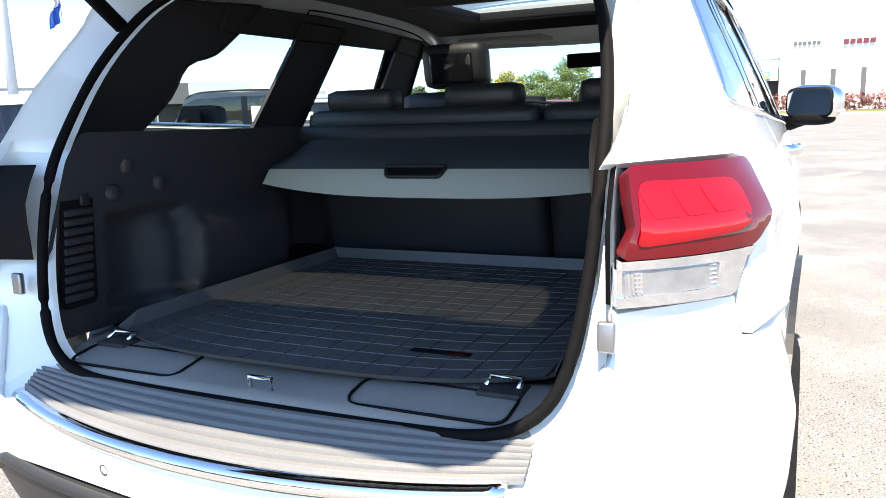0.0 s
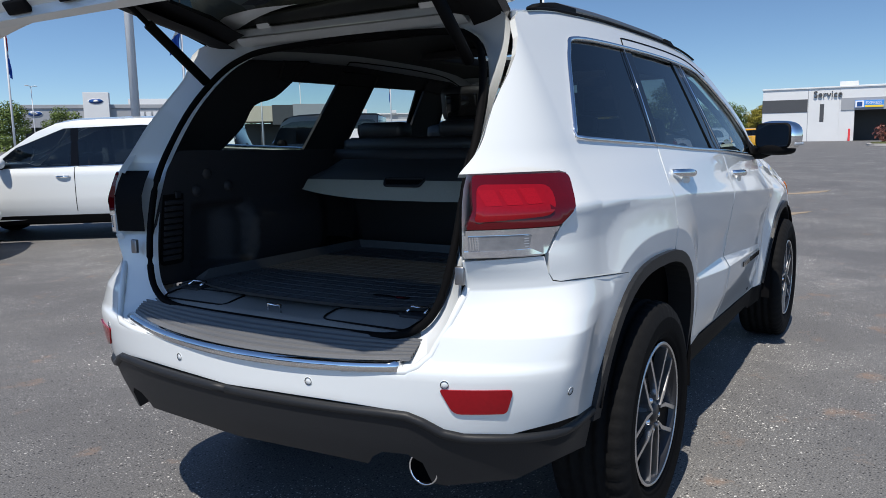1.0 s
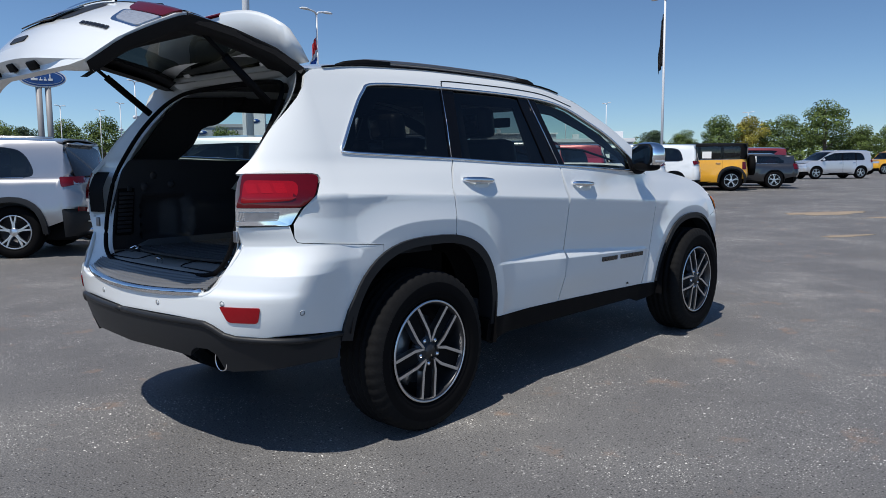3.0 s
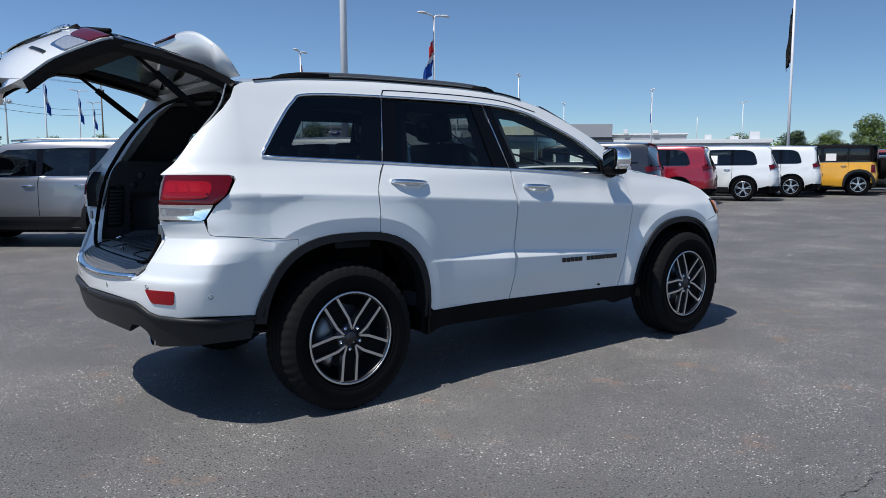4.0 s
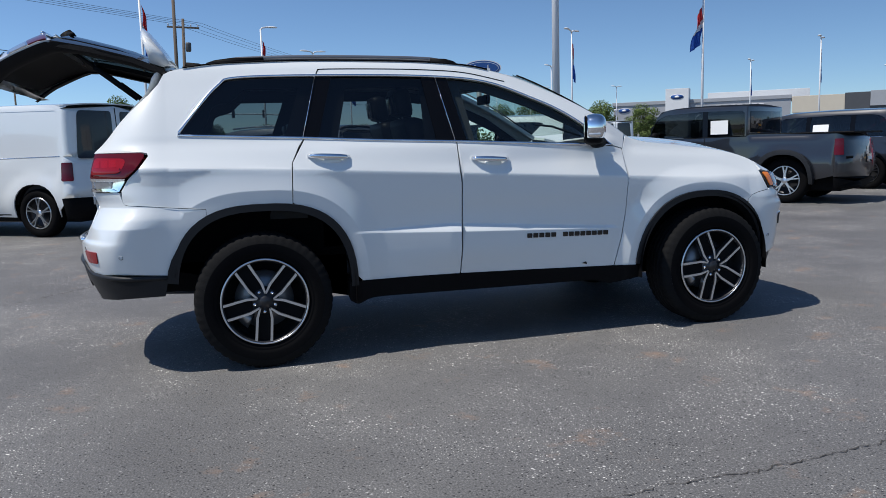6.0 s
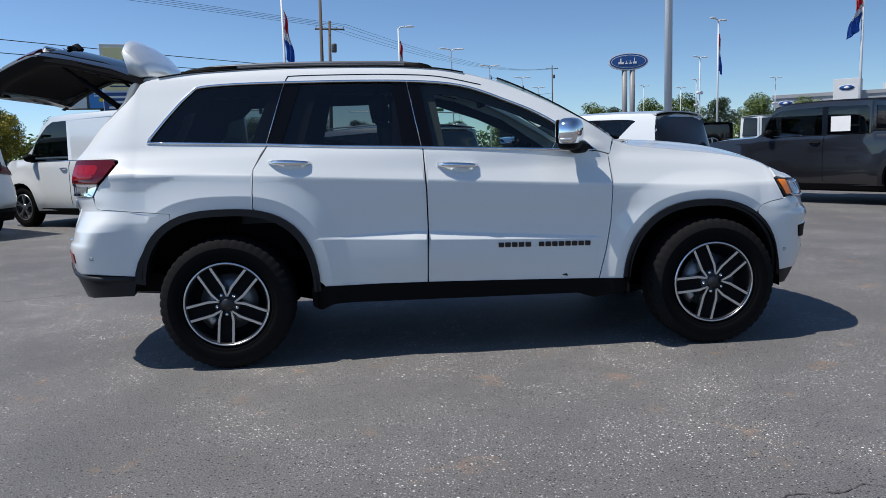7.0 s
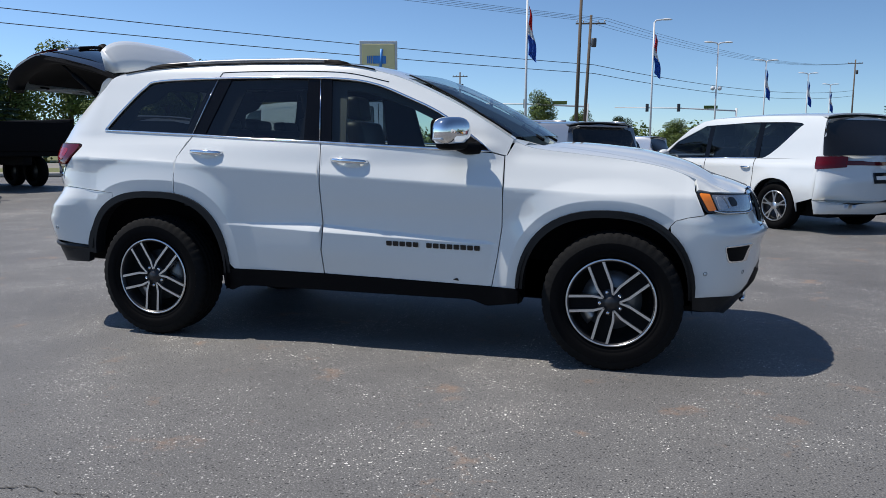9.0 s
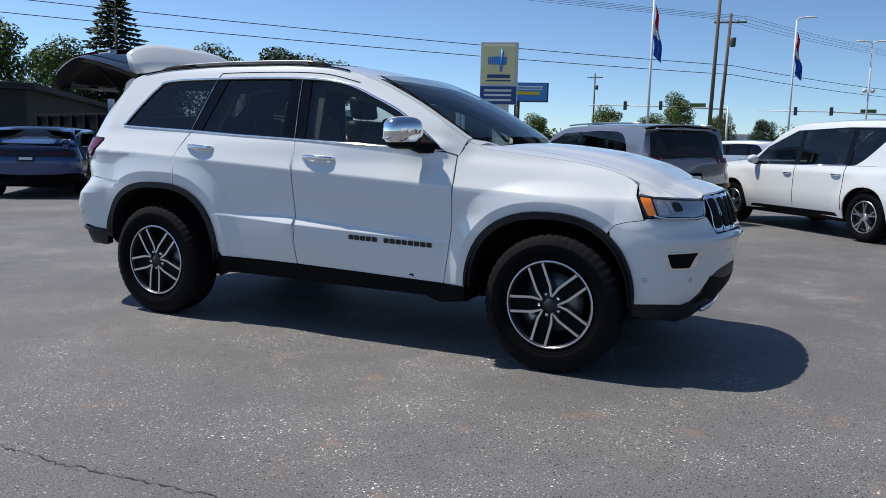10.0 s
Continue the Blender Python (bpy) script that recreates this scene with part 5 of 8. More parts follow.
for sgn in (-1, 1):
    f = wall(sgn)
    side = patch("load_side_panel", rpoly([(-0.835, 0.83, 0.02), (-0.795, 1.05, 0), (-0.745, 1.24, 0.02), (-0.70, 1.30, 0.02), (0.30, 1.285, 0), (0.30, 0.82, 0)], 0.05), f, "cabin", hero, 0.025, 0.0, inner=(-0.3, sgn * 5, 1.0), label="black moulded load space side panel")
    for k in range(10):
        z = 0.93 + 0.0215 * k
        bm = bmesh.new()
        box(bm, -0.765, -0.690, -0.009, 0.009, -0.0065, 0.0065, 0.002, Matrix.Translation((0.02 * (1.04 - z) / 0.1 * -0.6, sgn * 0.603, z)) @ Matrix.Rotation(0.5 * sgn, 4, "X"))
        part("vent_slat", bm, "cabin", side)
    bm = bmesh.new()
    slab(bm, rpoly([(-0.790, 0.905, 0.02), (-0.690, 0.905, 0.02), (-0.670, 1.195, 0.03), (-0.755, 1.195, 0.03)], 0.05), sgn * 0.604, sgn * 0.600)
    part("vent_panel", bm, "black", side, smooth=False)
    bm = bmesh.new()
    box(bm, -0.715, -0.692, sgn * 0.592 - 0.004, sgn * 0.592 + 0.004, 1.135, 1.160, 0.003)
    part("button", bm, "trim", side)
    for x, z in ((-0.62, 1.155), (-0.57, 1.215), (-0.47, 1.165)):
        bm = bmesh.new()
        lathe(bm, [(0.0, -0.012), (0.013, -0.012), (0.018, -0.008), (0.022, 0.0)], 18, "y", Matrix.Translation((x, sgn * 0.594, z)) @ pose(0, 0, 0, 0, 0, 0 if sgn > 0 else 180))
        part("bag_hook", bm, "cabin", side)
    # trims of pillars and roof rail inside
    g = HERO.left if sgn > 0 else HERO.skin
    top_in = [Vector((p.x, p.y - 0.035)) for p in glass_top]
    d_in = spline([(-0.33, 1.315), (-0.24, 1.41), (-0.205, 1.50), (-0.10, 1.535), (-0.02, 1.60)], 3)
    for poly in (V2((-0.66, 1.26), (-0.33, 1.27)) + d_in + V2((0.05, 1.69), (-0.36, 1.66), (-0.44, 1.58), (-0.50, 1.5), (-0.58, 1.38)),
                 V2((0.16, 1.26), (0.27, 1.56), (0.30, 1.66), (0.58, 1.66), (0.47, 1.26)),
                 V2((1.00, 1.23), (1.02, 1.66), (1.26, 1.65), (1.32, 1.22)),
                 V2((-0.10, 1.60), (1.05, 1.605), (1.40, 1.575), (1.70, 1.475), (2.0, 1.335), (2.2, 1.19), (2.28, 1.22), (1.9, 1.46), (1.55, 1.60), (1.27, 1.66), (0.4, 1.69), (-0.10, 1.68)),
                 V2((0.62, 0.50), (2.25, 0.50), (2.25, 1.195), (0.30, 1.275), (0.30, 0.985), (0.62, 0.985))):
        patch("inner_trim", poly, g, "cabin", hero, 0.05, 0.012, push=-0.055)
head_poly = [Vector((x, -HERO.width(x, HERO.top_edge(x)) + 0.05)) for x in np.linspace(-0.42, 1.36, 20)]
ring = head_poly + [Vector((p.x, -p.y)) for p in reversed(head_poly)]
kk = min(range(len(ring)), key=lambda i: (ring[i] - Vector((0.66, -0.6))).length)
hole = V2((0.66, -0.36), (0.66, 0.36), (1.18, 0.36), (1.18, -0.36), (0.6605, -0.36))
patch("headliner", ring[:kk + 1] + hole + [ring[kk] + Vector((0.0005, 0))] + ring[kk + 1:], lambda x, y: HERO.sheet(x, y) - Vector((0, 0, 0.05)), "cabin", hero, 0.08, 0.0)
for x0, x1, y0, y1 in ((0.60, 0.66, -0.42, 0.42), (1.18, 1.24, -0.42, 0.42), (0.66, 1.18, -0.42, -0.36), (0.66, 1.18, 0.36, 0.42)):
    bm = bmesh.new()
    box(bm, x0, x1, y0, y1, 1.69, 1.725, 0.005)
    part("sunroof_frame", bm, "cabin", hero)
bm = bmesh.new()
box(bm, 0.52, 2.2, -0.76, 0.76, 0.47, 0.55)
part("cabin_floor", bm, "carpet", hero, smooth=False)


def cushion(bm, x0, x1, y0, y1, z0, z1, lean=0.0, r=0.04):
    box(bm, x0, x1, y0, y1, z0, z1, r)
    for v in bm.verts:
        v.co.x -= lean * (v.co.z - z0)


for y0, y1 in ((-0.62, -0.20), (-0.195, 0.62)):
    bm = bmesh.new()
    cushion(bm, 0.34, 0.50, y0, y1, 0.80, 1.335, 0.22)
    part("rear_backrest", bm, "leather", hero)
bm = bmesh.new()
cushion(bm, 0.35, 0.95, -0.62, 0.62, 0.60, 0.84)
part("rear_seat", bm, "leather", hero)
for y in (-0.43, 0.0, 0.43):
    bm = bmesh.new()
    cushion(bm, 0.26, 0.36, y - 0.125, y + 0.125, 1.325, 1.40, 0.1, 0.03)
    part("rear_headrest", bm, "leather", hero)
for y in (-0.37, 0.37):
    bm = bmesh.new()
    cushion(bm, 1.06, 1.20, y - 0.25, y + 0.25, 0.70, 1.40, 0.22, 0.05)
    seat = part("front_backrest", bm, "leather", hero)
    bm = bmesh.new()
    cushion(bm, 1.12, 1.65, y - 0.25, y + 0.25, 0.62, 0.80, 0.0, 0.05)
    part("front_seat", bm, "leather", seat)
    bm = bmesh.new()
    cushion(bm, 0.90, 1.01, y - 0.135, y + 0.135, 1.41, 1.585, 0.15, 0.04)
    part("headrest", bm, "leather", seat)
    bm = bmesh.new()
    cushion(bm, 0.885, 0.905, y - 0.09, y + 0.09, 1.43, 1.545, 0.15, 0.008)
    part("screen_back", bm, "gloss", seat)
    for k in (-0.05, 0.05):
        tube("headrest_post", [(0.955, y + k, 1.36), (0.94, y + k, 1.44)], 0.006, "chrome", seat, seg=6)
bm = bmesh.new()
slab(bm, rpoly([(1.78, 0.60, 0.02), (1.74, 0.98, 0.05), (1.86, 1.13, 0.05), (2.34, 1.19, 0.02), (2.34, 0.60, 0)], 0.05), -0.74, 0.74)
part("dashboard", bm, "cabin", hero)
ringp = [Vector((1.60 + 0.08 * math.sin(t), 0.37 + 0.185 * math.cos(t), 1.06 + 0.168 * math.sin(t))) for t in np.linspace(0, 2 * math.pi, 25)[:-1]]
sw = tube("steering_wheel", ringp, 0.016, "leather", hero, seg=8, closed=True)
for a in (0, math.pi, -math.pi / 2):
    tube("wheel_spoke", [(1.62, 0.37, 1.06), (1.60 + 0.08 * math.sin(a), 0.37 + 0.185 * math.cos(a), 1.06 + 0.168 * math.sin(a))], 0.017, "cabin", sw, seg=6)
bm = bmesh.new()
box(bm, 1.62, 1.65, -0.11, 0.11, 1.50, 1.565, 0.012)
part("interior_mirror", bm, "black", hero)
for y in (-0.36, 0.36):
    bm = bmesh.new()
    box(bm, 1.40, 1.58, y - 0.2, y + 0.2, 1.628, 1.645, 0.006, Matrix.Rotation(0.0, 4, "Y"))
    part("sun_visor", bm, "visor", hero)
# roller cover across the load space
cover = bmesh.new()
rows = []
for y in np.linspace(-0.53, 0.53, 23):
    drop = 0.035 * (1 - (abs(y) / 0.53) ** 3.0)
    hole_y = -0.045 < y < 0.15
    rows.append([cover.verts.new(p) for p in ((0.13, y, 1.245), (0.02, y, 1.205), (-0.09, y, 1.178), (-0.112, y, 1.150 + 0.004), (-0.125, y, 1.138 - drop * 0.5), (-0.135, y, 1.132 - drop), (-0.128, y, 1.130 - drop), (-0.085, y, 1.168), (0.02, y, 1.197), (0.13, y, 1.237))])
for a, b in zip(rows, rows[1:]):
    for c in range(9):
        cover.faces.new((a[c], a[c + 1], b[c + 1], b[c]))
cover.faces.new(rows[0])
cover.faces.new(list(reversed(rows[-1])))
bmesh.ops.recalc_face_normals(cover, faces=cover.faces)
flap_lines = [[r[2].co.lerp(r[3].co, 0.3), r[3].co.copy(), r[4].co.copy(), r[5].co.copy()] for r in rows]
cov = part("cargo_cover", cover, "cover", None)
# flap face laid over the cover, coloured paler to stand for sunlight on it
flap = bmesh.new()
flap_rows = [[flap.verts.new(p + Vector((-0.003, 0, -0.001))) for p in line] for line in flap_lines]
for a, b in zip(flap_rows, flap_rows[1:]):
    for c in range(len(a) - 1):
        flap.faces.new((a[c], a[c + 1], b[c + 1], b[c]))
part("cover_flap", flap, "flap", cov, "olive grey stiff flap on the cover, its colour lightened as if sunlit")
tagged(cov, "half-drawn black roller cover across the load space", "cargo cover")
tube("cassette", [(0.16, y, 1.255) for y in np.linspace(-0.60, 0.60, 5)], 0.032, "cabin", cov, seg=14)
down = Vector((-0.68, 0.0, -0.73))
grip_at = Vector((-0.106, 0.045, 1.162))
grip = [grip_at + Vector((-0.004, 0, 0.003)) + Vector((0, p.x, 0)) + down * p.y for p in rpoly([(-0.092, -0.017, 0.012), (0.092, -0.017, 0.012), (0.080, 0.019, 0.012), (-0.080, 0.019, 0.012)], 0.03)]
handle = tube("pull_handle", grip, 0.0055, "trim", cov, seg=8, closed=True)
bm = bmesh.new()
bm.faces.new([bm.verts.new(grip_at + Vector((-0.003, 0, 0.002)) + Vector((0, p.x, 0)) + down * p.y) for p in rpoly([(-0.088, -0.014, 0.010), (0.088, -0.014, 0.010), (0.077, 0.016, 0.010), (-0.077, 0.016, 0.010)], 0.03)])
part("handle_recess", bm, "black", handle)

# ---- tailgate, swung up about its hinge ----
HINGE = Matrix.Translation((-0.40, 0, 1.70))
OPEN = HINGE @ Matrix.Rotation(radians(59.5), 4, "Y") @ HINGE.inverted()


def gate_f(y, z):
    return Vector((interp(z, [(0.78, -0.90), (0.84, -0.945), (1.0, -0.985), (1.2, -0.968), (1.27, -0.93), (1.45, -0.765), (1.6, -0.60), (1.70, -0.44)]) + 0.115 * (abs(y) / 0.64) ** 2.2, y, z))


def sym(pts):
    return [Vector(p[:2]) for p in pts] + [Vector((-p[0], p[1])) for p in reversed(pts)]


gin = (-0.3, 0, 1.2)
gate = patch("tailgate", sym([(0.50, 0.80), (0.57, 0.83), (0.625, 0.95), (0.642, 1.05), (0.645, 1.19), (0.63, 1.245)]), gate_f, "white", hero, 0.05, 0.03, gin, label="raised white tailgate with glass, lamps and plate recess")
gate.matrix_basis = OPEN @ Matrix.Translation((0, 0.035, 0)) @ Matrix.Diagonal((1, 1.04, 1, 1))
patch("rear_glass", sym([(0.555, 1.285), (0.55, 1.33), (0.52, 1.50), (0.482, 1.655)]), gate_f, "dark_clear", gate, 0.06, 0.004, gin, push=0.004)
for sgn in (-1, 1):
    gf = lambda a, z, s=sgn: gate_f(s * a, z)
    patch("gate_pillar", V2((0.55, 1.275), (0.640, 1.247), (0.640, 1.40), (0.622, 1.55), (0.590, 1.66), (0.47, 1.66), (0.482, 1.605), (0.52, 1.5), (0.548, 1.33)), gf, "gloss", gate, 0.05, 0.03, gin)
    gl = patch("gate_lamp", rpoly([(0.395, 1.225, 0.02), (0.632, 1.232, 0.01), (0.638, 1.14, 0.01), (0.46, 1.125, 0.04)], 0.03), gf, "red", gate, 0.03, 0.02, gin, push=0.006)
    patch("gate_lens", rpoly([(0.46, 1.118, 0.02), (0.636, 1.132, 0.01), (0.632, 1.035, 0.02), (0.50, 1.04, 0.03)], 0.03), gf, "lens", gl, 0.03, 0.02, gin, push=0.005)
    patch("lens_frame", rpoly([(0.44, 1.126, 0.02), (0.642, 1.138, 0.01), (0.638, 1.022, 0.02), (0.485, 1.025, 0.03)], 0.03), gf, "chrome", gl, 0.03, 0.02, gin, push=0.003)
    a, b = Vector((-0.60, sgn * 0.53, 1.535)), OPEN @ Vector((-0.775, sgn * 0.553, 1.290))
    strut = tube("gas_strut", [a, a.lerp(b, 0.62)], 0.017, "black", hero, "black gas strut", seg=10)
    tube("strut_rod", [a.lerp(b, 0.5), b], 0.009, "black", strut, seg=10)
    hg = bmesh.new()
    box(hg, -0.47, -0.40, sgn * 0.33 - 0.03, sgn * 0.33 + 0.03, 1.655, 1.675, 0.006)
    part("hinge", hg, "white", gate)
patch("gate_header", sym([(0.48, 1.658), (0.47, 1.67), (0.45, 1.69)]), gate_f, "white", gate, 0.05, 0.03, gin)
patch("window_sill", sym([(0.56, 1.25), (0.55, 1.283)]), gate_f, "gloss", gate, 0.05, 0.02, gin, push=0.002)
patch("plate_recess", rpoly([(-0.29, 1.17, 0.04), (0.29, 1.17, 0.04), (0.25, 1.0, 0.04), (-0.25, 1.0, 0.04)], 0.04), gate_f, "trim", gate, 0.04, 0.0, gin, push=0.002)
plate = patch("plate_card", rpoly([(-0.155, 1.13, 0.005), (0.155, 1.13, 0.005), (0.155, 0.985, 0.005), (-0.155, 0.985, 0.005)], 0.05), gate_f, "gloss", gate, 0.05, 0.005, gin, push=0.012, label="dealer card in the plate recess")
for z, c, h in ((1.095, "white", 0.014), (1.06, "red", 0.02), (1.025, "white", 0.014)):
    patch("card_bar", rpoly([(-0.12, z + h, 0), (0.12, z + h, 0), (0.12, z - h, 0), (-0.12, z - h, 0)], 0.05), gate_f, c, plate, 0.05, 0.0, gin, push=0.0145)
for k in range(7):
    patch("badge", rpoly([(-0.545 + 0.024 * k, 0.967, 0), (-0.527 + 0.024 * k, 0.967, 0), (-0.527 + 0.024 * k, 0.985, 0), (-0.545 + 0.024 * k, 0.985, 0)], 0.05), gate_f, "gloss", gate, 0.05, 0.004, gin, push=0.005)
patch("gate_handle", rpoly([(-0.075, 0.905, 0.01), (0.075, 0.905, 0.01), (0.075, 0.875, 0.01), (-0.075, 0.875, 0.01)], 0.03), gate_f, "trim", gate, 0.03, 0.006, gin, push=0.004)
tube("chrome_bar", [gate_f(y, 1.20) + Vector((-0.012, 0, 0)) for y in np.linspace(-0.27, 0.27, 11)], 0.012, "chrome", gate, seg=8)
for k in range(4):
    bm = bmesh.new()
    p = gate_f(-0.06 + 0.04 * k, 1.225)
    box(bm, p.x - 0.01, p.x, p.y - 0.014, p.y + 0.014, p.z - 0.017, p.z + 0.017, 0.003)
    part("emblem_bar", bm, "chrome", gate)
wp = [gate_f(0.0, 1.29) + Vector((-0.03, 0, 0)), gate_f(-0.12, 1.31) + Vector((-0.025, 0, 0)), gate_f(-0.33, 1.34) + Vector((-0.02, 0, 0))]
tube("rear_wiper", wp, 0.012, "black", gate, seg=8)
bm = bmesh.new()
lathe(bm, [(0.0, -0.05), (0.035, -0.045), (0.045, 0.0)], 16, "y", Matrix.Translation(gate_f(0, 1.285)) @ pose(0, 0, 0, 0, 0, -90))
part("wiper_base", bm, "black", gate)
# spoiler
bm = bmesh.new()
rows = []
for y in np.linspace(-0.59, 0.59, 25):
    k = 1 - 0.35 * (abs(y) / 0.59) ** 4
    dz = 0.03 * (1 - (abs(y) / 0.59) ** 2.5)
    rows.append([bm.verts.new((-0.42 + a * k, y, 1.685 + dz + b)) for a, b in ((0, 0.014), (-0.12, 0.010), (-0.25, -0.005), (-0.295, -0.022), (-0.285, -0.040), (-0.20, -0.055), (-0.10, -0.075), (-0.02, -0.03))])
for a, b in zip(rows, rows[1:]):
    for c in range(8):
        bm.faces.new((a[c], a[(c + 1) % 8], b[(c + 1) % 8], b[c]))
bm.faces.new(rows[0])
bm.faces.new(list(reversed(rows[-1])))
bmesh.ops.recalc_face_normals(bm, faces=bm.faces)
spoiler = part("spoiler", bm, "white", gate)
bm = bmesh.new()
box(bm, -0.715, -0.70, -0.16, 0.16, 1.672, 1.692, 0.004)
part("brake_light", bm, "red", spoiler)
# inside of the gate: black lining and painted rim with its holes and latch
patch("gate_lining", sym([(0.44, 0.86), (0.52, 0.93), (0.56, 1.08), (0.555, 1.26), (0.50, 1.36)]), gate_f, "lining", gate, 0.06, 0.0, gin, push=-0.075, flip=False)
for sgn in (-1, 1):
    gf = lambda a, z, s=sgn: gate_f(s * a, z)
    patch("inner_frame", V2((0.46, 1.27), (0.60, 1.235), (0.585, 1.40), (0.55, 1.55), (0.53, 1.66), (0.40, 1.66), (0.44, 1.60), (0.47, 1.5), (0.50, 1.34)), gf, "lining", gate, 0.05, 0.0, gin, push=-0.045)
patch("inner_header", sym([(0.45, 1.662), (0.46, 1.67), (0.46, 1.685)]), gate_f, "white", gate, 0.05, 0.0, gin, push=-0.04)
bm = bmesh.new()
edge_o = [gate_f(y, 0.80 + 0.03 * (abs(y) / 0.57) ** 4) for y in np.linspace(-0.56, 0.56, 21)]
rows = [[bm.verts.new(p), bm.verts.new(p + Vector((0.055, 0, 0.012))), bm.verts.new(p + Vector((0.085, 0, 0.07)))] for p in edge_o]
for a, b in zip(rows, rows[1:]):
    for c in range(2):
        bm.faces.new((a[c], a[c + 1], b[c + 1], b[c]))
part("gate_lip", bm, "white", gate)
for y, w in ((-0.20, 0.045), (0.0, 0.035), (0.20, 0.045)):
    bm = bmesh.new()
    p = gate_f(y, 0.80)
    box(bm, p.x + 0.015, p.x + 0.05, y - w, y + w, 0.798, 0.812, 0.006)
    part("gate_latch" if y == 0 else "gate_port", bm, "black", gate)
for sgn in (-1, 1):
    bm = bmesh.new()
    rows = []
    for z in np.linspace(0.83, 1.66, 18):
        yo = interp(z, [(0.80, 0.50), (0.83, 0.57), (0.95, 0.625), (1.05, 0.642), (1.19, 0.645), (1.245, 0.642), (1.40, 0.638), (1.55, 0.620), (1.66, 0.588)])
        p = gate_f(yo, z)
        rows.append([bm.verts.new((p.x + dx, sgn * (p.y - dy), z)) for dx, dy in ((0.01, 0.0), (0.055, 0.02), (0.065, 0.06), (0.06, 0.12))])
    for a, b in zip(rows, rows[1:]):
        for c in range(3):
            bm.faces.new((a[c], a[c + 1], b[c + 1], b[c]))
    part("gate_rim", bm, "lining", gate)


# ---- the other parked vehicles ----
def paint(name, color, metal=0.0, rough=0.3):
    m = mat(name, color, rough, metal, coat=1.0, blotch=0.02, bscale=0.7)
    M[name] = m
    return name


paint("silver_paint", (0.26, 0.268, 0.285), 0.7, 0.35)
paint("grey_paint", (0.018, 0.019, 0.023), 0.4, 0.3)
paint("red_paint", (0.27, 0.005, 0.016), 0.2)
paint("maroon_paint", (0.16, 0.010, 0.015), 0.3)
paint("yellow_paint", (0.72, 0.35, 0.008))
paint("blue_paint", (0.008, 0.038, 0.15), 0.0, 0.22)
paint("black_paint", (0.008, 0.008, 0.009))
paint("lightsilver_paint", (0.55, 0.56, 0.58), 0.6, 0.35)
M["pane"] = glass_mat("car_pane", (0.16, 0.18, 0.18))
M["paper"] = mat("paper", (0.8, 0.8, 0.78), 0.8, blotch=0.05)
M["brown"] = mat("seat_cloth", (0.10, 0.09, 0.08), 0.9, blotch=0.1)


def simple_wheel(parent, m, r, w, spoke="alloy", n=5):
    rim = r * 0.66
    h = w / 2
    bm = bmesh.new()
    lathe(bm, [(rim, -h * 0.8), (rim + 0.03, -h), (r - 0.03, -h), (r, -h * 0.75), (r, h * 0.75), (r - 0.03, h), (rim, h)], 28)
    t = part("tyre", bm, "rubber", parent)
    t.matrix_basis = m
    bm = bmesh.new()
    lathe(bm, [(rim, -h * 0.85), (rim - 0.015, -h * 0.9), (rim - 0.02, -h * 0.5), (rim - 0.03, h * 0.1), (0, h * 0.1)], 28)
    b = part("rim", bm, "graphite", parent)
    b.matrix_basis = m
    for k in range(n):
        R = Matrix.Rotation(-2 * math.pi * k / n - 0.3, 4, "Y")
        bm = bmesh.new()
        slab(bm, [(0.03, -0.022), (rim * 0.45, -0.020), (rim - 0.004, -0.050), (rim - 0.004, -0.030), (rim * 0.55, -0.002), (rim * 0.55, 0.002), (rim - 0.004, 0.030), (rim - 0.004, 0.050), (rim * 0.45, 0.020), (0.03, 0.022)], -h * 0.88, -h * 0.62, "xz", R)
        part("spoke", bm, spoke, b, smooth=False)
    bm = bmesh.new()
    lathe(bm, [(rim - 0.001, -h * 0.86), (rim - 0.006, -h * 0.95), (rim - 0.018, -h * 0.9)], 28)
    part("rim_lip", bm, spoke, b)
    bm = bmesh.new()
    lathe(bm, [(0.0, -h * 0.92), (0.045, -h * 0.91), (0.06, -h * 0.84), (0.06, -h * 0.5)], 16)
    part("hub_cap", bm, spoke, b)


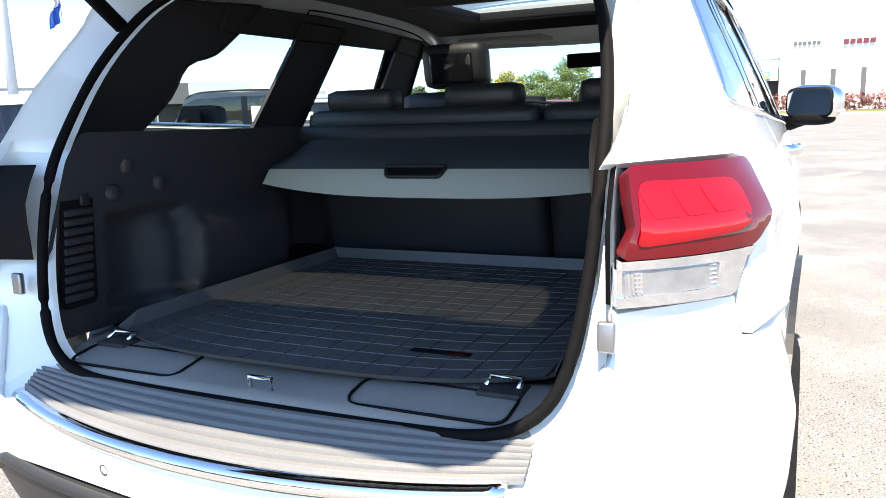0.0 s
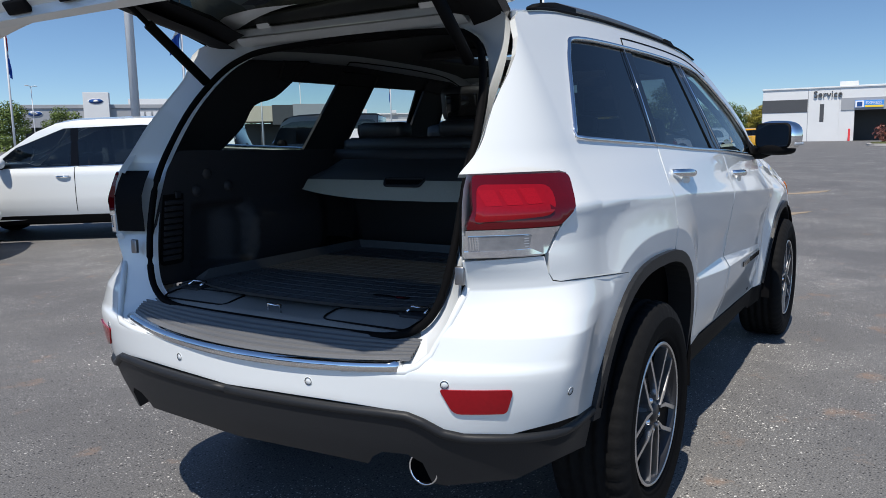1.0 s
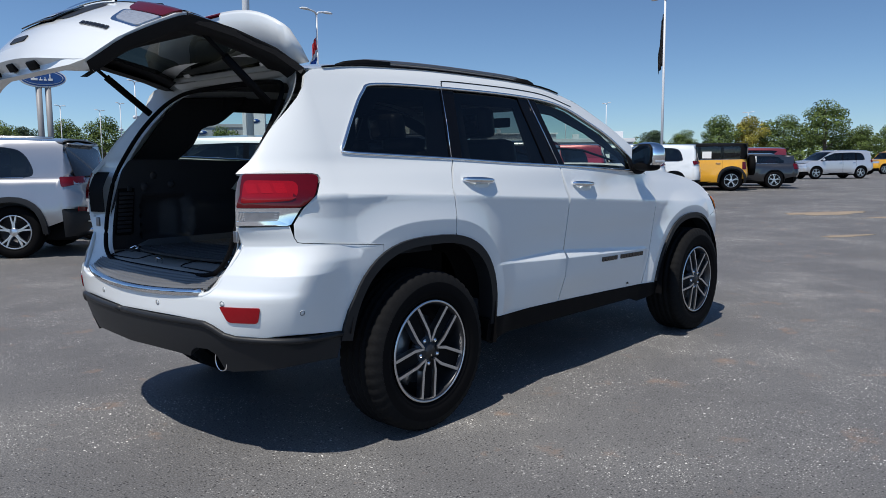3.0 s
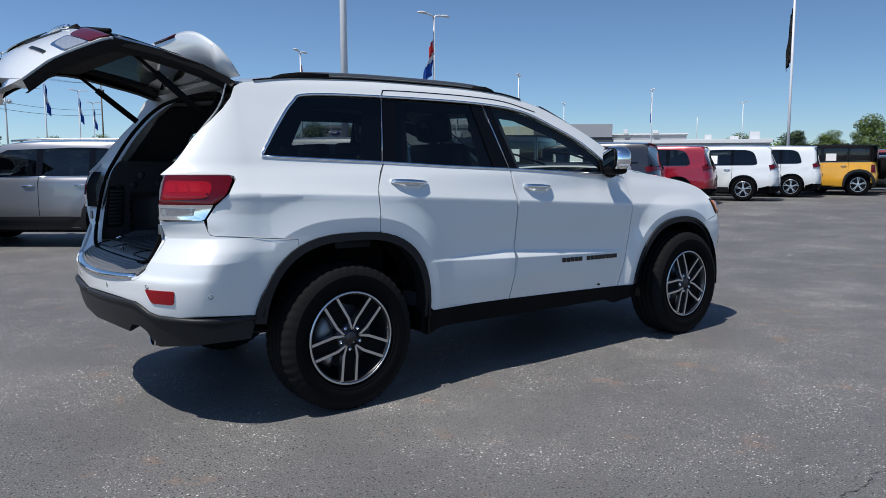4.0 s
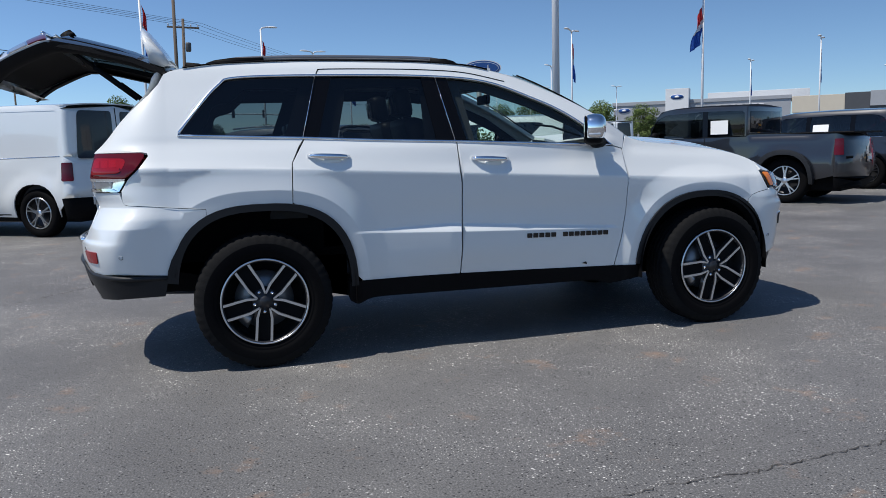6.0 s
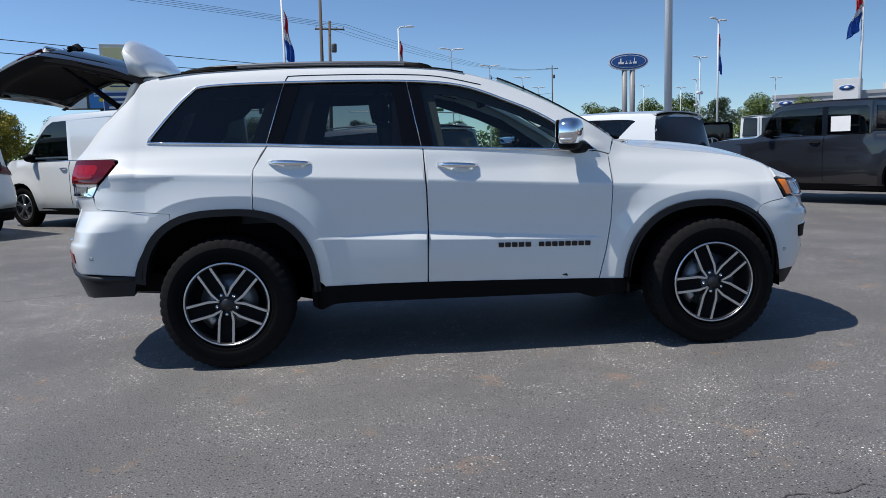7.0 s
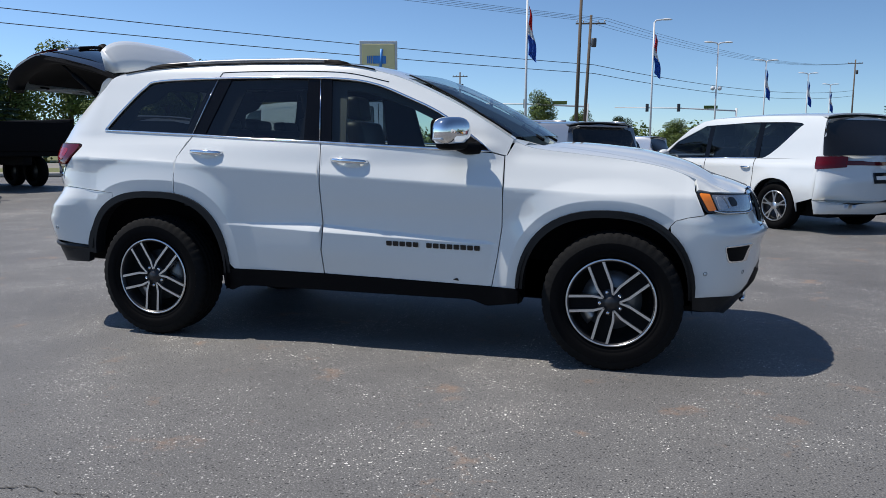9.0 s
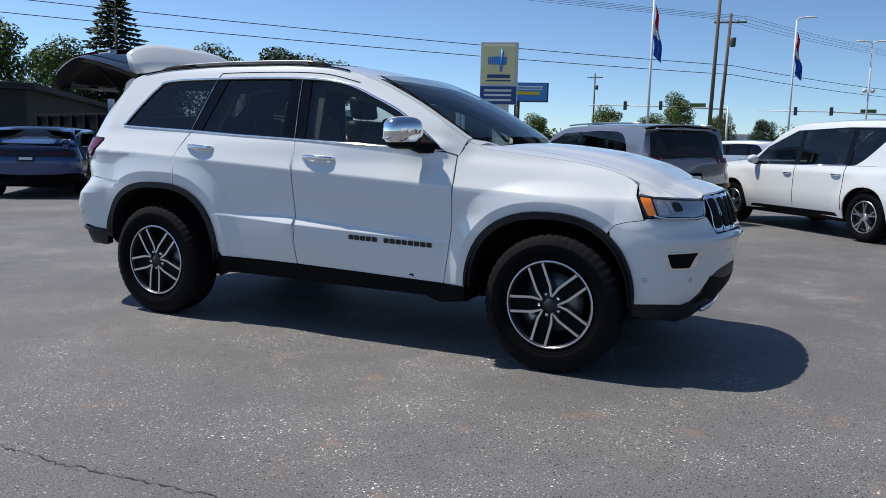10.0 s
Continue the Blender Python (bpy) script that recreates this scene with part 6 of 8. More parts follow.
def car(name, label, category, m, col, wb=2.8, ro=0.95, fo=0.9, w=0.93, H=1.70, belt=1.06, hood=1.05, nose=0.95, xwt=1.75, xwb=2.45, xrt=-0.45, xrb=-0.80, tire=0.36, arch=0.40, low="black", lamps="tall",
        wins=((0.42, 1.10),), box_rear=False, flares=False, mirrors=True, rails=False, spoke="alloy", sticker=False, group="parked vehicles", step=0.10, bed=None, side="both", brake=True, crownh=0.05, clad=0.0, dark_roof=None, pinch=False, panel=False, val=0.475, hardtop=None, spare=False):
    """A parked car, built about its rear axle on the ground, nose along x. wins: x of the pillars between side windows."""
    root = thing(name, label, category, m, group)
    xf = wb + fo
    tw = 0.14 if not box_rear else 0.06
    cab0 = bed if bed else None
    wr = w - (H - belt) * (0.30 if not box_rear else 0.10)
    prof = [(0.20, w - 0.10), (0.34, w - 0.05), (0.5, w - 0.01), (0.62, w), (belt - 0.16, w - 0.005), (belt - 0.08, w - 0.01), (belt, w - 0.045), (belt + (H - belt) * 0.5, (w - 0.045 + wr) / 2 + 0.012), (H - 0.07, wr + 0.01), (H + 0.05, wr - 0.12)]
    rear_x = [(0.25, -ro + 0.08), (0.45, -ro), (0.7, -ro), (belt - 0.1, -ro + 0.05), (belt + 0.02, min(xrb, -ro + 0.10)), (H - 0.1, xrt - 0.05), (H, xrt)]
    front_x = [(0.2, xf - 0.12), (0.4, xf), (0.6, xf), (nose - 0.15, xf - 0.03), (nose, xf - 0.12), (hood, xf - 0.25)]
    x0r = -ro + 0.32
    x0f = xf - 0.42
    e_h = H - 0.06
    edge = [(xrt - 0.3, e_h - 0.06), (xrt, e_h - 0.015), ((xrt + xwt) / 2, e_h + 0.01), (xwt - 0.25, e_h - 0.01), (xwt, e_h - 0.05), (xwb, hood + 0.02), (xwb + 0.12, hood - 0.015), ((xwb + xf) / 2, hood - 0.05), (x0f, nose + 0.0), (xf, nose - 0.06)]
    if bed:
        edge[0:3] = [(bed - 0.05, e_h - 0.01), ((bed + xwt) / 2, e_h + 0.005)]
    sh = Shape(prof, rear_x, front_x, x0r, x0f, edge, [(xrt, crownh), (xwt, crownh), (xwb + 0.1, 0.04), (xf, 0.05)], [(0, tire), (wb, tire)], bulge=0.03, arch=arch, br=(0.7, 0.8), bf=0.75, taper=(0.01, 0.03), mid=wb / 2, nom=(w, 0.45))
    cin = (wb / 2, 0, 0.8)
    bl = lambda x: belt - 0.035 * (x / wb - 0.3)
    c0, cf = sh.x0r - sh.span(), sh.x0f + sh.span(True)
    ra = [p for p in squircle(0, tire, arch, arch + 0.02, 2.3, 186, -6, 14)]
    fa = [p for p in squircle(wb, tire, arch, arch + 0.02, 2.3, 186, -6, 14)]
    zl = 0.34
    dx0 = bed if bed else x0r - 0.02 + (0.05 if box_rear else 0.28)
    zt = H - 0.17
    for sgn in (1, -1):
        f = sh.skin if sgn == 1 else sh.left
        lower = (V2((x0r - 0.0, bl(x0r) if not bed else bl(x0r)), (x0r, 0.50)) + V2((ra[0].x - 0.02, 0.42)) + ra + V2((wb / 2, zl), ) + fa + V2((x0f, 0.45), (x0f, nose - 0.03))
                 + [Vector((x, sh.top_edge(x) - 0.003)) for x in np.linspace(x0f, xwb + 0.12, 6)] + V2((xwb + 0.02, bl(xwb) + 0.01), (wb / 2, bl(wb / 2))))
        if bed:
            lower += V2((bed, bl(bed)), (bed - 0.05, bl(x0r) + 0.02))
        body = patch("body_side", lower, f, col, root, step, 0.02, cin)
        top_pts = [Vector((x, sh.top_edge(x) - 0.003)) for x in np.linspace(xwb + 0.10, xrt if not bed else bed, 14)]
        if box_rear or bed:
            gr = V2((dx0 + 0.03, bl(0) + 0.006), (dx0 + 0.03, zt - 0.03), (dx0 + 0.08, zt + 0.015))
        elif pinch:
            gr = spline([(dx0 + 0.84, bl(0) + 0.006), (dx0 + 0.68, bl(0) + 0.02), (dx0 + 0.44, bl(0) + 0.19), (dx0 + 0.18, zt - 0.08), (dx0 + 0.11, zt - 0.025), (dx0 + 0.20, zt + 0.004), (dx0 + 0.40, zt + 0.018)], 3)
        else:
            gr = spline([(dx0 + 0.24, bl(0) + 0.006), (dx0 + 0.13, bl(0) + 0.03), (dx0 + 0.12, bl(0) + 0.12), (dx0 + 0.20, zt - 0.12), (dx0 + 0.32, zt - 0.02), (dx0 + 0.50, zt + 0.018)], 3)
        gt = gr[1:] + V2(((xrt + xwt) / 2, zt + 0.03), (xwt - 0.12, zt - 0.005), (xwt + 0.06, zt - 0.08), ((xwt + xwb) / 2 + 0.06, (zt + bl(xwb)) / 2 + 0.01), (xwb - 0.06, bl(xwb) + 0.02))
        gl = V2((xwb - 0.10, bl(xwb) + 0.005), (wb / 2, bl(wb / 2) + 0.004)) + gr[:1]
        upper = V2((x0r if not bed else bed, bl(0) + 0.002)) + gr[:1] + gt + V2((xwb - 0.05, bl(xwb) + 0.004), (xwb + 0.05, bl(xwb) + 0.01)) + top_pts
        if not bed:
            upper += V2((x0r + 0.10, H - 0.20), (x0r, (belt + H) / 2)) if xrt > x0r + 0.3 else V2((min(xrt - 0.01, x0r + 0.06), H - 0.105), (x0r, H - 0.125), (x0r, (belt + H) / 2))
        patch("upper_side", upper, f, hardtop or col, root, step, 0.02, cin)
        pane_poly = gr[:1] + gt + gl[:2]
        cuts = [c for c in wins]
        xs = [dx0 - 1] + cuts + [99]
        for a, b in zip(xs, xs[1:]):
            lo_x, hi_x = a + 0.03, b - 0.03
            # clip the pane between two pillars
            poly = []
            dense = []
            k = len(pane_poly)
            for i in range(k):
                p, q = pane_poly[i], pane_poly[(i + 1) % k]
                dense += [p.lerp(q, j / 6) for j in range(6)]
            poly = [Vector((min(max(p.x, lo_x), hi_x), p.y)) for p in dense]
            clean = [p for i, p in enumerate(poly) if (p - poly[i - 1]).length > 1e-4]
            area = sum(p.x * q.y - q.x * p.y for p, q in zip(clean, clean[1:] + clean[:1])) / 2
            if panel and b < 90:
                if abs(area) > 0.02:
                    patch("side_panel", clean, f, col, root, 0.12, 0.003, cin, push=-0.006)
                continue
            if abs(area) > 0.02:
                patch("side_window", clean, f, "pane", root, 0.12, 0.003, cin, push=-0.012)
        for cx in cuts:
            patch("pillar_trim", V2((cx - 0.05, bl(cx)), (cx - 0.05, zt + 0.03), (cx + 0.05, zt + 0.03), (cx + 0.05, bl(cx))), f, "pillar_black" if not panel else col, root, 0.1, 0.005, cin, push=-0.004)
            tube("door_seam", [f(cx, z) for z in np.linspace(bl(cx), zl + 0.08, 10)], 0.005, "black", body, seg=5)
            hb = [f(cx + 0.06 + 0.018 * k, bl(cx) - 0.13) + Vector((0, -sgn * 0.025 * math.sin(math.pi * k / 10) ** 0.4, 0)) for k in range(11)]
            tube("door_handle", hb, 0.014, "chrome" if col != "grey_paint" else "black", body, seg=6)
        tube("window_trim", [f(p.x, p.y) for p in gl], 0.008, "chrome" if not bed else "black", root, seg=6)
        if clad:
            patch("sill_cladding", V2((arch + 0.01, zl + clad), (arch - 0.02, zl - 0.06), (wb - arch + 0.02, zl - 0.06), (wb - arch - 0.01, zl + clad)), f, "trim", root, step, 0.05, cin, push=0.006)
        else:
            patch("sill", V2((arch - 0.02, zl + 0.02), (arch - 0.02, zl - 0.08), (wb - arch + 0.02, zl - 0.08), (wb - arch + 0.02, zl + 0.02)), f, "black", root, step, 0.08, cin, push=-0.01)
        for cx in (0, wb):
            ring = squircle(cx, tire, arch - 0.01, arch + 0.01, 2.3, 186, -6, 14)
            bm = bmesh.new()
            rows = [[bm.verts.new((p.x, -sgn * y, p.y)) for p in ring] for y in (w - 0.06, w - 0.34)]
            for i in range(len(ring) - 1):
                bm.faces.new((rows[0][i], rows[0][i + 1], rows[1][i + 1], rows[1][i]))
            bm.faces.new(rows[1])
            part("wheel_liner", bm, "black", root)
            if flares:
                ro_ = squircle(cx, tire, arch + 0.05, arch + 0.07, 2.3, 182, -2, 14)
                ri_ = squircle(cx, tire, arch - 0.02, arch, 2.3, 182, -2, 14)
                patch("arch_moulding", ro_ + ri_[::-1], f, "trim", root, step, 0.09, cin, push=0.03 if flares != "wide" else 0.10)
            simple_wheel(root, pose(cx, -sgn * (w - 0.13), tire, 0, 0, 0 if sgn > 0 else 180), tire, 0.23, spoke)
        if mirrors:
            bm = bmesh.new()
            mx = xwb - 0.22
            my = sh.width(mx, belt) + 0.10
            bmesh.ops.create_uvsphere(bm, u_segments=14, v_segments=8, radius=1)
            for v in bm.verts:
                v.co = Vector((mx + v.co.x * 0.07, -sgn * (my + v.co.y * 0.11), belt + 0.06 + v.co.z * 0.075))
            mi = part("door_mirror", bm, "black" if col in ("grey_paint", "yellow_paint") or box_rear else col, root)
            tube("mirror_arm", [(mx, -sgn * (my - 0.04), belt + 0.0), (mx + 0.03, -sgn * (my - 0.16), belt)], 0.03, "black", mi, seg=6)
        if rails:
            tube("roof_rail", [Vector((x, -sgn * (sh.width(x, sh.top_edge(x)) - 0.04), sh.top_edge(x) + 0.045)) for x in np.linspace(xrt + 0.05, xwt - 0.15, 8)], 0.016, "alloy", root, seg=6)
        # lamps
        u0, u1 = sh.u_rear(w * 0.60, belt), x0r + 0.10
        za, zb = (belt + 0.02, belt - 0.12) if lamps in ("wide", "split") else (belt - (0.08 if lamps == "tower" else 0.0), belt - (0.36 if lamps == "tower" else 0.22))
        if pinch:
            za, zb = belt + 0.05, belt - 0.13
        if lamps != "slim":
            lamp = patch("tail_lamp", rpoly([(u0 if lamps != "tower" else sh.u_rear(w * 0.86, belt), za, 0.02), (u1 - (0.06 if lamps != "tower" else 0.1), za, 0.03), (u1 - 0.10, zb, 0.03), (u0 if lamps != "tower" else sh.u_rear(w * 0.86, belt), zb if lamps not in ("wide", "split") else belt - (0.10 if pinch else 0.06), 0.02)], 0.05), f, "red", root, 0.05, 0.02, cin, push=0.014)
        if lamps == "split":
            # clear inner half of the lamp, reflector, bright bumper strip and exhaust tip
            ua, ub = sh.u_rear(w * 0.62, belt), sh.u_rear(w * 0.86, belt)
            patch("clear_lens", rpoly([(ua, za - 0.018, 0.01), (ub, za - 0.016, 0.01), (ub, zb + 0.030, 0.01), (ua, zb + 0.055, 0.01)], 0.05), f, "bowl", lamp, 0.06, 0.01, cin, push=0.014)
            patch("reflector", rpoly([(sh.u_rear(w * 0.74, 0.66), val + 0.02, 0.01), (sh.u_rear(w * 0.93, 0.66), val + 0.035, 0.01), (sh.u_rear(w * 0.93, 0.66), val - 0.03, 0.01), (sh.u_rear(w * 0.74, 0.66), val - 0.035, 0.01)], 0.05), f, "red", root, 0.06, 0.01, cin, push=0.016)
            tube("bumper_strip", [f(u, 0.455 + 0.03 * k / 8) + Vector((-0.05, 0, 0)) for k, u in enumerate(np.linspace(c0 if sgn == 1 else c0, sh.u_rear(w * 0.80, 0.45), 9))], 0.018, "alloy", root, seg=8, flat=0.6)
            tip = f(sh.u_rear(w * 0.62, 0.36), 0.36)
            tube("exhaust_tip", [tip + Vector((0.10, 0, 0.0)), tip + Vector((-0.06, 0, -0.01))], 0.042, "chrome", root, seg=14)
            tube("rear_spoiler", [sh.raw(u, H - 0.115) + Vector((-0.035, 0, 0.005)) if sgn == 1 else sh.left(u, H - 0.115) + Vector((-0.035, 0, 0.005)) for u in np.linspace(c0, sh.u_rear(w * 0.62, H - 0.12), 9)], 0.035, col, root, seg=10, flat=0.45)
        hl = patch("headlamp", rpoly([(x0f + 0.02, nose - 0.07, 0.02), (sh.u_front(w * 0.5, nose), nose - 0.09, 0.02), (sh.u_front(w * 0.55, nose), nose - 0.22, 0.03), (x0f + 0.06, nose - 0.20, 0.03)], 0.05), f, "lens", root, 0.06, 0.02, cin, push=0.005)
    # rear: skin, valance, glass, plate
    if not bed:
        patch("rear_panel", V2((x0r, val + 0.005), (x0r, bl(x0r)), (c0, bl(x0r) + 0.01), (2 * c0 - x0r, bl(x0r)), (2 * c0 - x0r, val + 0.005), (c0, val - 0.015)), sh.skin, col, root, step, 0.02, cin)
        ug = lambda y, z: sh.u_rear(y, z)
        top_z = H - 0.13
        patch("rear_pillar", V2((x0r, bl(x0r)), (x0r, (belt + H) / 2), (x0r, H - 0.128), (c0, H - 0.07), (2 * c0 - x0r, H - 0.128), (2 * c0 - x0r, (belt + H) / 2), (2 * c0 - x0r, bl(x0r)), (c0, bl(x0r) + 0.01)), sh.skin, hardtop or col, root, step, 0.02, cin)
        gw = w * (0.90 if pinch else 0.80)
        gz = belt + (0.065 if pinch else 0.025)
        if panel:
            for sg in (1, -1):
                q = [(ug(gw, belt + 0.1), belt - 0.02, 0.05), (ug(gw * 0.92, top_z), top_z - 0.02, 0.08), (ug(0.10, top_z), top_z - 0.02, 0.06), (ug(0.10, belt + 0.1), belt - 0.02, 0.05)]
                patch("rear_glass", rpoly([(p[0] if sg == 1 else 2 * c0 - p[0], p[1], p[2]) for p in q], 0.1), sh.skin, "gloss", root, 0.12, 0.003, cin, push=0.006, label="dark rear door window")
            tube("door_seam", [sh.skin(c0, z) + Vector((-0.004, 0, 0)) for z in np.linspace(val + 0.02, H - 0.10, 12)], 0.007, "black", root, seg=5)
        else:
            patch("rear_glass", rpoly([(ug(gw, belt + 0.1), gz, 0.03), (ug(gw * 0.9, top_z), top_z, 0.06), (2 * c0 - ug(gw * 0.9, top_z), top_z, 0.06), (2 * c0 - ug(gw, belt + 0.1), gz, 0.03)], 0.1), sh.skin, "gloss", root, 0.12, 0.003, cin, push=0.006)
    else:
        patch("rear_panel", V2((x0r, 0.48), (x0r, bl(x0r)), (c0, bl(x0r)), (2 * c0 - x0r, bl(x0r)), (2 * c0 - x0r, 0.48), (c0, 0.46)), sh.skin, col, root, step, 0.04, cin)
        bm = bmesh.new()
        box(bm, -ro + 0.08, bed, -w + 0.09, w - 0.09, 0.80, 0.84)
        part("bed_floor", bm, "black", root)
        bm = bmesh.new()
        box(bm, bed - 0.02, bed + 0.04, -wr, wr, bl(bed) - 0.3, H - 0.07, 0.02)
        cb = part("cab_back", bm, col, root)
        bm = bmesh.new()
        box(bm, bed - 0.03, bed - 0.018, -wr + 0.12, wr - 0.12, bl(bed) + 0.08, H - 0.16, 0.005)
        part("cab_window", bm, "gloss", cb)
        bm = bmesh.new()
        box(bm, -ro + 0.02, bed - 0.03, -w + 0.06, w - 0.06, bl(0) + 0.0, bl(0) + 0.035, 0.015)
        part("bed_cover", bm, "black", root, "black soft bed cover")
    patch("rear_valance", V2((x0r, val), (c0, val - 0.02), (2 * c0 - x0r, val), (2 * c0 - x0r, 0.28), (c0, 0.27), (x0r, 0.28)), sh.skin, low, root, step, 0.05, cin, push=0.008)
    pb = rpoly([(sh.u_rear(0.16, 0.8), 0.86, 0.01), (2 * c0 - sh.u_rear(0.16, 0.8), 0.86, 0.01), (2 * c0 - sh.u_rear(0.16, 0.8), 0.71, 0.01), (sh.u_rear(0.16, 0.8), 0.71, 0.01)], 0.1)
    pl = patch("plate_card", pb, sh.skin, "gloss", root, 0.1, 0.004, cin, push=0.012)
    patch("card_bar", rpoly([(sh.u_rear(0.12, 0.8), 0.81, 0), (2 * c0 - sh.u_rear(0.12, 0.8), 0.81, 0), (2 * c0 - sh.u_rear(0.12, 0.8), 0.76, 0), (sh.u_rear(0.12, 0.8), 0.76, 0)], 0.1), sh.skin, "paper", pl, 0.1, 0.002, cin, push=0.018)
    if lamps == "wide":
        patch("lamp_bar", V2((u0 + 0.02, belt - 0.01), (2 * c0 - u0 - 0.02, belt - 0.01), (2 * c0 - u0 - 0.02, belt - 0.07), (c0, belt - 0.08), (u0 + 0.02, belt - 0.07)), sh.skin, "red", root, 0.05, 0.01, cin, push=0.018)
    if lamps == "slim":
        patch("tail_band", rpoly([(sh.u_rear(w * 0.86, belt), belt - 0.06, 0.03), (2 * c0 - sh.u_rear(w * 0.86, belt), belt - 0.06, 0.03), (2 * c0 - sh.u_rear(w * 0.86, belt), belt - 0.20, 0.03), (sh.u_rear(w * 0.86, belt), belt - 0.20, 0.03)], 0.1), sh.skin, "gloss", root, 0.1, 0.01, cin, push=0.006)
        for sg in (1, -1):
            q0, q1 = sh.u_rear(w * 0.82, belt), sh.u_rear(w * 0.32, belt)
            q0, q1 = (q0, q1) if sg == 1 else (2 * c0 - q0, 2 * c0 - q1)
            patch("tail_lamp", rpoly([(q0, belt - 0.105, 0.01), (q1, belt - 0.105, 0.01), (q1, belt - 0.145, 0.01), (q0, belt - 0.145, 0.01)], 0.1), sh.skin, "red", root, 0.1, 0.004, cin, push=0.012)
    # front
    patch("front_panel", V2((x0f, 0.44), (x0f, nose - 0.02), (cf, nose - 0.0), (2 * cf - x0f, nose - 0.02), (2 * cf - x0f, 0.44), (cf, 0.42)), sh.skin, col, root, step, 0.02, cin)
    patch("grille", rpoly([(sh.u_front(w * 0.45, 0.7), nose - 0.10, 0.03), (2 * cf - sh.u_front(w * 0.45, 0.7), nose - 0.10, 0.03), (2 * cf - sh.u_front(w * 0.4, 0.7), nose - 0.30, 0.03), (sh.u_front(w * 0.4, 0.7), nose - 0.30, 0.03)], 0.1), sh.skin, "black", root, 0.1, 0.01, cin, push=0.006)
    patch("front_valance", V2((x0f, 0.44), (cf, 0.42), (2 * cf - x0f, 0.44), (2 * cf - x0f, 0.24), (cf, 0.22), (x0f, 0.24)), sh.skin, "black", root, step, 0.05, cin)
    # roof, screen, hood
    ry = lambda x: sh.width(min(max(x, x0r), x0f), sh.top_edge(x)) - 0.003
    r0 = (bed + 0.0) if bed else xrt - 0.02
    if bed or xrt > x0r + 0.3:
        half = [Vector((x, -ry(x))) for x in np.linspace(r0, xwt, 10)]
    else:
        cap = [sh.raw(u, H - 0.10) for u in np.linspace(c0 + 0.01, x0r, 12)]
        half = [Vector((p.x, p.y)) for p in cap] + [Vector((x, -ry(x))) for x in np.linspace(max(x0r, cap[-1].x) + 0.03, xwt, 10)]
    patch("roof", half + [Vector((p.x, -p.y)) for p in reversed(half)], sh.sheet, dark_roof or col, root, 0.10, 0.02, cin)
    half = [Vector((x, -ry(x) + 0.03)) for x in np.linspace(xwt + 0.02, xwb + 0.02, 8)]
    patch("windscreen", half + [Vector((p.x, -p.y)) for p in reversed(half)], sh.sheet, "pane", root, 0.16, 0.004, cin)
    half = [Vector((x, -ry(x))) for x in np.linspace(xwb + 0.12, x0f, 8)] + V2((x0f + 0.16, -w * 0.80), (xf - 0.16, -w * 0.5), (xf - 0.12, 0))
    patch("hood", half + [Vector((p.x, -p.y)) for p in reversed(half[:-1])], sh.sheet, col, root, 0.16, 0.02, cin)
    bm = bmesh.new()
    box(bm, -ro + 0.25, xf - 0.3, -w + 0.25, w - 0.25, 0.22, 0.5, 0.03)
    part("underbody", bm, "black", root)
    bm = bmesh.new()
    box(bm, (bed + 0.05) if bed else -ro + 0.3, xwb, -w + 0.12, w - 0.12, 0.5, belt - 0.12, 0.03)
    part("cabin_floor", bm, "cabin", root)
    for sx in ([xwb - 1.05, xwb - 1.9] if not box_rear or bed else [xwb - 0.9]):
        for sy in (-0.36, 0.36):
            bm = bmesh.new()
            cushion(bm, sx, sx + 0.16, sy - 0.24, sy + 0.24, belt - 0.4, belt + 0.16, 0.15, 0.05)
            st = part("seat", bm, "brown", root)
            bm = bmesh.new()
            cushion(bm, sx - 0.10, sx + 0.0, sy - 0.13, sy + 0.13, belt + 0.18, belt + 0.36, 0.1, 0.04)
            part("headrest", bm, "brown", st)
    if spare:
        simple_wheel(root, pose(-ro - 0.14, 0.0, 0.98, 0, 0, -90), tire, 0.22, spoke)
    if sticker:
        f = sh.left
        cx = wins[-1] - 0.45
        patch("window_sticker", V2((cx, bl(cx) + 0.06), (cx + 0.34, bl(cx) + 0.06), (cx + 0.34, bl(cx) + 0.32), (cx, bl(cx) + 0.32)), f, "paper", root, 0.2, 0.002, cin, push=-0.004)
    return root


def at(x, y, deg):
    return pose(x, y, 0, 0, 0, deg)


van_kw = dict(wb=3.09, ro=1.02, fo=0.98, w=0.98, H=1.74, belt=1.04, hood=1.08, nose=0.93, xwt=2.25, xwb=3.15, xrt=-0.58, xrb=-0.95, tire=0.35, arch=0.395, wins=(0.62, 1.72), lamps="wide", low="white", pinch=True)
car("minivan", "white minivan with dark glass parked on the lot", "minivan", at(5.54, 7.89, 130), "white", **{**van_kw, "wb": 3.0, "xwt": 1.72, "xwb": 2.62, "wins": (0.42, 1.46)}, step=0.07)
car("compact_suv", "silver compact SUV with black lower cladding", "car", at(1.69, 8.62, 139.5), "silver_paint", wb=2.72, ro=0.98, fo=0.95, w=0.92, H=1.66, belt=1.08, hood=1.10, nose=0.95, xwt=1.75, xwb=2.55, xrt=-0.56, xrb=-0.84, tire=0.36, arch=0.41, lamps="split", low="trim", wins=(0.30, 1.12), flares=True, rails=True, clad=0.14, step=0.07, val=0.66)
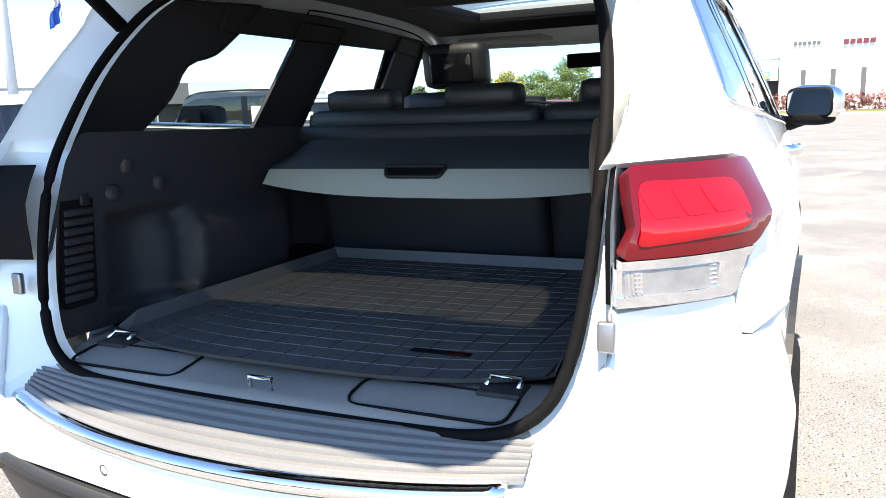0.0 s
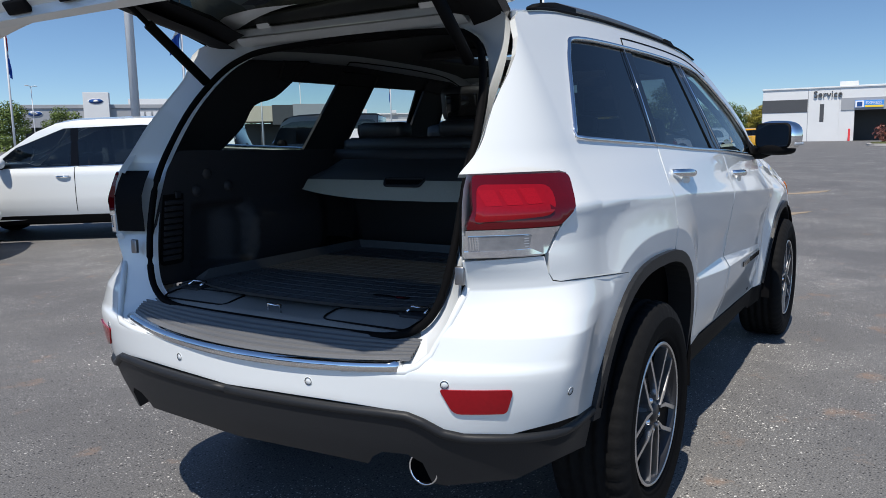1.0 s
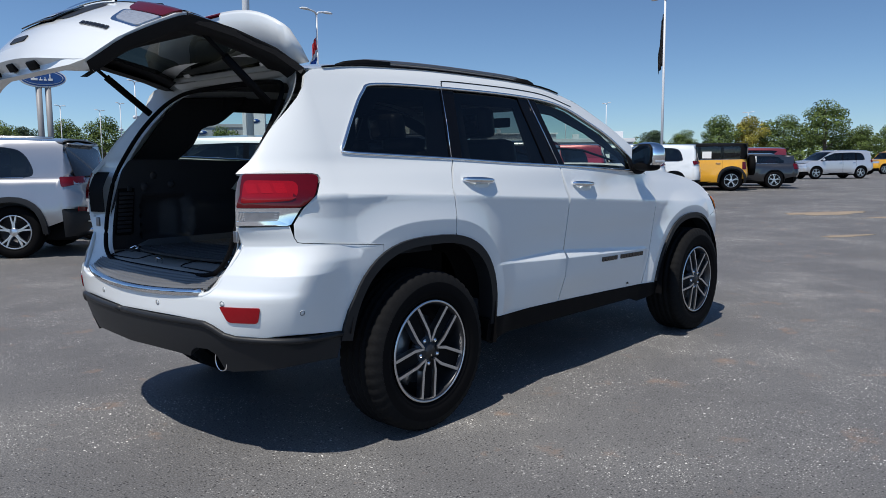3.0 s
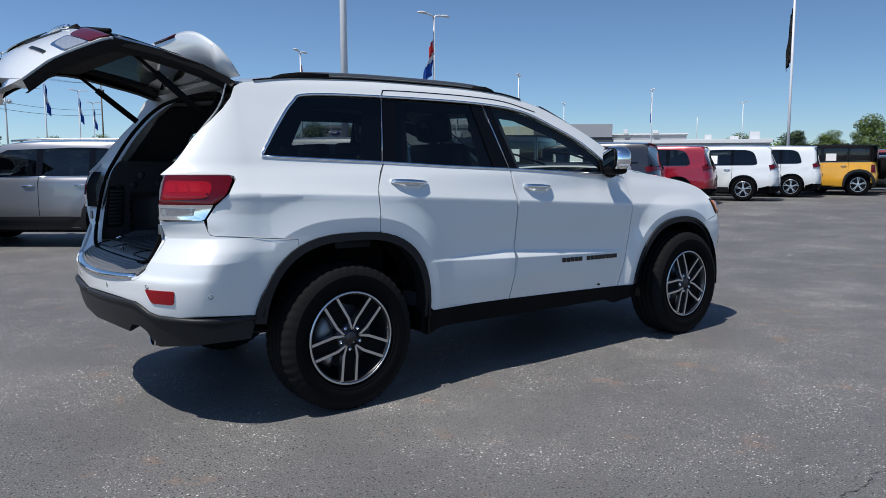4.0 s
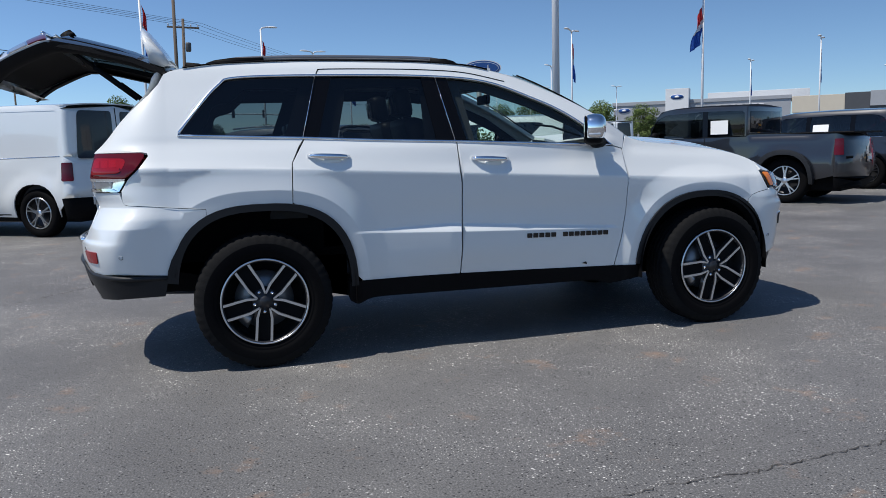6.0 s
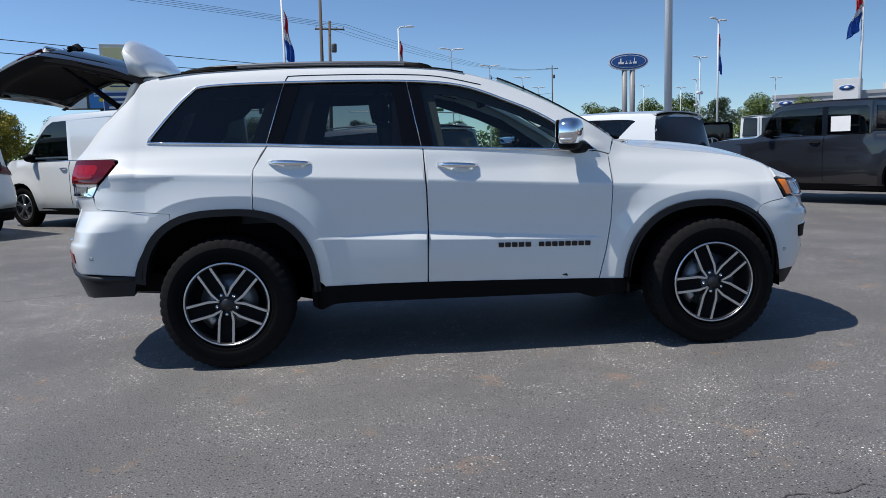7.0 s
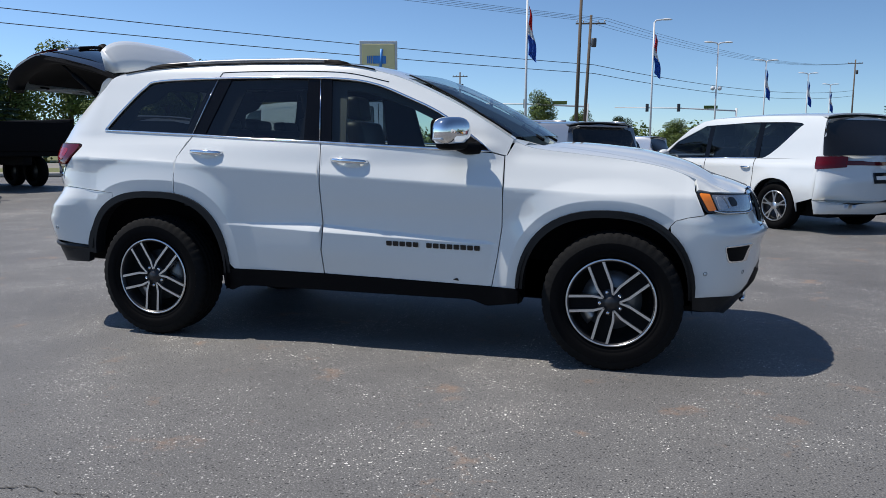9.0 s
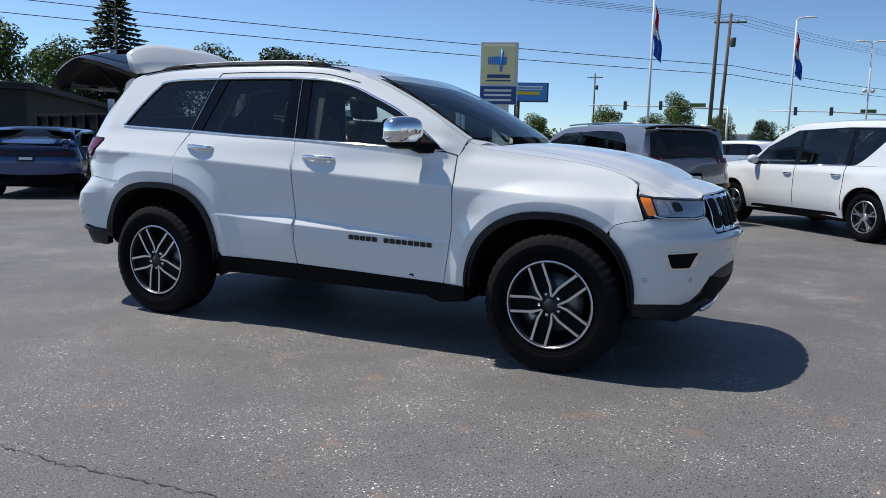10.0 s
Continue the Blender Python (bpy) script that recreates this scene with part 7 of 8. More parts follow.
car("pickup", "dark grey crew cab pickup with a covered bed", "pickup truck", at(10.35, 6.97, 121), "grey_paint", wb=3.49, ro=1.15, fo=0.90, w=0.93, H=1.86, belt=1.22, hood=1.22, nose=1.12, xwt=2.45, xwb=2.75, xrt=0.62, xrb=0.60, tire=0.41, arch=0.47, lamps="tower", low="black", wins=(1.52,), box_rear=True, flares="wide", bed=0.72, sticker=True, dark_roof="black")
car("large_suv", "dark grey three-row SUV with a sticker on its window", "car", at(14.2, 8.95, 118), "grey_paint", wb=3.04, ro=1.10, fo=0.95, w=0.96, H=1.78, belt=1.12, hood=1.15, nose=1.0, xwt=1.95, xwb=2.65, xrt=-0.65, xrb=-0.95, tire=0.38, arch=0.43, lamps="wide", wins=(0.35, 1.30), sticker=True, spoke="graphite")
car("mid_suv", "bright red mid-size SUV with black and chrome wheels", "car", at(17.9, 9.7, 118), "red_paint", wb=2.82, ro=1.02, fo=0.95, w=0.97, H=1.75, belt=1.12, hood=1.15, nose=1.0, xwt=1.80, xwb=2.50, xrt=-0.60, xrb=-0.90, tire=0.385, arch=0.43, lamps="wide", wins=(0.30, 1.20), clad=0.1)
car("family_suv", "white three-row SUV with bright wheels", "car", at(21.2, 9.6, 118), "white", wb=2.86, ro=1.08, fo=0.98, w=0.98, H=1.77, belt=1.12, hood=1.15, nose=1.0, xwt=1.85, xwb=2.60, xrt=-0.65, xrb=-0.95, tire=0.38, arch=0.43, lamps="wide", wins=(0.35, 1.25), clad=0.1, sticker=True)
car("box_suv", "white square-backed SUV with a sticker", "car", at(24.6, 9.85, 118), "white", wb=2.90, ro=1.0, fo=0.95, w=0.96, H=1.80, belt=1.15, hood=1.15, nose=1.0, xwt=1.85, xwb=2.50, xrt=-0.75, xrb=-0.85, tire=0.38, arch=0.43, lamps="wide", wins=(0.35, 1.25), sticker=True, step=0.14)
car("cargo_van", "white cargo van with black bumpers", "van", at(-2.46, 8.62, 147), "white", wb=3.30, ro=0.85, fo=0.95, w=1.0, H=2.08, belt=1.22, hood=1.28, nose=1.05, xwt=2.42, xwb=3.12, xrt=-0.70, xrb=-0.78, tire=0.375, arch=0.43, lamps="tower", low="black", wins=(1.87,), box_rear=True, panel=True, val=0.60)
car("seven_seat_suv", "white three-row SUV with a full-width tail lamp", "car", at(-6.35, 7.7, 137), "white", wb=3.04, ro=1.10, fo=0.95, w=0.96, H=1.78, belt=1.12, hood=1.15, nose=1.0, xwt=1.95, xwb=2.65, xrt=-0.65, xrb=-0.95, tire=0.38, arch=0.43, lamps="wide", wins=(0.35, 1.30))
coupe = car("coupe", "dark blue two-door coupe with a black tail band", "car", at(-10.55, 6.05, 131), "blue_paint", wb=2.95, ro=1.10, fo=0.95, w=0.96, H=1.45, belt=1.02, hood=1.02, nose=0.85, xwt=1.55, xwb=2.30, xrt=0.05, xrb=-0.85, tire=0.36, arch=0.40, lamps="slim", low="black", wins=(0.45,), spoke="graphite")


def fastback(root, col):
    """Sloping rear screen between two broad pillars and a flat deck with a lip."""
    def slope(x, y):
        t = (x + 0.62) / 0.72
        return Vector((x, y, 1.055 + 0.335 * math.sin(math.pi / 2 * max(0.0, min(1.0, t))) + 0.02 * (1 - (y / 0.62) ** 2)))
    patch("rear_screen", V2((-0.60, -0.56), (0.06, -0.47), (0.06, 0.47), (-0.60, 0.56)), slope, "pane", root, 0.08, 0.004, (0, 0, 0.5), push=0.012)
    for s in (-1, 1):
        patch("rear_pillar", V2((-0.80, s * 0.80), (-0.60, s * 0.56), (0.06, s * 0.47), (0.30, s * 0.66), (0.0, s * 0.72)), slope, col, root, 0.06, 0.02, (0, 0, 0.5))
    bm = bmesh.new()
    box(bm, -1.04, -0.56, -0.76, 0.76, 0.98, 1.062, 0.03)
    part("deck_lid", bm, col, root)
    bm = bmesh.new()
    box(bm, -1.08, -0.98, -0.66, 0.66, 1.058, 1.085, 0.012)
    part("deck_spoiler", bm, "black", root)


fastback(coupe, "blue_paint")


def dump_trailer(m):
    """Black tipping trailer: ribbed steel sides, frame, drawbar and twin axles."""
    root = thing("dump_trailer", "black steel tipping trailer with ribbed sides", "trailer", m)
    bm = bmesh.new()
    box(bm, -2.1, 2.1, -1.0, 1.0, 0.75, 0.87, 0.02)
    bed = part("bed", bm, "black", root)
    for s in (-1, 1):
        bm = bmesh.new()
        box(bm, -2.1, 2.1, s * 1.0 - 0.03, s * 1.0 + 0.03, 0.86, 1.50, 0.01)
        side = part("side_panel", bm, "black", bed)
        for k in range(7):
            bm = bmesh.new()
            box(bm, -2.08 + 0.68 * k, -1.98 + 0.68 * k, s * 1.06 - 0.035, s * 1.06 + 0.035, 0.80, 1.56, 0.01)
            part("stake", bm, "black", bed)
        bm = bmesh.new()
        box(bm, -2.14, 2.14, s * 1.02 - 0.05, s * 1.02 + 0.05, 1.50, 1.58, 0.015)
        part("top_rail", bm, "black", bed)
        for x in (-0.45, 0.45):
            simple_wheel(root, pose(x, s * 1.12, 0.37, 0, 0, 0 if s < 0 else 180), 0.37, 0.22, "railmetal")
        bm = bmesh.new()
        slab(bm, [(-1.0, 0.78), (1.0, 0.78), (0.9, 0.90), (-0.9, 0.90)], s * 1.0, s * 1.28)
        part("mudguard", bm, "black", root, smooth=False)
    for x in (-2.1, 2.1):
        bm = bmesh.new()
        box(bm, x - 0.03, x + 0.03, -0.97, 0.97, 0.86, 1.50, 0.01)
        part("end_panel", bm, "black", bed)
    bm = bmesh.new()
    box(bm, -2.0, 3.2, -0.10, 0.10, 0.55, 0.75, 0.02)
    part("frame", bm, "black", root)
    tube("jack", [(2.9, 0, 0.0), (2.9, 0, 0.95)], 0.05, "railmetal", root, seg=8)
    return root


trailer = dump_trailer(pose(-15.2, 12.1, 0, 0, 0, 165))
trailer.scale = (1.2, 1.2, 1.2)
far = dict(step=0.16)
car("off_roader", "bright yellow square off-roader with a black hardtop", "car", at(27.6, 8.95, 119), "yellow_paint", wb=2.95, ro=0.70, fo=0.75, w=0.92, H=1.86, belt=1.20, hood=1.20, nose=1.10, xwt=2.05, xwb=2.35, xrt=-0.62, xrb=-0.68, tire=0.40, arch=0.47, lamps="tower", wins=(0.35, 1.2), box_rear=True, flares="wide", sticker=True, dark_roof="black", hardtop="black", spare=True, **far)
car("sedan", "dark grey four-door sedan", "car", at(30.5, 8.35, 119), "grey_paint", wb=3.05, ro=1.05, fo=0.95, w=0.95, H=1.47, belt=1.02, hood=1.0, nose=0.85, xwt=1.70, xwb=2.45, xrt=0.0, xrb=-0.85, lamps="tall", wins=(1.15,), sticker=True, **far)
car("red_minivan", "maroon minivan parked in the row", "minivan", at(33.4, 9.6, 119), "maroon_paint", **{**van_kw, "low": "maroon_paint"}, **far)
car("small_suv", "white small SUV parked in the row", "car", at(26.2, 12.4, 119), "white", wb=2.64, ro=0.85, fo=0.88, w=0.91, H=1.64, belt=1.06, hood=1.05, nose=0.95, xwt=1.65, xwb=2.40, xrt=-0.45, xrb=-0.72, lamps="tall", wins=(0.25, 1.08), flares=True, **far)
car("hatchback", "light silver compact SUV standing across the lane", "car", at(47.2, 9.6, 138), "lightsilver_paint", wb=2.72, ro=0.93, fo=0.95, w=0.92, H=1.66, belt=1.06, hood=1.08, nose=0.95, xwt=1.75, xwb=2.55, xrt=-0.50, xrb=-0.80, lamps="wide", wins=(0.30, 1.12), rails=True, **far)
car("yellow_suv", "yellow small SUV far across the lot", "car", at(61.9, 9.6, 140), "yellow_paint", wb=2.57, ro=0.80, fo=0.85, w=0.90, H=1.68, belt=1.10, hood=1.08, nose=1.0, xwt=1.75, xwb=2.25, xrt=-0.50, xrb=-0.65, lamps="tall", wins=(0.30, 1.12), **far)
car("far_sedan", "red hatchback far across the lot", "car", at(75, 9.5, 172), "maroon_paint", wb=2.7, H=1.6, wins=(0.3, 1.1), **far)
car("far_hatch", "pale grey crossover beyond the minivan", "car", at(2.5, 26.0, 158), "lightsilver_paint", wb=2.7, H=1.62, wins=(0.3, 1.1), **far)
car("far_van", "white cargo van across the street lot", "van", at(20.5, 33.0, 60), "white", wb=3.43, ro=1.25, fo=0.95, w=1.0, H=2.3, belt=1.25, hood=1.28, nose=1.05, xwt=2.55, xwb=3.25, xrt=-1.10, xrb=-1.18, tire=0.375, lamps="tower", wins=(2.0,), box_rear=True, panel=True, **far)
car("far_off_roader", "dark off-roader in the far row", "car", at(14.0, 24.5, 75), "grey_paint", wb=2.95, ro=0.70, fo=0.75, w=0.92, H=1.86, belt=1.20, hood=1.20, nose=1.10, xwt=2.05, xwb=2.35, xrt=-0.62, xrb=-0.68, tire=0.40, arch=0.47, lamps="tower", wins=(0.35, 1.2), box_rear=True, dark_roof="black", hardtop="black", spare=True, **far)


# ---- the lot and its surroundings ----
M["pole"] = mat("pole_paint", (0.62, 0.63, 0.64), 0.45, blotch=0.06)
M["wood"] = mat("pole_wood", (0.11, 0.085, 0.065), 0.9, grain=0.3, scale=30, bump=0.3)
M["wire"] = mat("wire", (0.02, 0.02, 0.022), 0.6)
M["flag_red"] = mat("flag_red", (0.70, 0.05, 0.06), 0.8, blotch=0.1)
M["flag_white"] = mat("flag_white", (0.75, 0.75, 0.77), 0.8, blotch=0.05)
M["flag_blue"] = mat("flag_blue", (0.03, 0.13, 0.50), 0.8, blotch=0.1)
M["flag_black"] = mat("flag_black", (0.02, 0.02, 0.022), 0.8, blotch=0.1)
M["facade"] = mat("facade_panel", (0.62, 0.63, 0.63), 0.6, blotch=0.06, bscale=0.4)
M["facade_grey"] = mat("facade_grey", (0.30, 0.31, 0.325), 0.5, blotch=0.06, bscale=0.5)
M["facade_dark"] = mat("facade_dark", (0.06, 0.062, 0.066), 0.5, blotch=0.08)
M["facade_beige"] = mat("facade_beige", (0.50, 0.45, 0.36), 0.7, blotch=0.05)
M["signblue"] = mat("sign_blue", (0.012, 0.06, 0.22), 0.35, blotch=0.04)
M["brightblue"] = mat("bright_blue", (0.05, 0.25, 0.65), 0.4, blotch=0.04)
M["cream"] = mat("sign_cream", (0.78, 0.68, 0.36), 0.5, blotch=0.04)
M["signyellow"] = mat("sign_yellow", (0.80, 0.55, 0.03), 0.5, blotch=0.04)
M["steel_post"] = mat("steel_post", (0.24, 0.24, 0.245), 0.5, blotch=0.06)
M["concrete"] = mat("concrete", (0.42, 0.40, 0.37), 0.85, grain=0.15, scale=40, bump=0.2, blotch=0.12, bscale=1.2)
M["road"] = mat("road", (0.20, 0.19, 0.18), 0.85, grain=0.2, scale=30, blotch=0.1, bscale=0.3)
M["grass"] = mat("grass", (0.115, 0.125, 0.045), 0.9, grain=0.35, scale=8, blotch=0.25, bscale=0.5)
M["bark"] = mat("bark", (0.09, 0.07, 0.055), 0.95, grain=0.3, scale=20, bump=0.4)
M["leaf"] = mat("leaf", (0.095, 0.135, 0.036), 0.75, spec=0.2, grain=0.25, scale=3, blotch=0.25, bscale=0.3, rand=0.35)
M["leaf_yellow"] = mat("leaf_yellow", (0.25, 0.22, 0.04), 0.75, spec=0.2, grain=0.25, scale=3, blotch=0.2, bscale=0.3, rand=0.3)
M["leaf_dark"] = mat("needle", (0.042, 0.066, 0.034), 0.8, spec=0.2, grain=0.25, scale=3, blotch=0.2, bscale=0.4, rand=0.35)
M["shrub_red"] = mat("shrub_red", (0.14, 0.045, 0.035), 0.7, grain=0.25, scale=6, blotch=0.2, rand=0.3)


def lamp_pole(x, y, h=9.2, deg=0.0, heads=2, flag=None, r=0.075, dishes=False):
    """Lot light: tapered pole on a concrete foot with curved twin heads, some with a hanging banner."""
    root = thing("street_lamp", "white lot light pole with curved twin heads", "lamp", pose(x, y, 0, 0, 0, deg), "lot lights")
    tube("pole", [(0, 0, 0.0), (0, 0, h * 0.5), (0, 0, h - 0.15)], lambda t: r * (1 - 0.35 * t), "pole", root, seg=10)
    bm = bmesh.new()
    lathe(bm, [(0.0, 0.7), (0.24, 0.7), (0.26, 0.66), (0.26, 0.0)], 16, "z")
    part("foot", bm, "concrete", root)
    for s in ((-1, 1) if heads == 2 else (1,)):
        arm = tube("arm", [(0, 0, h - 0.2), (s * 0.12, 0, h - 0.06), (s * 0.45, 0, h), (s * 0.75, 0, h + 0.0)], 0.05, "pole", root, seg=8)
        bm = bmesh.new()
        bmesh.ops.create_uvsphere(bm, u_segments=14, v_segments=8, radius=1)
        for v in bm.verts:
            v.co = Vector((s * (0.82 + 0.36 * v.co.x), 0.16 * v.co.y, h + 0.0 + 0.06 * v.co.z * (1.4 if v.co.z > 0 else 0.6)))
        part("head", bm, "pole", arm)
    if dishes:
        for s in (-1, 1):
            bm = bmesh.new()
            bmesh.ops.create_uvsphere(bm, u_segments=12, v_segments=8, radius=0.17)
            for v in bm.verts:
                v.co += Vector((s * 0.28, 0, h * 0.62))
            part("camera_dome", bm, "pole", root)
    if flag:
        bands = [("flag_red", 0, 0.36), ("flag_white", 0.36, 0.56), ("flag_blue", 0.56, 1.0)] if flag in ("tri", "wide") else [("flag_black", 0, 1.0)] if flag == "black" else [("flag_blue", 0, 0.3), ("flag_white", 0.3, 0.62), ("flag_blue", 0.62, 1.0)]
        top = h - (1.3 if flag == "wide" else 0.8)
        length, spread = (1.9, 1.5) if flag == "wide" else (2.5, 1.0)
        for mt, a, b in bands:
            bm = bmesh.new()
            n = 10
            rows = []
            for i in range(n + 1):
                t = a + (b - a) * i / n
                half = (0.10 + 0.24 * t) * spread
                z = top - length * t
                row = []
                for j in range(9):
                    q = j / 8
                    row.append(bm.verts.new((0.07 + q * half * 1.5 + 0.05 * math.sin(9 * t + 2 * q), 0.06 * math.sin(13 * q + 5 * t), z - 0.55 * q * (1 - 0.2 * t))))
                rows.append(row)
            for ra, rb in zip(rows, rows[1:]):
                for j in range(8):
                    bm.faces.new((ra[j], ra[j + 1], rb[j + 1], rb[j]))
            bmesh.ops.solidify(bm, geom=bm.faces[:], thickness=0.006)
            part("banner", bm, mt, root, "hanging tricolour banner" if flag in ("tri", "wide") else "hanging banner")
    return root


for x, y, flag, deg, dish in ((2.5, 46.8, "tri", 20, False), (7.2, 59.2, None, 20, True), (12.4, 73.3, "blue", 20, False), (24.3, 46.6, "tri", 40, False), (23.7, 29.8, "wide", 185, False), (47.6, 48.5, "blue", 40, False), (53.4, 64.9, "blue", 40, False),
                              (77, 70.6, None, 30, True), (70, 50.5, "blue", 50, False), (95.3, 54.6, None, 60, False), (134.5, 49.3, None, 80, False), (138, 37.3, None, 80, True), (33.5, 14.8, "black", 60, False), (55.9, 98.4, None, 20, True), (-3.7, 35.2, "tri", 0, False),
                              (44.6, 98.4, None, 40, True), (18.5, 88, "blue", 20, False), (24, 105, "blue", 20, False), (33, 70, None, 30, True), (48.5, 113.6, None, 30, False), (40.5, 107.7, None, 30, False)):
    lamp_pole(x, y, 9.2, deg, 2 if flag != "tri" or x > 20 else 1, flag, dishes=dish)
big = thing("flag_pole", "tall white steel pole standing among the cars", "pole", pose(7.52, 11.9, 0))
tube("shaft", [(0, 0, 0), (0, 0, 6), (0, 0, 13)], lambda t: 0.09 - 0.02 * t, "pole", big, seg=16)
bm = bmesh.new()
lathe(bm, [(0.0, 0.5), (0.26, 0.5), (0.28, 0.46), (0.28, 0.0)], 18, "z")
part("foot", bm, "concrete", big)


def utility_pole(x, y, h, lean=0.0, arms=True):
    root = thing("utility_pole", "weathered wooden utility pole with crossarm and insulators", "utility pole", pose(x, y, 0, 0, lean, 0), "utility poles")
    tube("shaft", [(0, 0, 0), (0, 0, h)], lambda t: 0.17 - 0.06 * t, "wood", root, seg=10)
    if arms:
        bm = bmesh.new()
        box(bm, -1.25, 1.25, -0.06, 0.06, h - 0.75, h - 0.62, 0.01)
        ca = part("crossarm", bm, "wood", root)
        for k in (-1.15, -0.6, 0.6, 1.15):
            bm = bmesh.new()
            lathe(bm, [(0.0, 0.2), (0.04, 0.19), (0.06, 0.12), (0.03, 0.1), (0.03, 0.0)], 10, "z", Matrix.Translation((k, 0, h - 0.62)))
            part("insulator", bm, "concrete", ca)
        bm = bmesh.new()
        lathe(bm, [(0.0, 0.75), (0.2, 0.72), (0.22, 0.6), (0.22, 0.1), (0.18, 0.0), (0.0, 0.0)], 14, "z", Matrix.Translation((0.36, 0, h - 2.6)))
        part("transformer", bm, "facade_dark", root)
    return root


utility_pole(-3.25, 62, 12.1, 2)
utility_pole(-3.5, 58, 14.5, 1, False)
utility_pole(37, 153, 17)
utility_pole(-28.6, 118, 13)


def wire(a, b, sag, r=0.014):
    a, b = Vector(a), Vector(b)
    w = tube("power_line", [a.lerp(b, k / 24) - Vector((0, 0, 4 * sag * (k / 24) * (1 - k / 24))) for k in range(25)], r, "wire", None, seg=5)
    return tagged(w, "black overhead power line sagging between poles", "power line", "power lines")


for dz, r in ((0.0, 0.026), (0.95, 0.026)):
    wire((-75, -14, 10.9 + dz), (-2.5, 62, 7.3 + dz * 0.75), 0.9, r)
    wire((-2.5, 62, 7.3 + dz * 0.75), (37, 153, 10.5 + dz), 1.2, r)
for dx, dz in ((-1.1, 0.0), (-0.5, 0.05), (0.6, 0.0), (1.1, 0.05)):
    wire((-80 + dx, 6, 19.5 + dz), (-2.5 + dx, 62, 11.7 + dz), 1.2, 0.013)
    wire((-2.5 + dx, 62, 11.7 + dz), (37 + dx, 153, 16.4 + dz), 1.6, 0.013)


# buildings
def bars(parent, name, pts, mt, depth=0.15):
    for x0, x1, z0, z1 in pts:
        bm = bmesh.new()
        box(bm, x0, x1, -depth, 0, z0, z1, 0.02)
        part(name, bm, mt, parent)


def block(parent, name, x0, x1, y0, y1, z0, z1, mt, label=""):
    bm = bmesh.new()
    box(bm, x0, x1, y0, y1, z0, z1, 0.03)
    return part(name, bm, mt, parent, label, smooth=False)


# showroom with its pylon: local x runs along the facade, -y faces the lot
show = thing("showroom", "grey panelled dealership showroom with a pylon", "building", pose(69.7, 133.1, 0, 0, 0, -39))
show.scale = (1.6, 1.6, 1.47)
block(show, "wall", 2.4, 22, 0, 14, 0, 5.5, "facade_grey")
block(show, "parapet", 2.3, 22.1, -0.12, 0.1, 5.3, 5.75, "facade_grey")
block(show, "rear_block", 13, 24, 3, 14, 5.5, 6.6, "facade")
py = block(show, "pylon", 8.6, 11.2, -0.8, 1.2, 0, 7.15, "facade")
for cx, cz, s in ((9.9, 6.1, 0.62), (3.7, 4.7, 0.6)):
    for k, (mt, g) in enumerate((("facade", 1.0), ("signblue", 0.92), ("facade", 0.35))):
        bm = bmesh.new()
        slab(bm, [(cx + 1.25 * s * g * math.cos(t), cz + 0.52 * s * (g if k < 2 else 0.35) * math.sin(t)) for t in np.linspace(0, 2 * math.pi, 28)[:-1]], -0.82 - 0.03 * k if cx > 5 else -0.05 - 0.03 * k, -0.75 if cx > 5 else 0.02)
        part("oval_sign", bm, mt, show)
for k in range(7):
    block(show, "letter_bar", 14.2 + 0.75 * k, 14.75 + 0.75 * k, -0.2, -0.02, 4.1, 4.85, "pole")
for k in range(8):
    block(show, "window", 3.15 + 2.35 * k, 5.25 + 2.35 * k, -0.04, 0.1, 0.4, 3.1, "pane")
# canopy building, beige and dark
can = thing("canopy_building", "low beige and black canopy building", "building", pose(60.8, 67.4, 0, 0, 0, -44))
block(can, "fascia", 0, 5.2, -0.5, 8, 3.7, 5.5, "facade_beige")
block(can, "dark_fascia", 5.2, 7.6, -0.55, 8, 3.3, 5.6, "facade_dark")
block(can, "grey_fascia", 7.6, 14.6, -0.6, 8, 4.1, 5.7, "facade_grey")
block(can, "soffit", 7.6, 14.6, -0.45, 8, 3.2, 4.1, "facade_dark")
for k in range(5):
    block(can, "column", 0.6 + 3.2 * k, 1.0 + 3.2 * k, 0, 0.4, 0, 3.7, "facade_dark")
block(can, "back_wall", 0, 14.6, 7, 8, 0, 3.6, "facade_dark")
low = thing("service_shed", "long low white workshop with dark doors", "building", pose(71.5, 57, 0, 0, 0, -52))
block(low, "wall", 0, 17.6, 0, 12, 0, 3.3, "facade_grey")
block(low, "roof_edge", -0.2, 17.8, -0.3, 12.2, 3.3, 3.75, "facade")
block(low, "upper_storey", -1.5, 8.5, 3, 12, 3.75, 4.45, "facade_grey")
block(low, "roof_cap", -1.7, 8.7, 2.8, 12.2, 4.45, 4.6, "facade")
for k in range(5):
    block(low, "door", 0.8 + 3.4 * k, 2.9 + 3.4 * k, -0.06, 0.1, 0, 2.6, "facade_dark")
for k, (x, h) in enumerate(((1.0, 0.5), (4.5, 0.35), (10.5, 0.6), (13.4, 0.4), (15.6, 0.9))):
    block(low, "vent", x, x + 0.5 + 0.15 * k, 2.0, 3.0, 3.75 if x > 8.7 else 4.6, (3.75 if x > 8.7 else 4.6) + h, "pole")
tube("aerial", [(9.6, 2, 3.75), (9.6, 2, 6.4)], 0.05, "pole", low, seg=6)
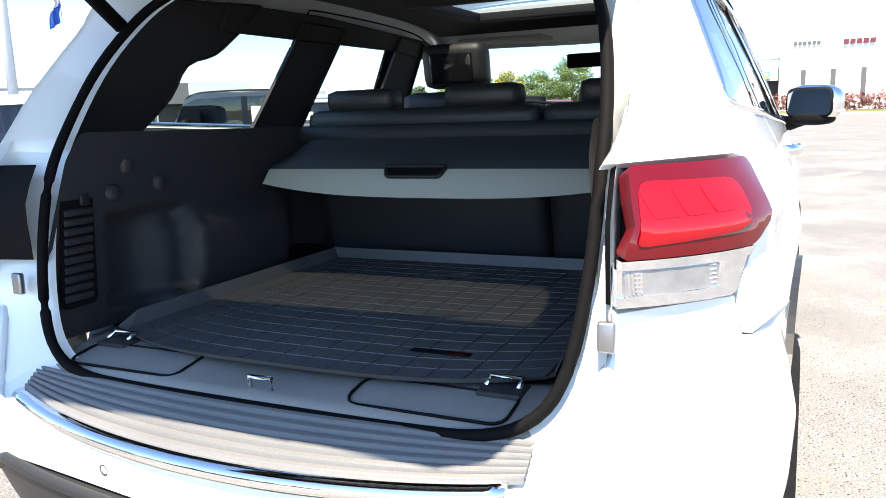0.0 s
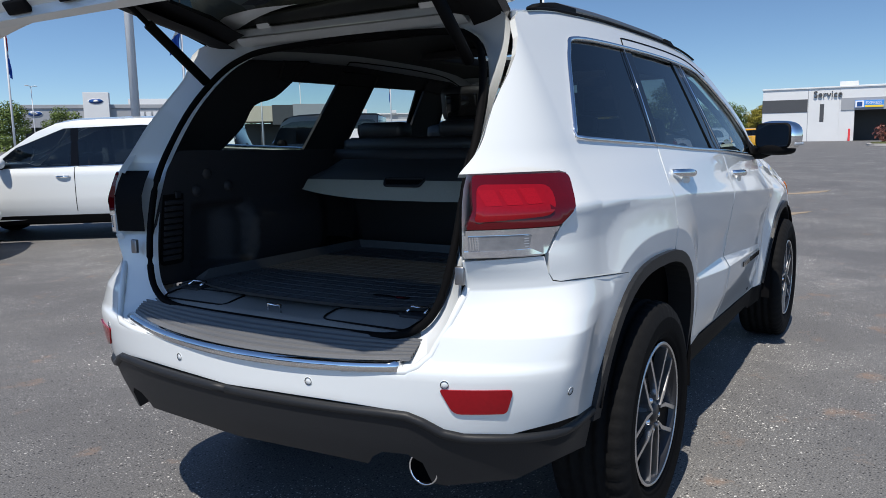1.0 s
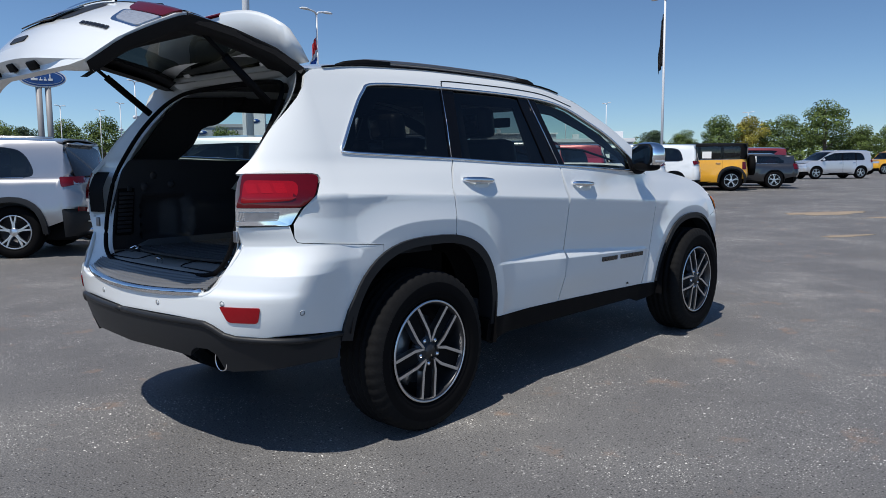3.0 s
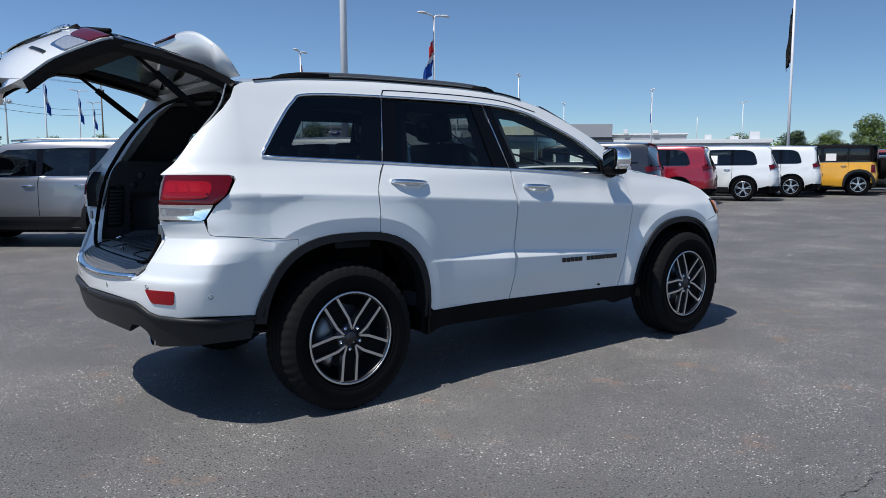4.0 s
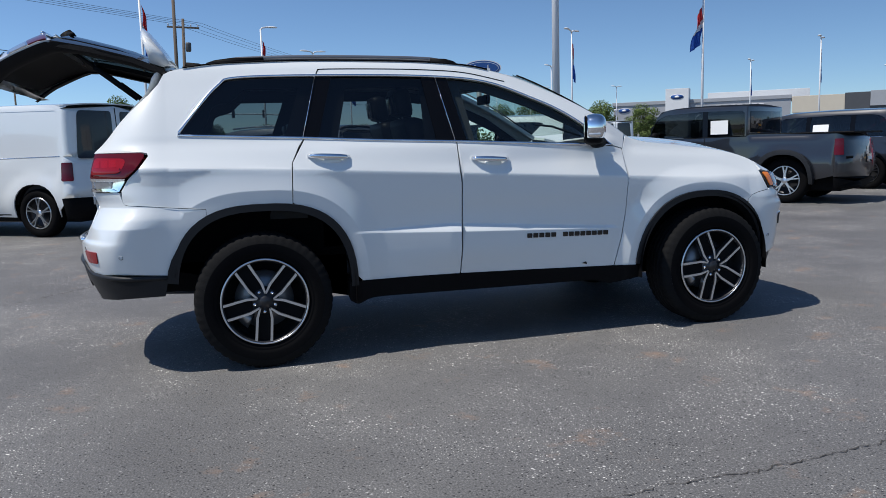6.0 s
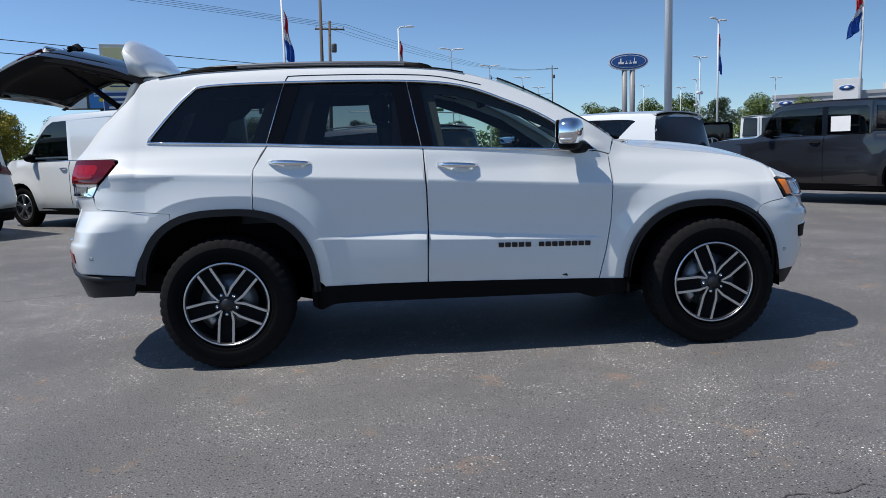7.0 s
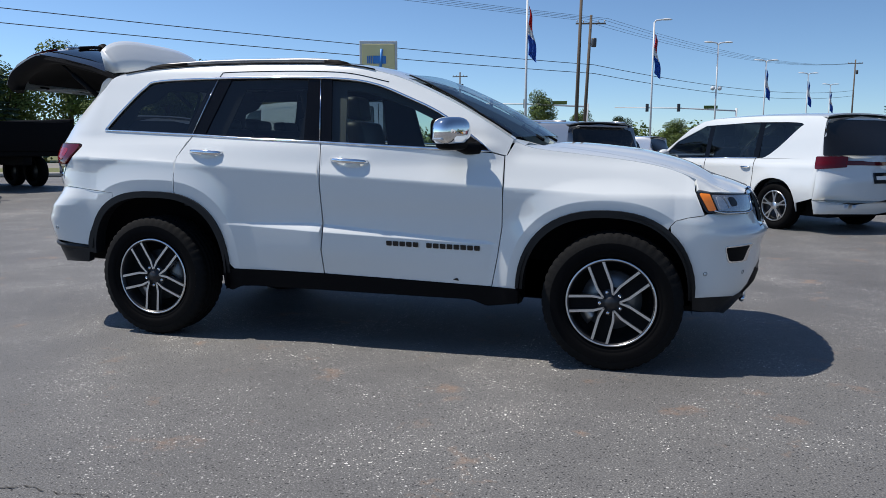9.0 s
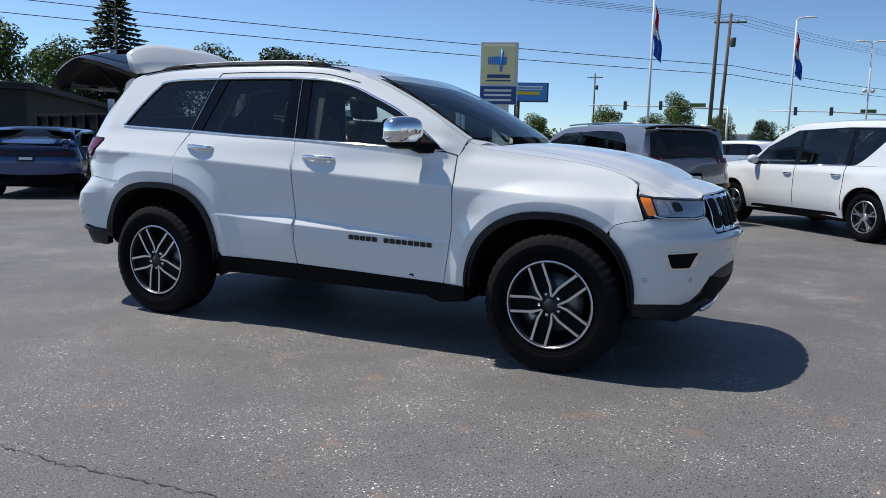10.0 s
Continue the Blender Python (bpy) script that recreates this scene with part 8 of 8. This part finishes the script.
# service building on the far side: local x along the facade from its left end
svc = thing("service_building", "white service building with a grey band and drive-in bay", "building", pose(111.6, 17.5, 0, 0, 0, -88))
block(svc, "wall_left", 0, 9.4, 0, 16, 0, 6.95, "facade")
block(svc, "wall_mid_top", 9.4, 15.6, 0, 16, 4.6, 7.2, "facade")
block(svc, "pier", 9.4, 11.2, 0, 1, 0, 4.6, "facade")
block(svc, "bay_back", 9.4, 15.6, 6, 16, 0, 4.6, "facade_dark")
block(svc, "bay_lintel", 9.6, 15.6, -0.1, 0.1, 4.0, 5.6, "facade_grey")
block(svc, "tower", 15.6, 42, -1.2, 16, 0, 10.6, "facade")
block(svc, "grey_band", -0.05, 5.6, -0.06, 0.1, 3.9, 5.6, "facade_dark")
block(svc, "slit_window", 7.1, 7.6, -0.05, 0.1, 2.6, 4.9, "facade_dark")
block(svc, "joint", 5.62, 5.70, -0.03, 0.05, 0, 6.9, "facade_grey")
block(svc, "roof_cap", -0.1, 15.7, -0.15, 16.1, 6.95, 7.15, "facade")
block(svc, "roof_unit", 9.2, 11.4, 3, 5, 7.2, 7.9, "pole")
block(svc, "tower_joint", 15.6, 42, -1.24, -1.1, 5.6, 5.75, "facade_grey")
block(svc, "tower_band", 20, 42, -1.26, -1.1, 3.4, 5.5, "facade_grey")
for k in range(3):
    block(svc, "tower_window", 18.2 + 3.5 * k, 18.8 + 3.5 * k, -1.27, -1.1, 0.5, 5.2, "facade_dark")
for k in range(6):
    block(svc, "letter_bar", 17.2 + 0.55 * k, 17.6 + 0.55 * k, -1.5, -1.2, 8.4, 8.8, "facade_dark")
for k in range(5):
    block(svc, "red_letter_bar", 23.0 + 0.75 * k, 23.6 + 0.75 * k, -1.5, -1.2, 8.2, 8.8, "red")
sg = block(svc, "bay_sign", 11.2, 14.5, -0.35, -0.1, 4.25, 5.20, "brightblue")
block(svc, "sign_stripe", 12.35, 14.46, -0.38, -0.3, 4.29, 4.55, "signyellow")
block(svc, "sign_panel", 11.26, 12.25, -0.38, -0.3, 4.30, 5.14, "flag_white")
block(svc, "sign_mark", 11.45, 12.06, -0.40, -0.37, 4.42, 5.02, "signblue")
express = bpy.data.curves.new("sign_lettering", "FONT")
express.body, express.size, express.extrude = "EXPRESS", 0.50, 0.01
express_sign = new("sign_lettering", express)
express_sign.data.materials.append(M["flag_white"])
express_sign.parent = svc
express_sign.matrix_basis = Matrix.Translation((12.42, -0.365, 4.70)) @ pose(0, 0, 0, 90, 0, 0)
block(svc, "bollard", 10.6, 10.85, -0.8, -0.55, 0, 1.6, "flag_red")
curve = bpy.data.curves.new("lettering", "FONT")
curve.body, curve.size, curve.extrude = "Service", 1.20, 0.08
lettering = new("lettering", curve)
lettering.data.materials.append(M["facade_dark"])
lettering.parent = svc
lettering.matrix_basis = Matrix.Translation((6.25, -0.12, 5.78)) @ pose(0, 0, 0, 90, 0, 0)
# workshop behind the blue coupe
wk = thing("workshop", "dark low workshop under the trees", "building", pose(-40, 22, 0, 0, 0, 131))
block(wk, "wall", -16, 14, -8, 0, 0, 3.0, "flag_black")
block(wk, "roof", -16.4, 14.4, -8.4, 0.4, 3.0, 3.25, "flag_black")
brick = thing("brick_shop", "low brick and white roadside shop", "building", pose(-24, 112, 0, 0, 0, 10))
block(brick, "wall", 0, 22, 0, 8, 0, 2.6, "shrub_red")
block(brick, "fascia", -0.2, 22.2, -0.3, 8.2, 2.6, 3.6, "facade")

# signs
qls = thing("quick_service_sign", "cream and blue service sign on a white post", "sign", pose(-11.3, 33.7, 0, 0, 0, 17))
block(qls, "post", -0.55, 0.55, -0.22, 0.22, 0, 3.4, "pole")
block(qls, "cabinet", -0.98, 0.98, -0.26, 0.26, 3.4, 6.62, "pole")
block(qls, "cream_panel", -0.86, 0.86, -0.285, -0.25, 4.45, 6.45, "cream")
block(qls, "blue_panel", -0.96, 0.96, -0.29, -0.25, 3.42, 4.33, "signblue")
em = block(qls, "emblem", -0.28, 0.40, -0.305, -0.28, 5.45, 5.85, "brightblue")
tube("wrench", [(0.1, -0.30, 5.1), (0.14, -0.30, 5.6), (0.18, -0.30, 6.2)], 0.07, "brightblue", em, seg=8)
for k in range(3):
    block(qls, "stripe", -0.58 + 0.1 * k, -0.51 + 0.1 * k, -0.305, -0.28, 5.45, 5.85, "brightblue")
bars_y = ((4.85, 0.17, 1.2, "signblue"), (4.62, 0.06, 1.3, "signblue"))
for z, h, w_, mt in bars_y:
    block(qls, "letter_bar", -w_ / 2, w_ / 2, -0.30, -0.28, z - h / 2, z + h / 2, mt)
for z in (4.12, 3.88, 3.62):
    block(qls, "letter_bar", -0.75, 0.70, -0.305, -0.28, z - 0.06, z + 0.05, "flag_white")
ov = thing("oval_sign", "blue oval dealership sign on a steel post", "sign", pose(35.4, 99.4, 0, 0, 0, -15))
for x in (-0.52, 0.52):
    tube("post", [(x, 0, 0), (x, 0, 11.2)], 0.36, "steel_post", ov, seg=12)
for k, (mt, a, b) in enumerate((("facade", 2.68, 1.16), ("signblue", 2.52, 1.03), ("facade", 2.30, 0.86), ("signblue", 2.22, 0.80))):
    bm = bmesh.new()
    slab(bm, [(a * math.cos(t), 11.9 + b * math.sin(t)) for t in np.linspace(0, 2 * math.pi, 40)[:-1]], -0.4 - 0.03 * k, 0.4 - 0.03 * k)
    part("oval_face", bm, mt, ov, smooth=False)
for k, (x0, w_, z0, h_) in enumerate(((-1.35, 0.75, 11.55, 0.75), (-0.45, 0.40, 11.55, 0.42), (0.08, 0.36, 11.55, 0.45), (0.58, 0.50, 11.55, 0.80))):
    block(ov, "letter_bar", x0, x0 + w_, -0.56, -0.50, z0, z0 + h_ * 0.35, "facade")
    block(ov, "letter_bar", x0 + w_ * 0.3, x0 + w_ * 0.55, -0.56, -0.50, z0 + h_ * 0.35 + 0.004, z0 + h_, "facade")
bb = thing("billboard", "blue and white roadside billboard on a steel post", "billboard", pose(-35, 100, 0, 0, 0, 20))
tube("post", [(0, 0, 0), (0, 0, 7.6)], 0.4, "facade_dark", bb, seg=10)
block(bb, "frame", -4.4, 4.4, -0.4, 0.4, 7.5, 10.2, "facade_dark")
block(bb, "white_panel", -4.3, -1.9, -0.46, -0.4, 7.65, 10.05, "flag_white")
block(bb, "blue_panel", -1.6, 4.2, -0.46, -0.4, 7.65, 10.05, "brightblue")
block(bb, "yellow_bar", -0.4, 3.2, -0.5, -0.45, 8.5, 8.95, "signyellow")
for z in (9.6, 9.25):
    block(bb, "letter_bar", -1.0, 3.6, -0.5, -0.45, z - 0.09, z + 0.09, "flag_white")
ws = thing("road_sign", "small white road sign on a thin steel post", "sign", pose(-33.4, 27.8, 0, 0, 0, 25))
tube("post", [(0, 0, 0), (0, 0, 3.1)], 0.05, "pole", ws, seg=8)
block(ws, "plate", -0.20, 0.20, -0.05, -0.02, 2.72, 3.47, "flag_white")
# traffic lights over the far junction
for x, y, deg in ((-6, 96, 5), (13.4, 112, 10)):
    tl = thing("traffic_light", "traffic signals hanging from a long mast arm", "traffic light", pose(x, y, 0, 0, 0, deg), "traffic lights")
    tube("mast", [(0, 0, 0), (0, 0, 6.6)], 0.14, "pole", tl, seg=8)
    tube("mast_arm", [(0, 0, 6.2), (-8, 0, 6.6), (-17, 0, 6.7)], lambda t: 0.11 - 0.05 * t, "pole", tl, seg=8)
    for k in (-12.4, -8.0):
        block(tl, "signal", k - 0.2, k + 0.2, -0.2, 0.2, 6.1, 7.2, "facade_dark")
    block(tl, "street_sign", -4.5, -2.6, -0.05, 0.05, 6.5, 6.95, "leaf")

# verge, road and kerb beyond the cars
bm = bmesh.new()
slab(bm, [(-90, -30), (-4.5, 28.5), (3.0, 45), (12, 70), (30, 130), (26, 132), (6, 72), (-5, 46), (-9.5, 33), (-95, -24)], 0.0, 0.14, "xy")
verge = tagged(part("verge", bm, "grass", smooth=False), "dry grass verge with a concrete kerb", "grass verge", kind="structure")
bm = bmesh.new()
slab(bm, [(-95, -24), (-9.5, 33), (-5, 46), (6, 72), (26, 132), (10, 140), (-14, 78), (-19, 52), (-27, 40), (-103, -12)], 0.0, 0.02, "xy")
tagged(part("road", bm, "road", smooth=False), "pale grey public road beyond the verge", "road", kind="structure")
tubek = [(-90, -30, 0.09), (-47, -0.6, 0.09), (-4.5, 28.5, 0.09), (-0.5, 36, 0.09), (3.0, 45, 0.09), (12, 70, 0.09), (30, 130, 0.09)]
tagged(tube("kerb", tubek, 0.10, "concrete", None, seg=6), "pale concrete kerb along the verge", "kerb", kind="structure")
bm = bmesh.new()
slab(bm, [(-100, -20), (-27, 42), (-18, 60), (-12, 82), (0, 140), (-200, 200), (-300, 0)], 0.0, 0.05, "xy")
tagged(part("far_lawn", bm, "grass", smooth=False), "dry lawn on the far side of the road", "lawn", kind="structure")
isl = thing("planting_island", "kerbed island with purple shrubs and dry grass", "planting", pose(76, 0.5, 0, 0, 0, 5))
bm = bmesh.new()
slab(bm, rpoly([(-3, -14, 2), (3, -14, 2), (3, 2.2, 2), (-3, 2.2, 2)], 1.0), 0, 0.18, "xy")
part("kerb", bm, "concrete", isl, smooth=False)
bm = bmesh.new()
slab(bm, rpoly([(-2.7, -13.7, 2), (2.7, -13.7, 2), (2.7, 1.9, 2), (-2.7, 1.9, 2)], 1.0), 0.17, 0.3, "xy")
part("bed", bm, "grass", isl, smooth=False)


def leaves(bm, centre, radii, n, size, seed, shell=0.55):
    """Loose small leaf clumps through an ellipsoid, thicker towards its skin."""
    rnd = random.Random(seed)
    for _ in range(n):
        d = Vector((rnd.gauss(0, 1), rnd.gauss(0, 1), rnd.gauss(0, 1))).normalized()
        k = shell + (1 - shell) * rnd.random() ** 0.6
        p = Vector((centre[0] + d.x * radii[0] * k, centre[1] + d.y * radii[1] * k, centre[2] + d.z * radii[2] * k))
        nrm = (d + Vector((rnd.uniform(-1, 1), rnd.uniform(-1, 1), rnd.uniform(-0.6, 1))) * 0.8).normalized()
        a = nrm.orthogonal().normalized()
        b = nrm.cross(a)
        an = rnd.uniform(0, 6.28)
        a, b = a * math.cos(an) + b * math.sin(an), b * math.cos(an) - a * math.sin(an)
        s = size * rnd.uniform(0.6, 1.3)
        vs = [bm.verts.new(p + a * s * x + b * s * y + nrm * s * z) for x, y, z in ((-1, 0, 0), (-0.2, -0.55, 0.15), (0.9, -0.1, 0), (0.1, 0.6, 0.1))]
        bm.faces.new(vs)


for k, (dx, dy) in enumerate(((-0.6, -1.0), (0.9, -2.4), (-0.9, -4.2), (0.8, -5.8), (-0.5, -7.6), (0.9, 0.6))):
    sh_ = thing("shrub", "purple-leaved shrub on the planting island", "shrub", pose(76 + dx, 0.5 + dy, 0.3), "island shrubs")
    bm = bmesh.new()
    leaves(bm, (0, 0, 0.8), (1.3, 1.3, 0.9), 420, 0.14, 40 + k, 0.5)
    part("foliage", bm, "shrub_red", sh_)
    tube("stem", [(0, 0, -0.05), (0.05, 0, 0.8)], 0.05, "bark", sh_, seg=6)


def broad_tree(seed, leaf="leaf"):
    """A tree about 10 m high: tapered trunk, limbs and a lobed crown of leaf clumps."""
    rnd = random.Random(seed)
    root = thing("tree", "broad-leaved tree in full green leaf", "tree", None, "trees")
    trunk = tube("trunk", [(0, 0, 0), (0.1, 0.05, 2.0), (0.05, -0.1, 4.5), (0.1, 0, 7.0)], lambda t: 0.26 * (1 - 0.75 * t), "bark", root, seg=9)
    bm = bmesh.new()
    lobes = []
    for k in range(13):
        a = k * 2.4 + rnd.uniform(-0.4, 0.4)
        h = 2.9 + 5.6 * (k / 12)
        out = (2.6 if h < 6.5 else 1.6) * rnd.uniform(0.55, 1.0) * (0.5 if k == 12 else 1)
        c = (out * math.cos(a), out * math.sin(a), h + rnd.uniform(-0.3, 0.4))
        lobes.append(c)
        rr = rnd.uniform(1.1, 1.75)
        leaves(bm, c, (rr, rr, rr * 0.82), 520, 0.16, seed * 31 + k, 0.35)
        if k % 2 == 0:
            tube("limb", [(0.05, 0, 1.8 + 0.3 * k), (c[0] * 0.5, c[1] * 0.5, (2.4 + 0.3 * k + c[2]) / 2), c], lambda t: 0.09 * (1 - 0.7 * t), "bark", trunk, seg=6)
    part("crown", bm, leaf, root)
    return root


def spruce(seed):
    rnd = random.Random(seed)
    root = thing("spruce", "tall dark spruce with drooping branches", "tree", None, "trees")
    tube("trunk", [(0, 0, 0), (0, 0, 10.6)], lambda t: 0.22 * (1 - 0.95 * t), "bark", root, seg=8)
    bm = bmesh.new()
    for k in range(210):
        h = 0.9 + 9.5 * (k / 210)
        L = (3.1 * (1 - (h / 10.7)) ** 0.85 + 0.15) * rnd.uniform(0.7, 1.1)
        a = k * 2.399 + rnd.uniform(-0.2, 0.2)
        d = Vector((math.cos(a), math.sin(a), 0))
        n = max(3, int(L * 5))
        for i in range(n):
            t = (i + 0.6) / n
            p = d * (L * t) + Vector((0, 0, h - 0.35 * L * t ** 1.2 + 0.14 * L * t * t))
            side = Vector((-d.y, d.x, 0))
            for s in (-1, 1):
                w_ = (0.36 * (1 - t * 0.6)) * rnd.uniform(0.6, 1.2)
                q = p + Vector((rnd.uniform(-0.05, 0.05), rnd.uniform(-0.05, 0.05), rnd.uniform(-0.05, 0.05)))
                vs = [bm.verts.new(q), bm.verts.new(q + side * s * w_ + d * 0.12 - Vector((0, 0, 0.16 + 0.1 * rnd.random()))), bm.verts.new(q + d * 0.34 - Vector((0, 0, 0.06)))]
                bm.faces.new(vs)
    part("crown", bm, "leaf_dark", root)
    return root


def plant(proto, x, y, s, turn, wide=1.0):
    ob = copy_thing(proto, pose(x, y, 0, 0, 0, turn))
    ob.scale = (s * wide, s * wide, s)
    return ob


protos = [broad_tree(3), broad_tree(8), broad_tree(15, "leaf_yellow"), broad_tree(21, "leaf_dark")]
for p_, (x, y, s) in zip(protos, ((116.5, 47, 0.80), (122.3, 33, 0.98), (118.8, 43, 0.80), (-58, 76, 1.35))):
    p_.matrix_basis = pose(x, y, 0)
    p_.scale = (s * 1.25, s * 1.25, s)
for x, y, s, k, t, w_ in ((120.5, 38.5, 0.78, 1, 40, 1.4), (113.5, 51.5, 0.58, 0, 90, 1.3), (124, 28.5, 0.60, 0, 10, 1.3), (125.4, 24.5, 0.62, 1, 200, 1.3), (126, 20.5, 0.58, 2, 70, 1.2), (112, 56, 0.60, 3, 130, 1.4), (107, 62, 0.55, 1, 20, 1.5), (140, 10, 0.9, 0, 60, 1.2), (140, 2, 0.85, 3, 0, 1.2),
                          (45, 118, 0.80, 0, 30, 1.2), (50, 116, 0.85, 1, 80, 1.2), (55, 114, 0.78, 3, 140, 1.2), (60, 111, 0.80, 0, 220, 1.2), (66, 108, 0.72, 1, 260, 1.2), (40, 120, 0.7, 3, 10, 1.2), (34, 111, 0.72, 0, 300, 1.2),
                          (-63, 70, 1.30, 0, 50, 1.2), (-52, 80, 1.15, 1, 100, 1.2), (-69, 62, 1.2, 3, 160, 1.2), (-47, 86, 0.80, 2, 210, 1.2), (-50, 104, 0.85, 0, 30, 1.2), (-58, 99, 0.9, 1, 0, 1.3), (-66, 92, 0.85, 0, 70, 1.3),
                          (-12, 96, 0.85, 0, 15, 0.9), (-20, 92, 0.66, 1, 70, 1.2), (-16, 100, 0.6, 0, 110, 1.2), (-7, 98, 0.6, 1, 200, 1.1), (-1.8, 97, 0.52, 3, 20, 1.2), (5, 100, 0.48, 0, 80, 1.4), (12, 106, 0.5, 3, 140, 1.5), (20, 112, 0.5, 0, 190, 1.5), (28, 118, 0.55, 1, 250, 1.5),
                          (-40, 38, 0.68, 0, 30, 1.2), (-37, 44, 0.50, 1, 120, 1.2), (-34.6, 48.5, 0.84, 0, 190, 1.1), (-42.4, 31.2, 0.80, 1, 250, 1.1), (-49, 31, 1.0, 0, 310, 1.0), (-30, 60, 0.60, 2, 60, 1.1), (-39, 95, 0.65, 0, 60, 1.3), (-32, 100, 0.6, 1, 20, 1.3)):
    plant(protos[k], x, y, s, t, w_)
sp = spruce(5)
sp.matrix_basis = pose(-40.3, 34.4, 0)
sp.scale = (1.55, 1.55, 1.06)
for x, y, s in ((-50, 22, 0.80), (-48.5, 25.5, 0.86), (-45.8, 36.5, 0.6)):
    plant(sp, x, y, s, x * 7)
# far woods all round the horizon, beyond counting
bm = bmesh.new()
rnd = random.Random(77)
for k in range(300):
    a = radians(-30 + 200 * k / 300) + rnd.uniform(-0.01, 0.01)
    R = rnd.uniform(185, 240)
    h = rnd.uniform(3.5, 7.0)
    leaves(bm, (R * math.cos(a), R * math.sin(a), h * 0.5), (4.5, 4.5, h * 0.62), 170, 0.55, 900 + k, 0.3)
woods = part("far_woods", bm, "leaf", kind="stuff")
tagged(woods, "belt of far green woods along the horizon", "woods", kind="stuff")
# hedge and weeds along the road
bm = bmesh.new()
for k in range(90):
    t = k / 90
    x, y = -100 + 75 * t + rnd.uniform(-1, 1), -8 + 52 * t + rnd.uniform(-1, 1)
    leaves(bm, (x, y, 0.45), (0.9, 0.9, 0.6), 26, 0.20, 2000 + k, 0.3)
tagged(part("weeds", bm, "leaf_yellow", kind="stuff"), "yellow-green weeds along the roadside", "weeds", kind="stuff")


# cracks in the asphalt
def crack(pts, seed, w0=0.010):
    rnd_ = random.Random(seed)
    bm_ = bmesh.new()
    line = []
    for a, b in zip(pts, pts[1:]):
        a, b = Vector(a), Vector(b)
        n = max(2, int((b - a).length / 0.022))
        nrm = Vector((-(b - a).y, (b - a).x)).normalized()
        drift = 0.0
        for i in range(n):
            drift = drift * 0.94 + rnd_.gauss(0, 0.007)
            line.append(a.lerp(b, i / n) + nrm * (rnd_.gauss(0, 0.006) + drift))
    rows_ = []
    for i, p in enumerate(line):
        d = (line[min(i + 1, len(line) - 1)] - line[max(i - 1, 0)]).normalized()
        nn = Vector((-d.y, d.x)) * w0 * rnd_.uniform(0.12, 1.0) ** 1.5 * 1.2
        rows_.append((bm_.verts.new((p.x + nn.x, p.y + nn.y, 0.004)), bm_.verts.new((p.x - nn.x, p.y - nn.y, 0.004))))
    for a, b in zip(rows_, rows_[1:]):
        bm_.faces.new((a[0], a[1], b[1], b[0]))
    ob = part("crack", bm_, "crackfill", smooth=False)
    return tagged(ob, "dark ragged crack across the asphalt", "crack", "asphalt cracks", kind="structure")


M["crackfill"] = mat("crack_fill", (0.048, 0.044, 0.040), 0.95, grain=0.3, scale=60)
crack([(0.2, -3.06), (1.05, -2.97), (1.31, -2.935), (1.74, -2.93), (2.2, -2.90), (3.2, -2.86), (4.4, -2.7)], 3, 0.004)
crack([(-3.0, -2.2), (-2.85, -0.12), (-2.905, 0.28), (-2.86, 0.85), (-2.49, 1.67), (-1.9, 1.93), (-1.40, 2.6), (-1.34, 3.87), (-0.89, 4.9), (-0.79, 6.9)], 5, 0.007)
M["sand"] = mat("pale_wear", (0.27, 0.215, 0.155), 0.9, grain=0.25, scale=20, blotch=0.2, bscale=1.5)
for cx, cy, rx, ry, sd in ((16.2, 2.0, 1.05, 0.42, 1), (15.9, 0.5, 0.8, 0.16, 2), (13.2, -1.6, 0.6, 0.14, 3), (11.0, 0.2, 0.5, 0.12, 4)):
    rs = random.Random(sd)
    ph = [rs.uniform(0, 6.28) for _ in range(5)]
    bm = bmesh.new()
    pts_ = []
    for k in range(40):
        t = 2 * math.pi * k / 40
        q = 1 + 0.16 * math.sin(3 * t + ph[0]) + 0.11 * math.sin(7 * t + ph[1]) + 0.08 * math.sin(13 * t + ph[2])
        pts_.append(Vector((cx, cy)) + Matrix.Rotation(radians(-28), 2) @ Vector((rx * q * math.cos(t), ry * q * math.sin(t))))
    slab(bm, pts_, 0.001, 0.005, "xy")
    tagged(part("worn_patch", bm, "sand", smooth=False), "pale sandy worn patch on the asphalt", "worn patch", "worn patches", "structure")
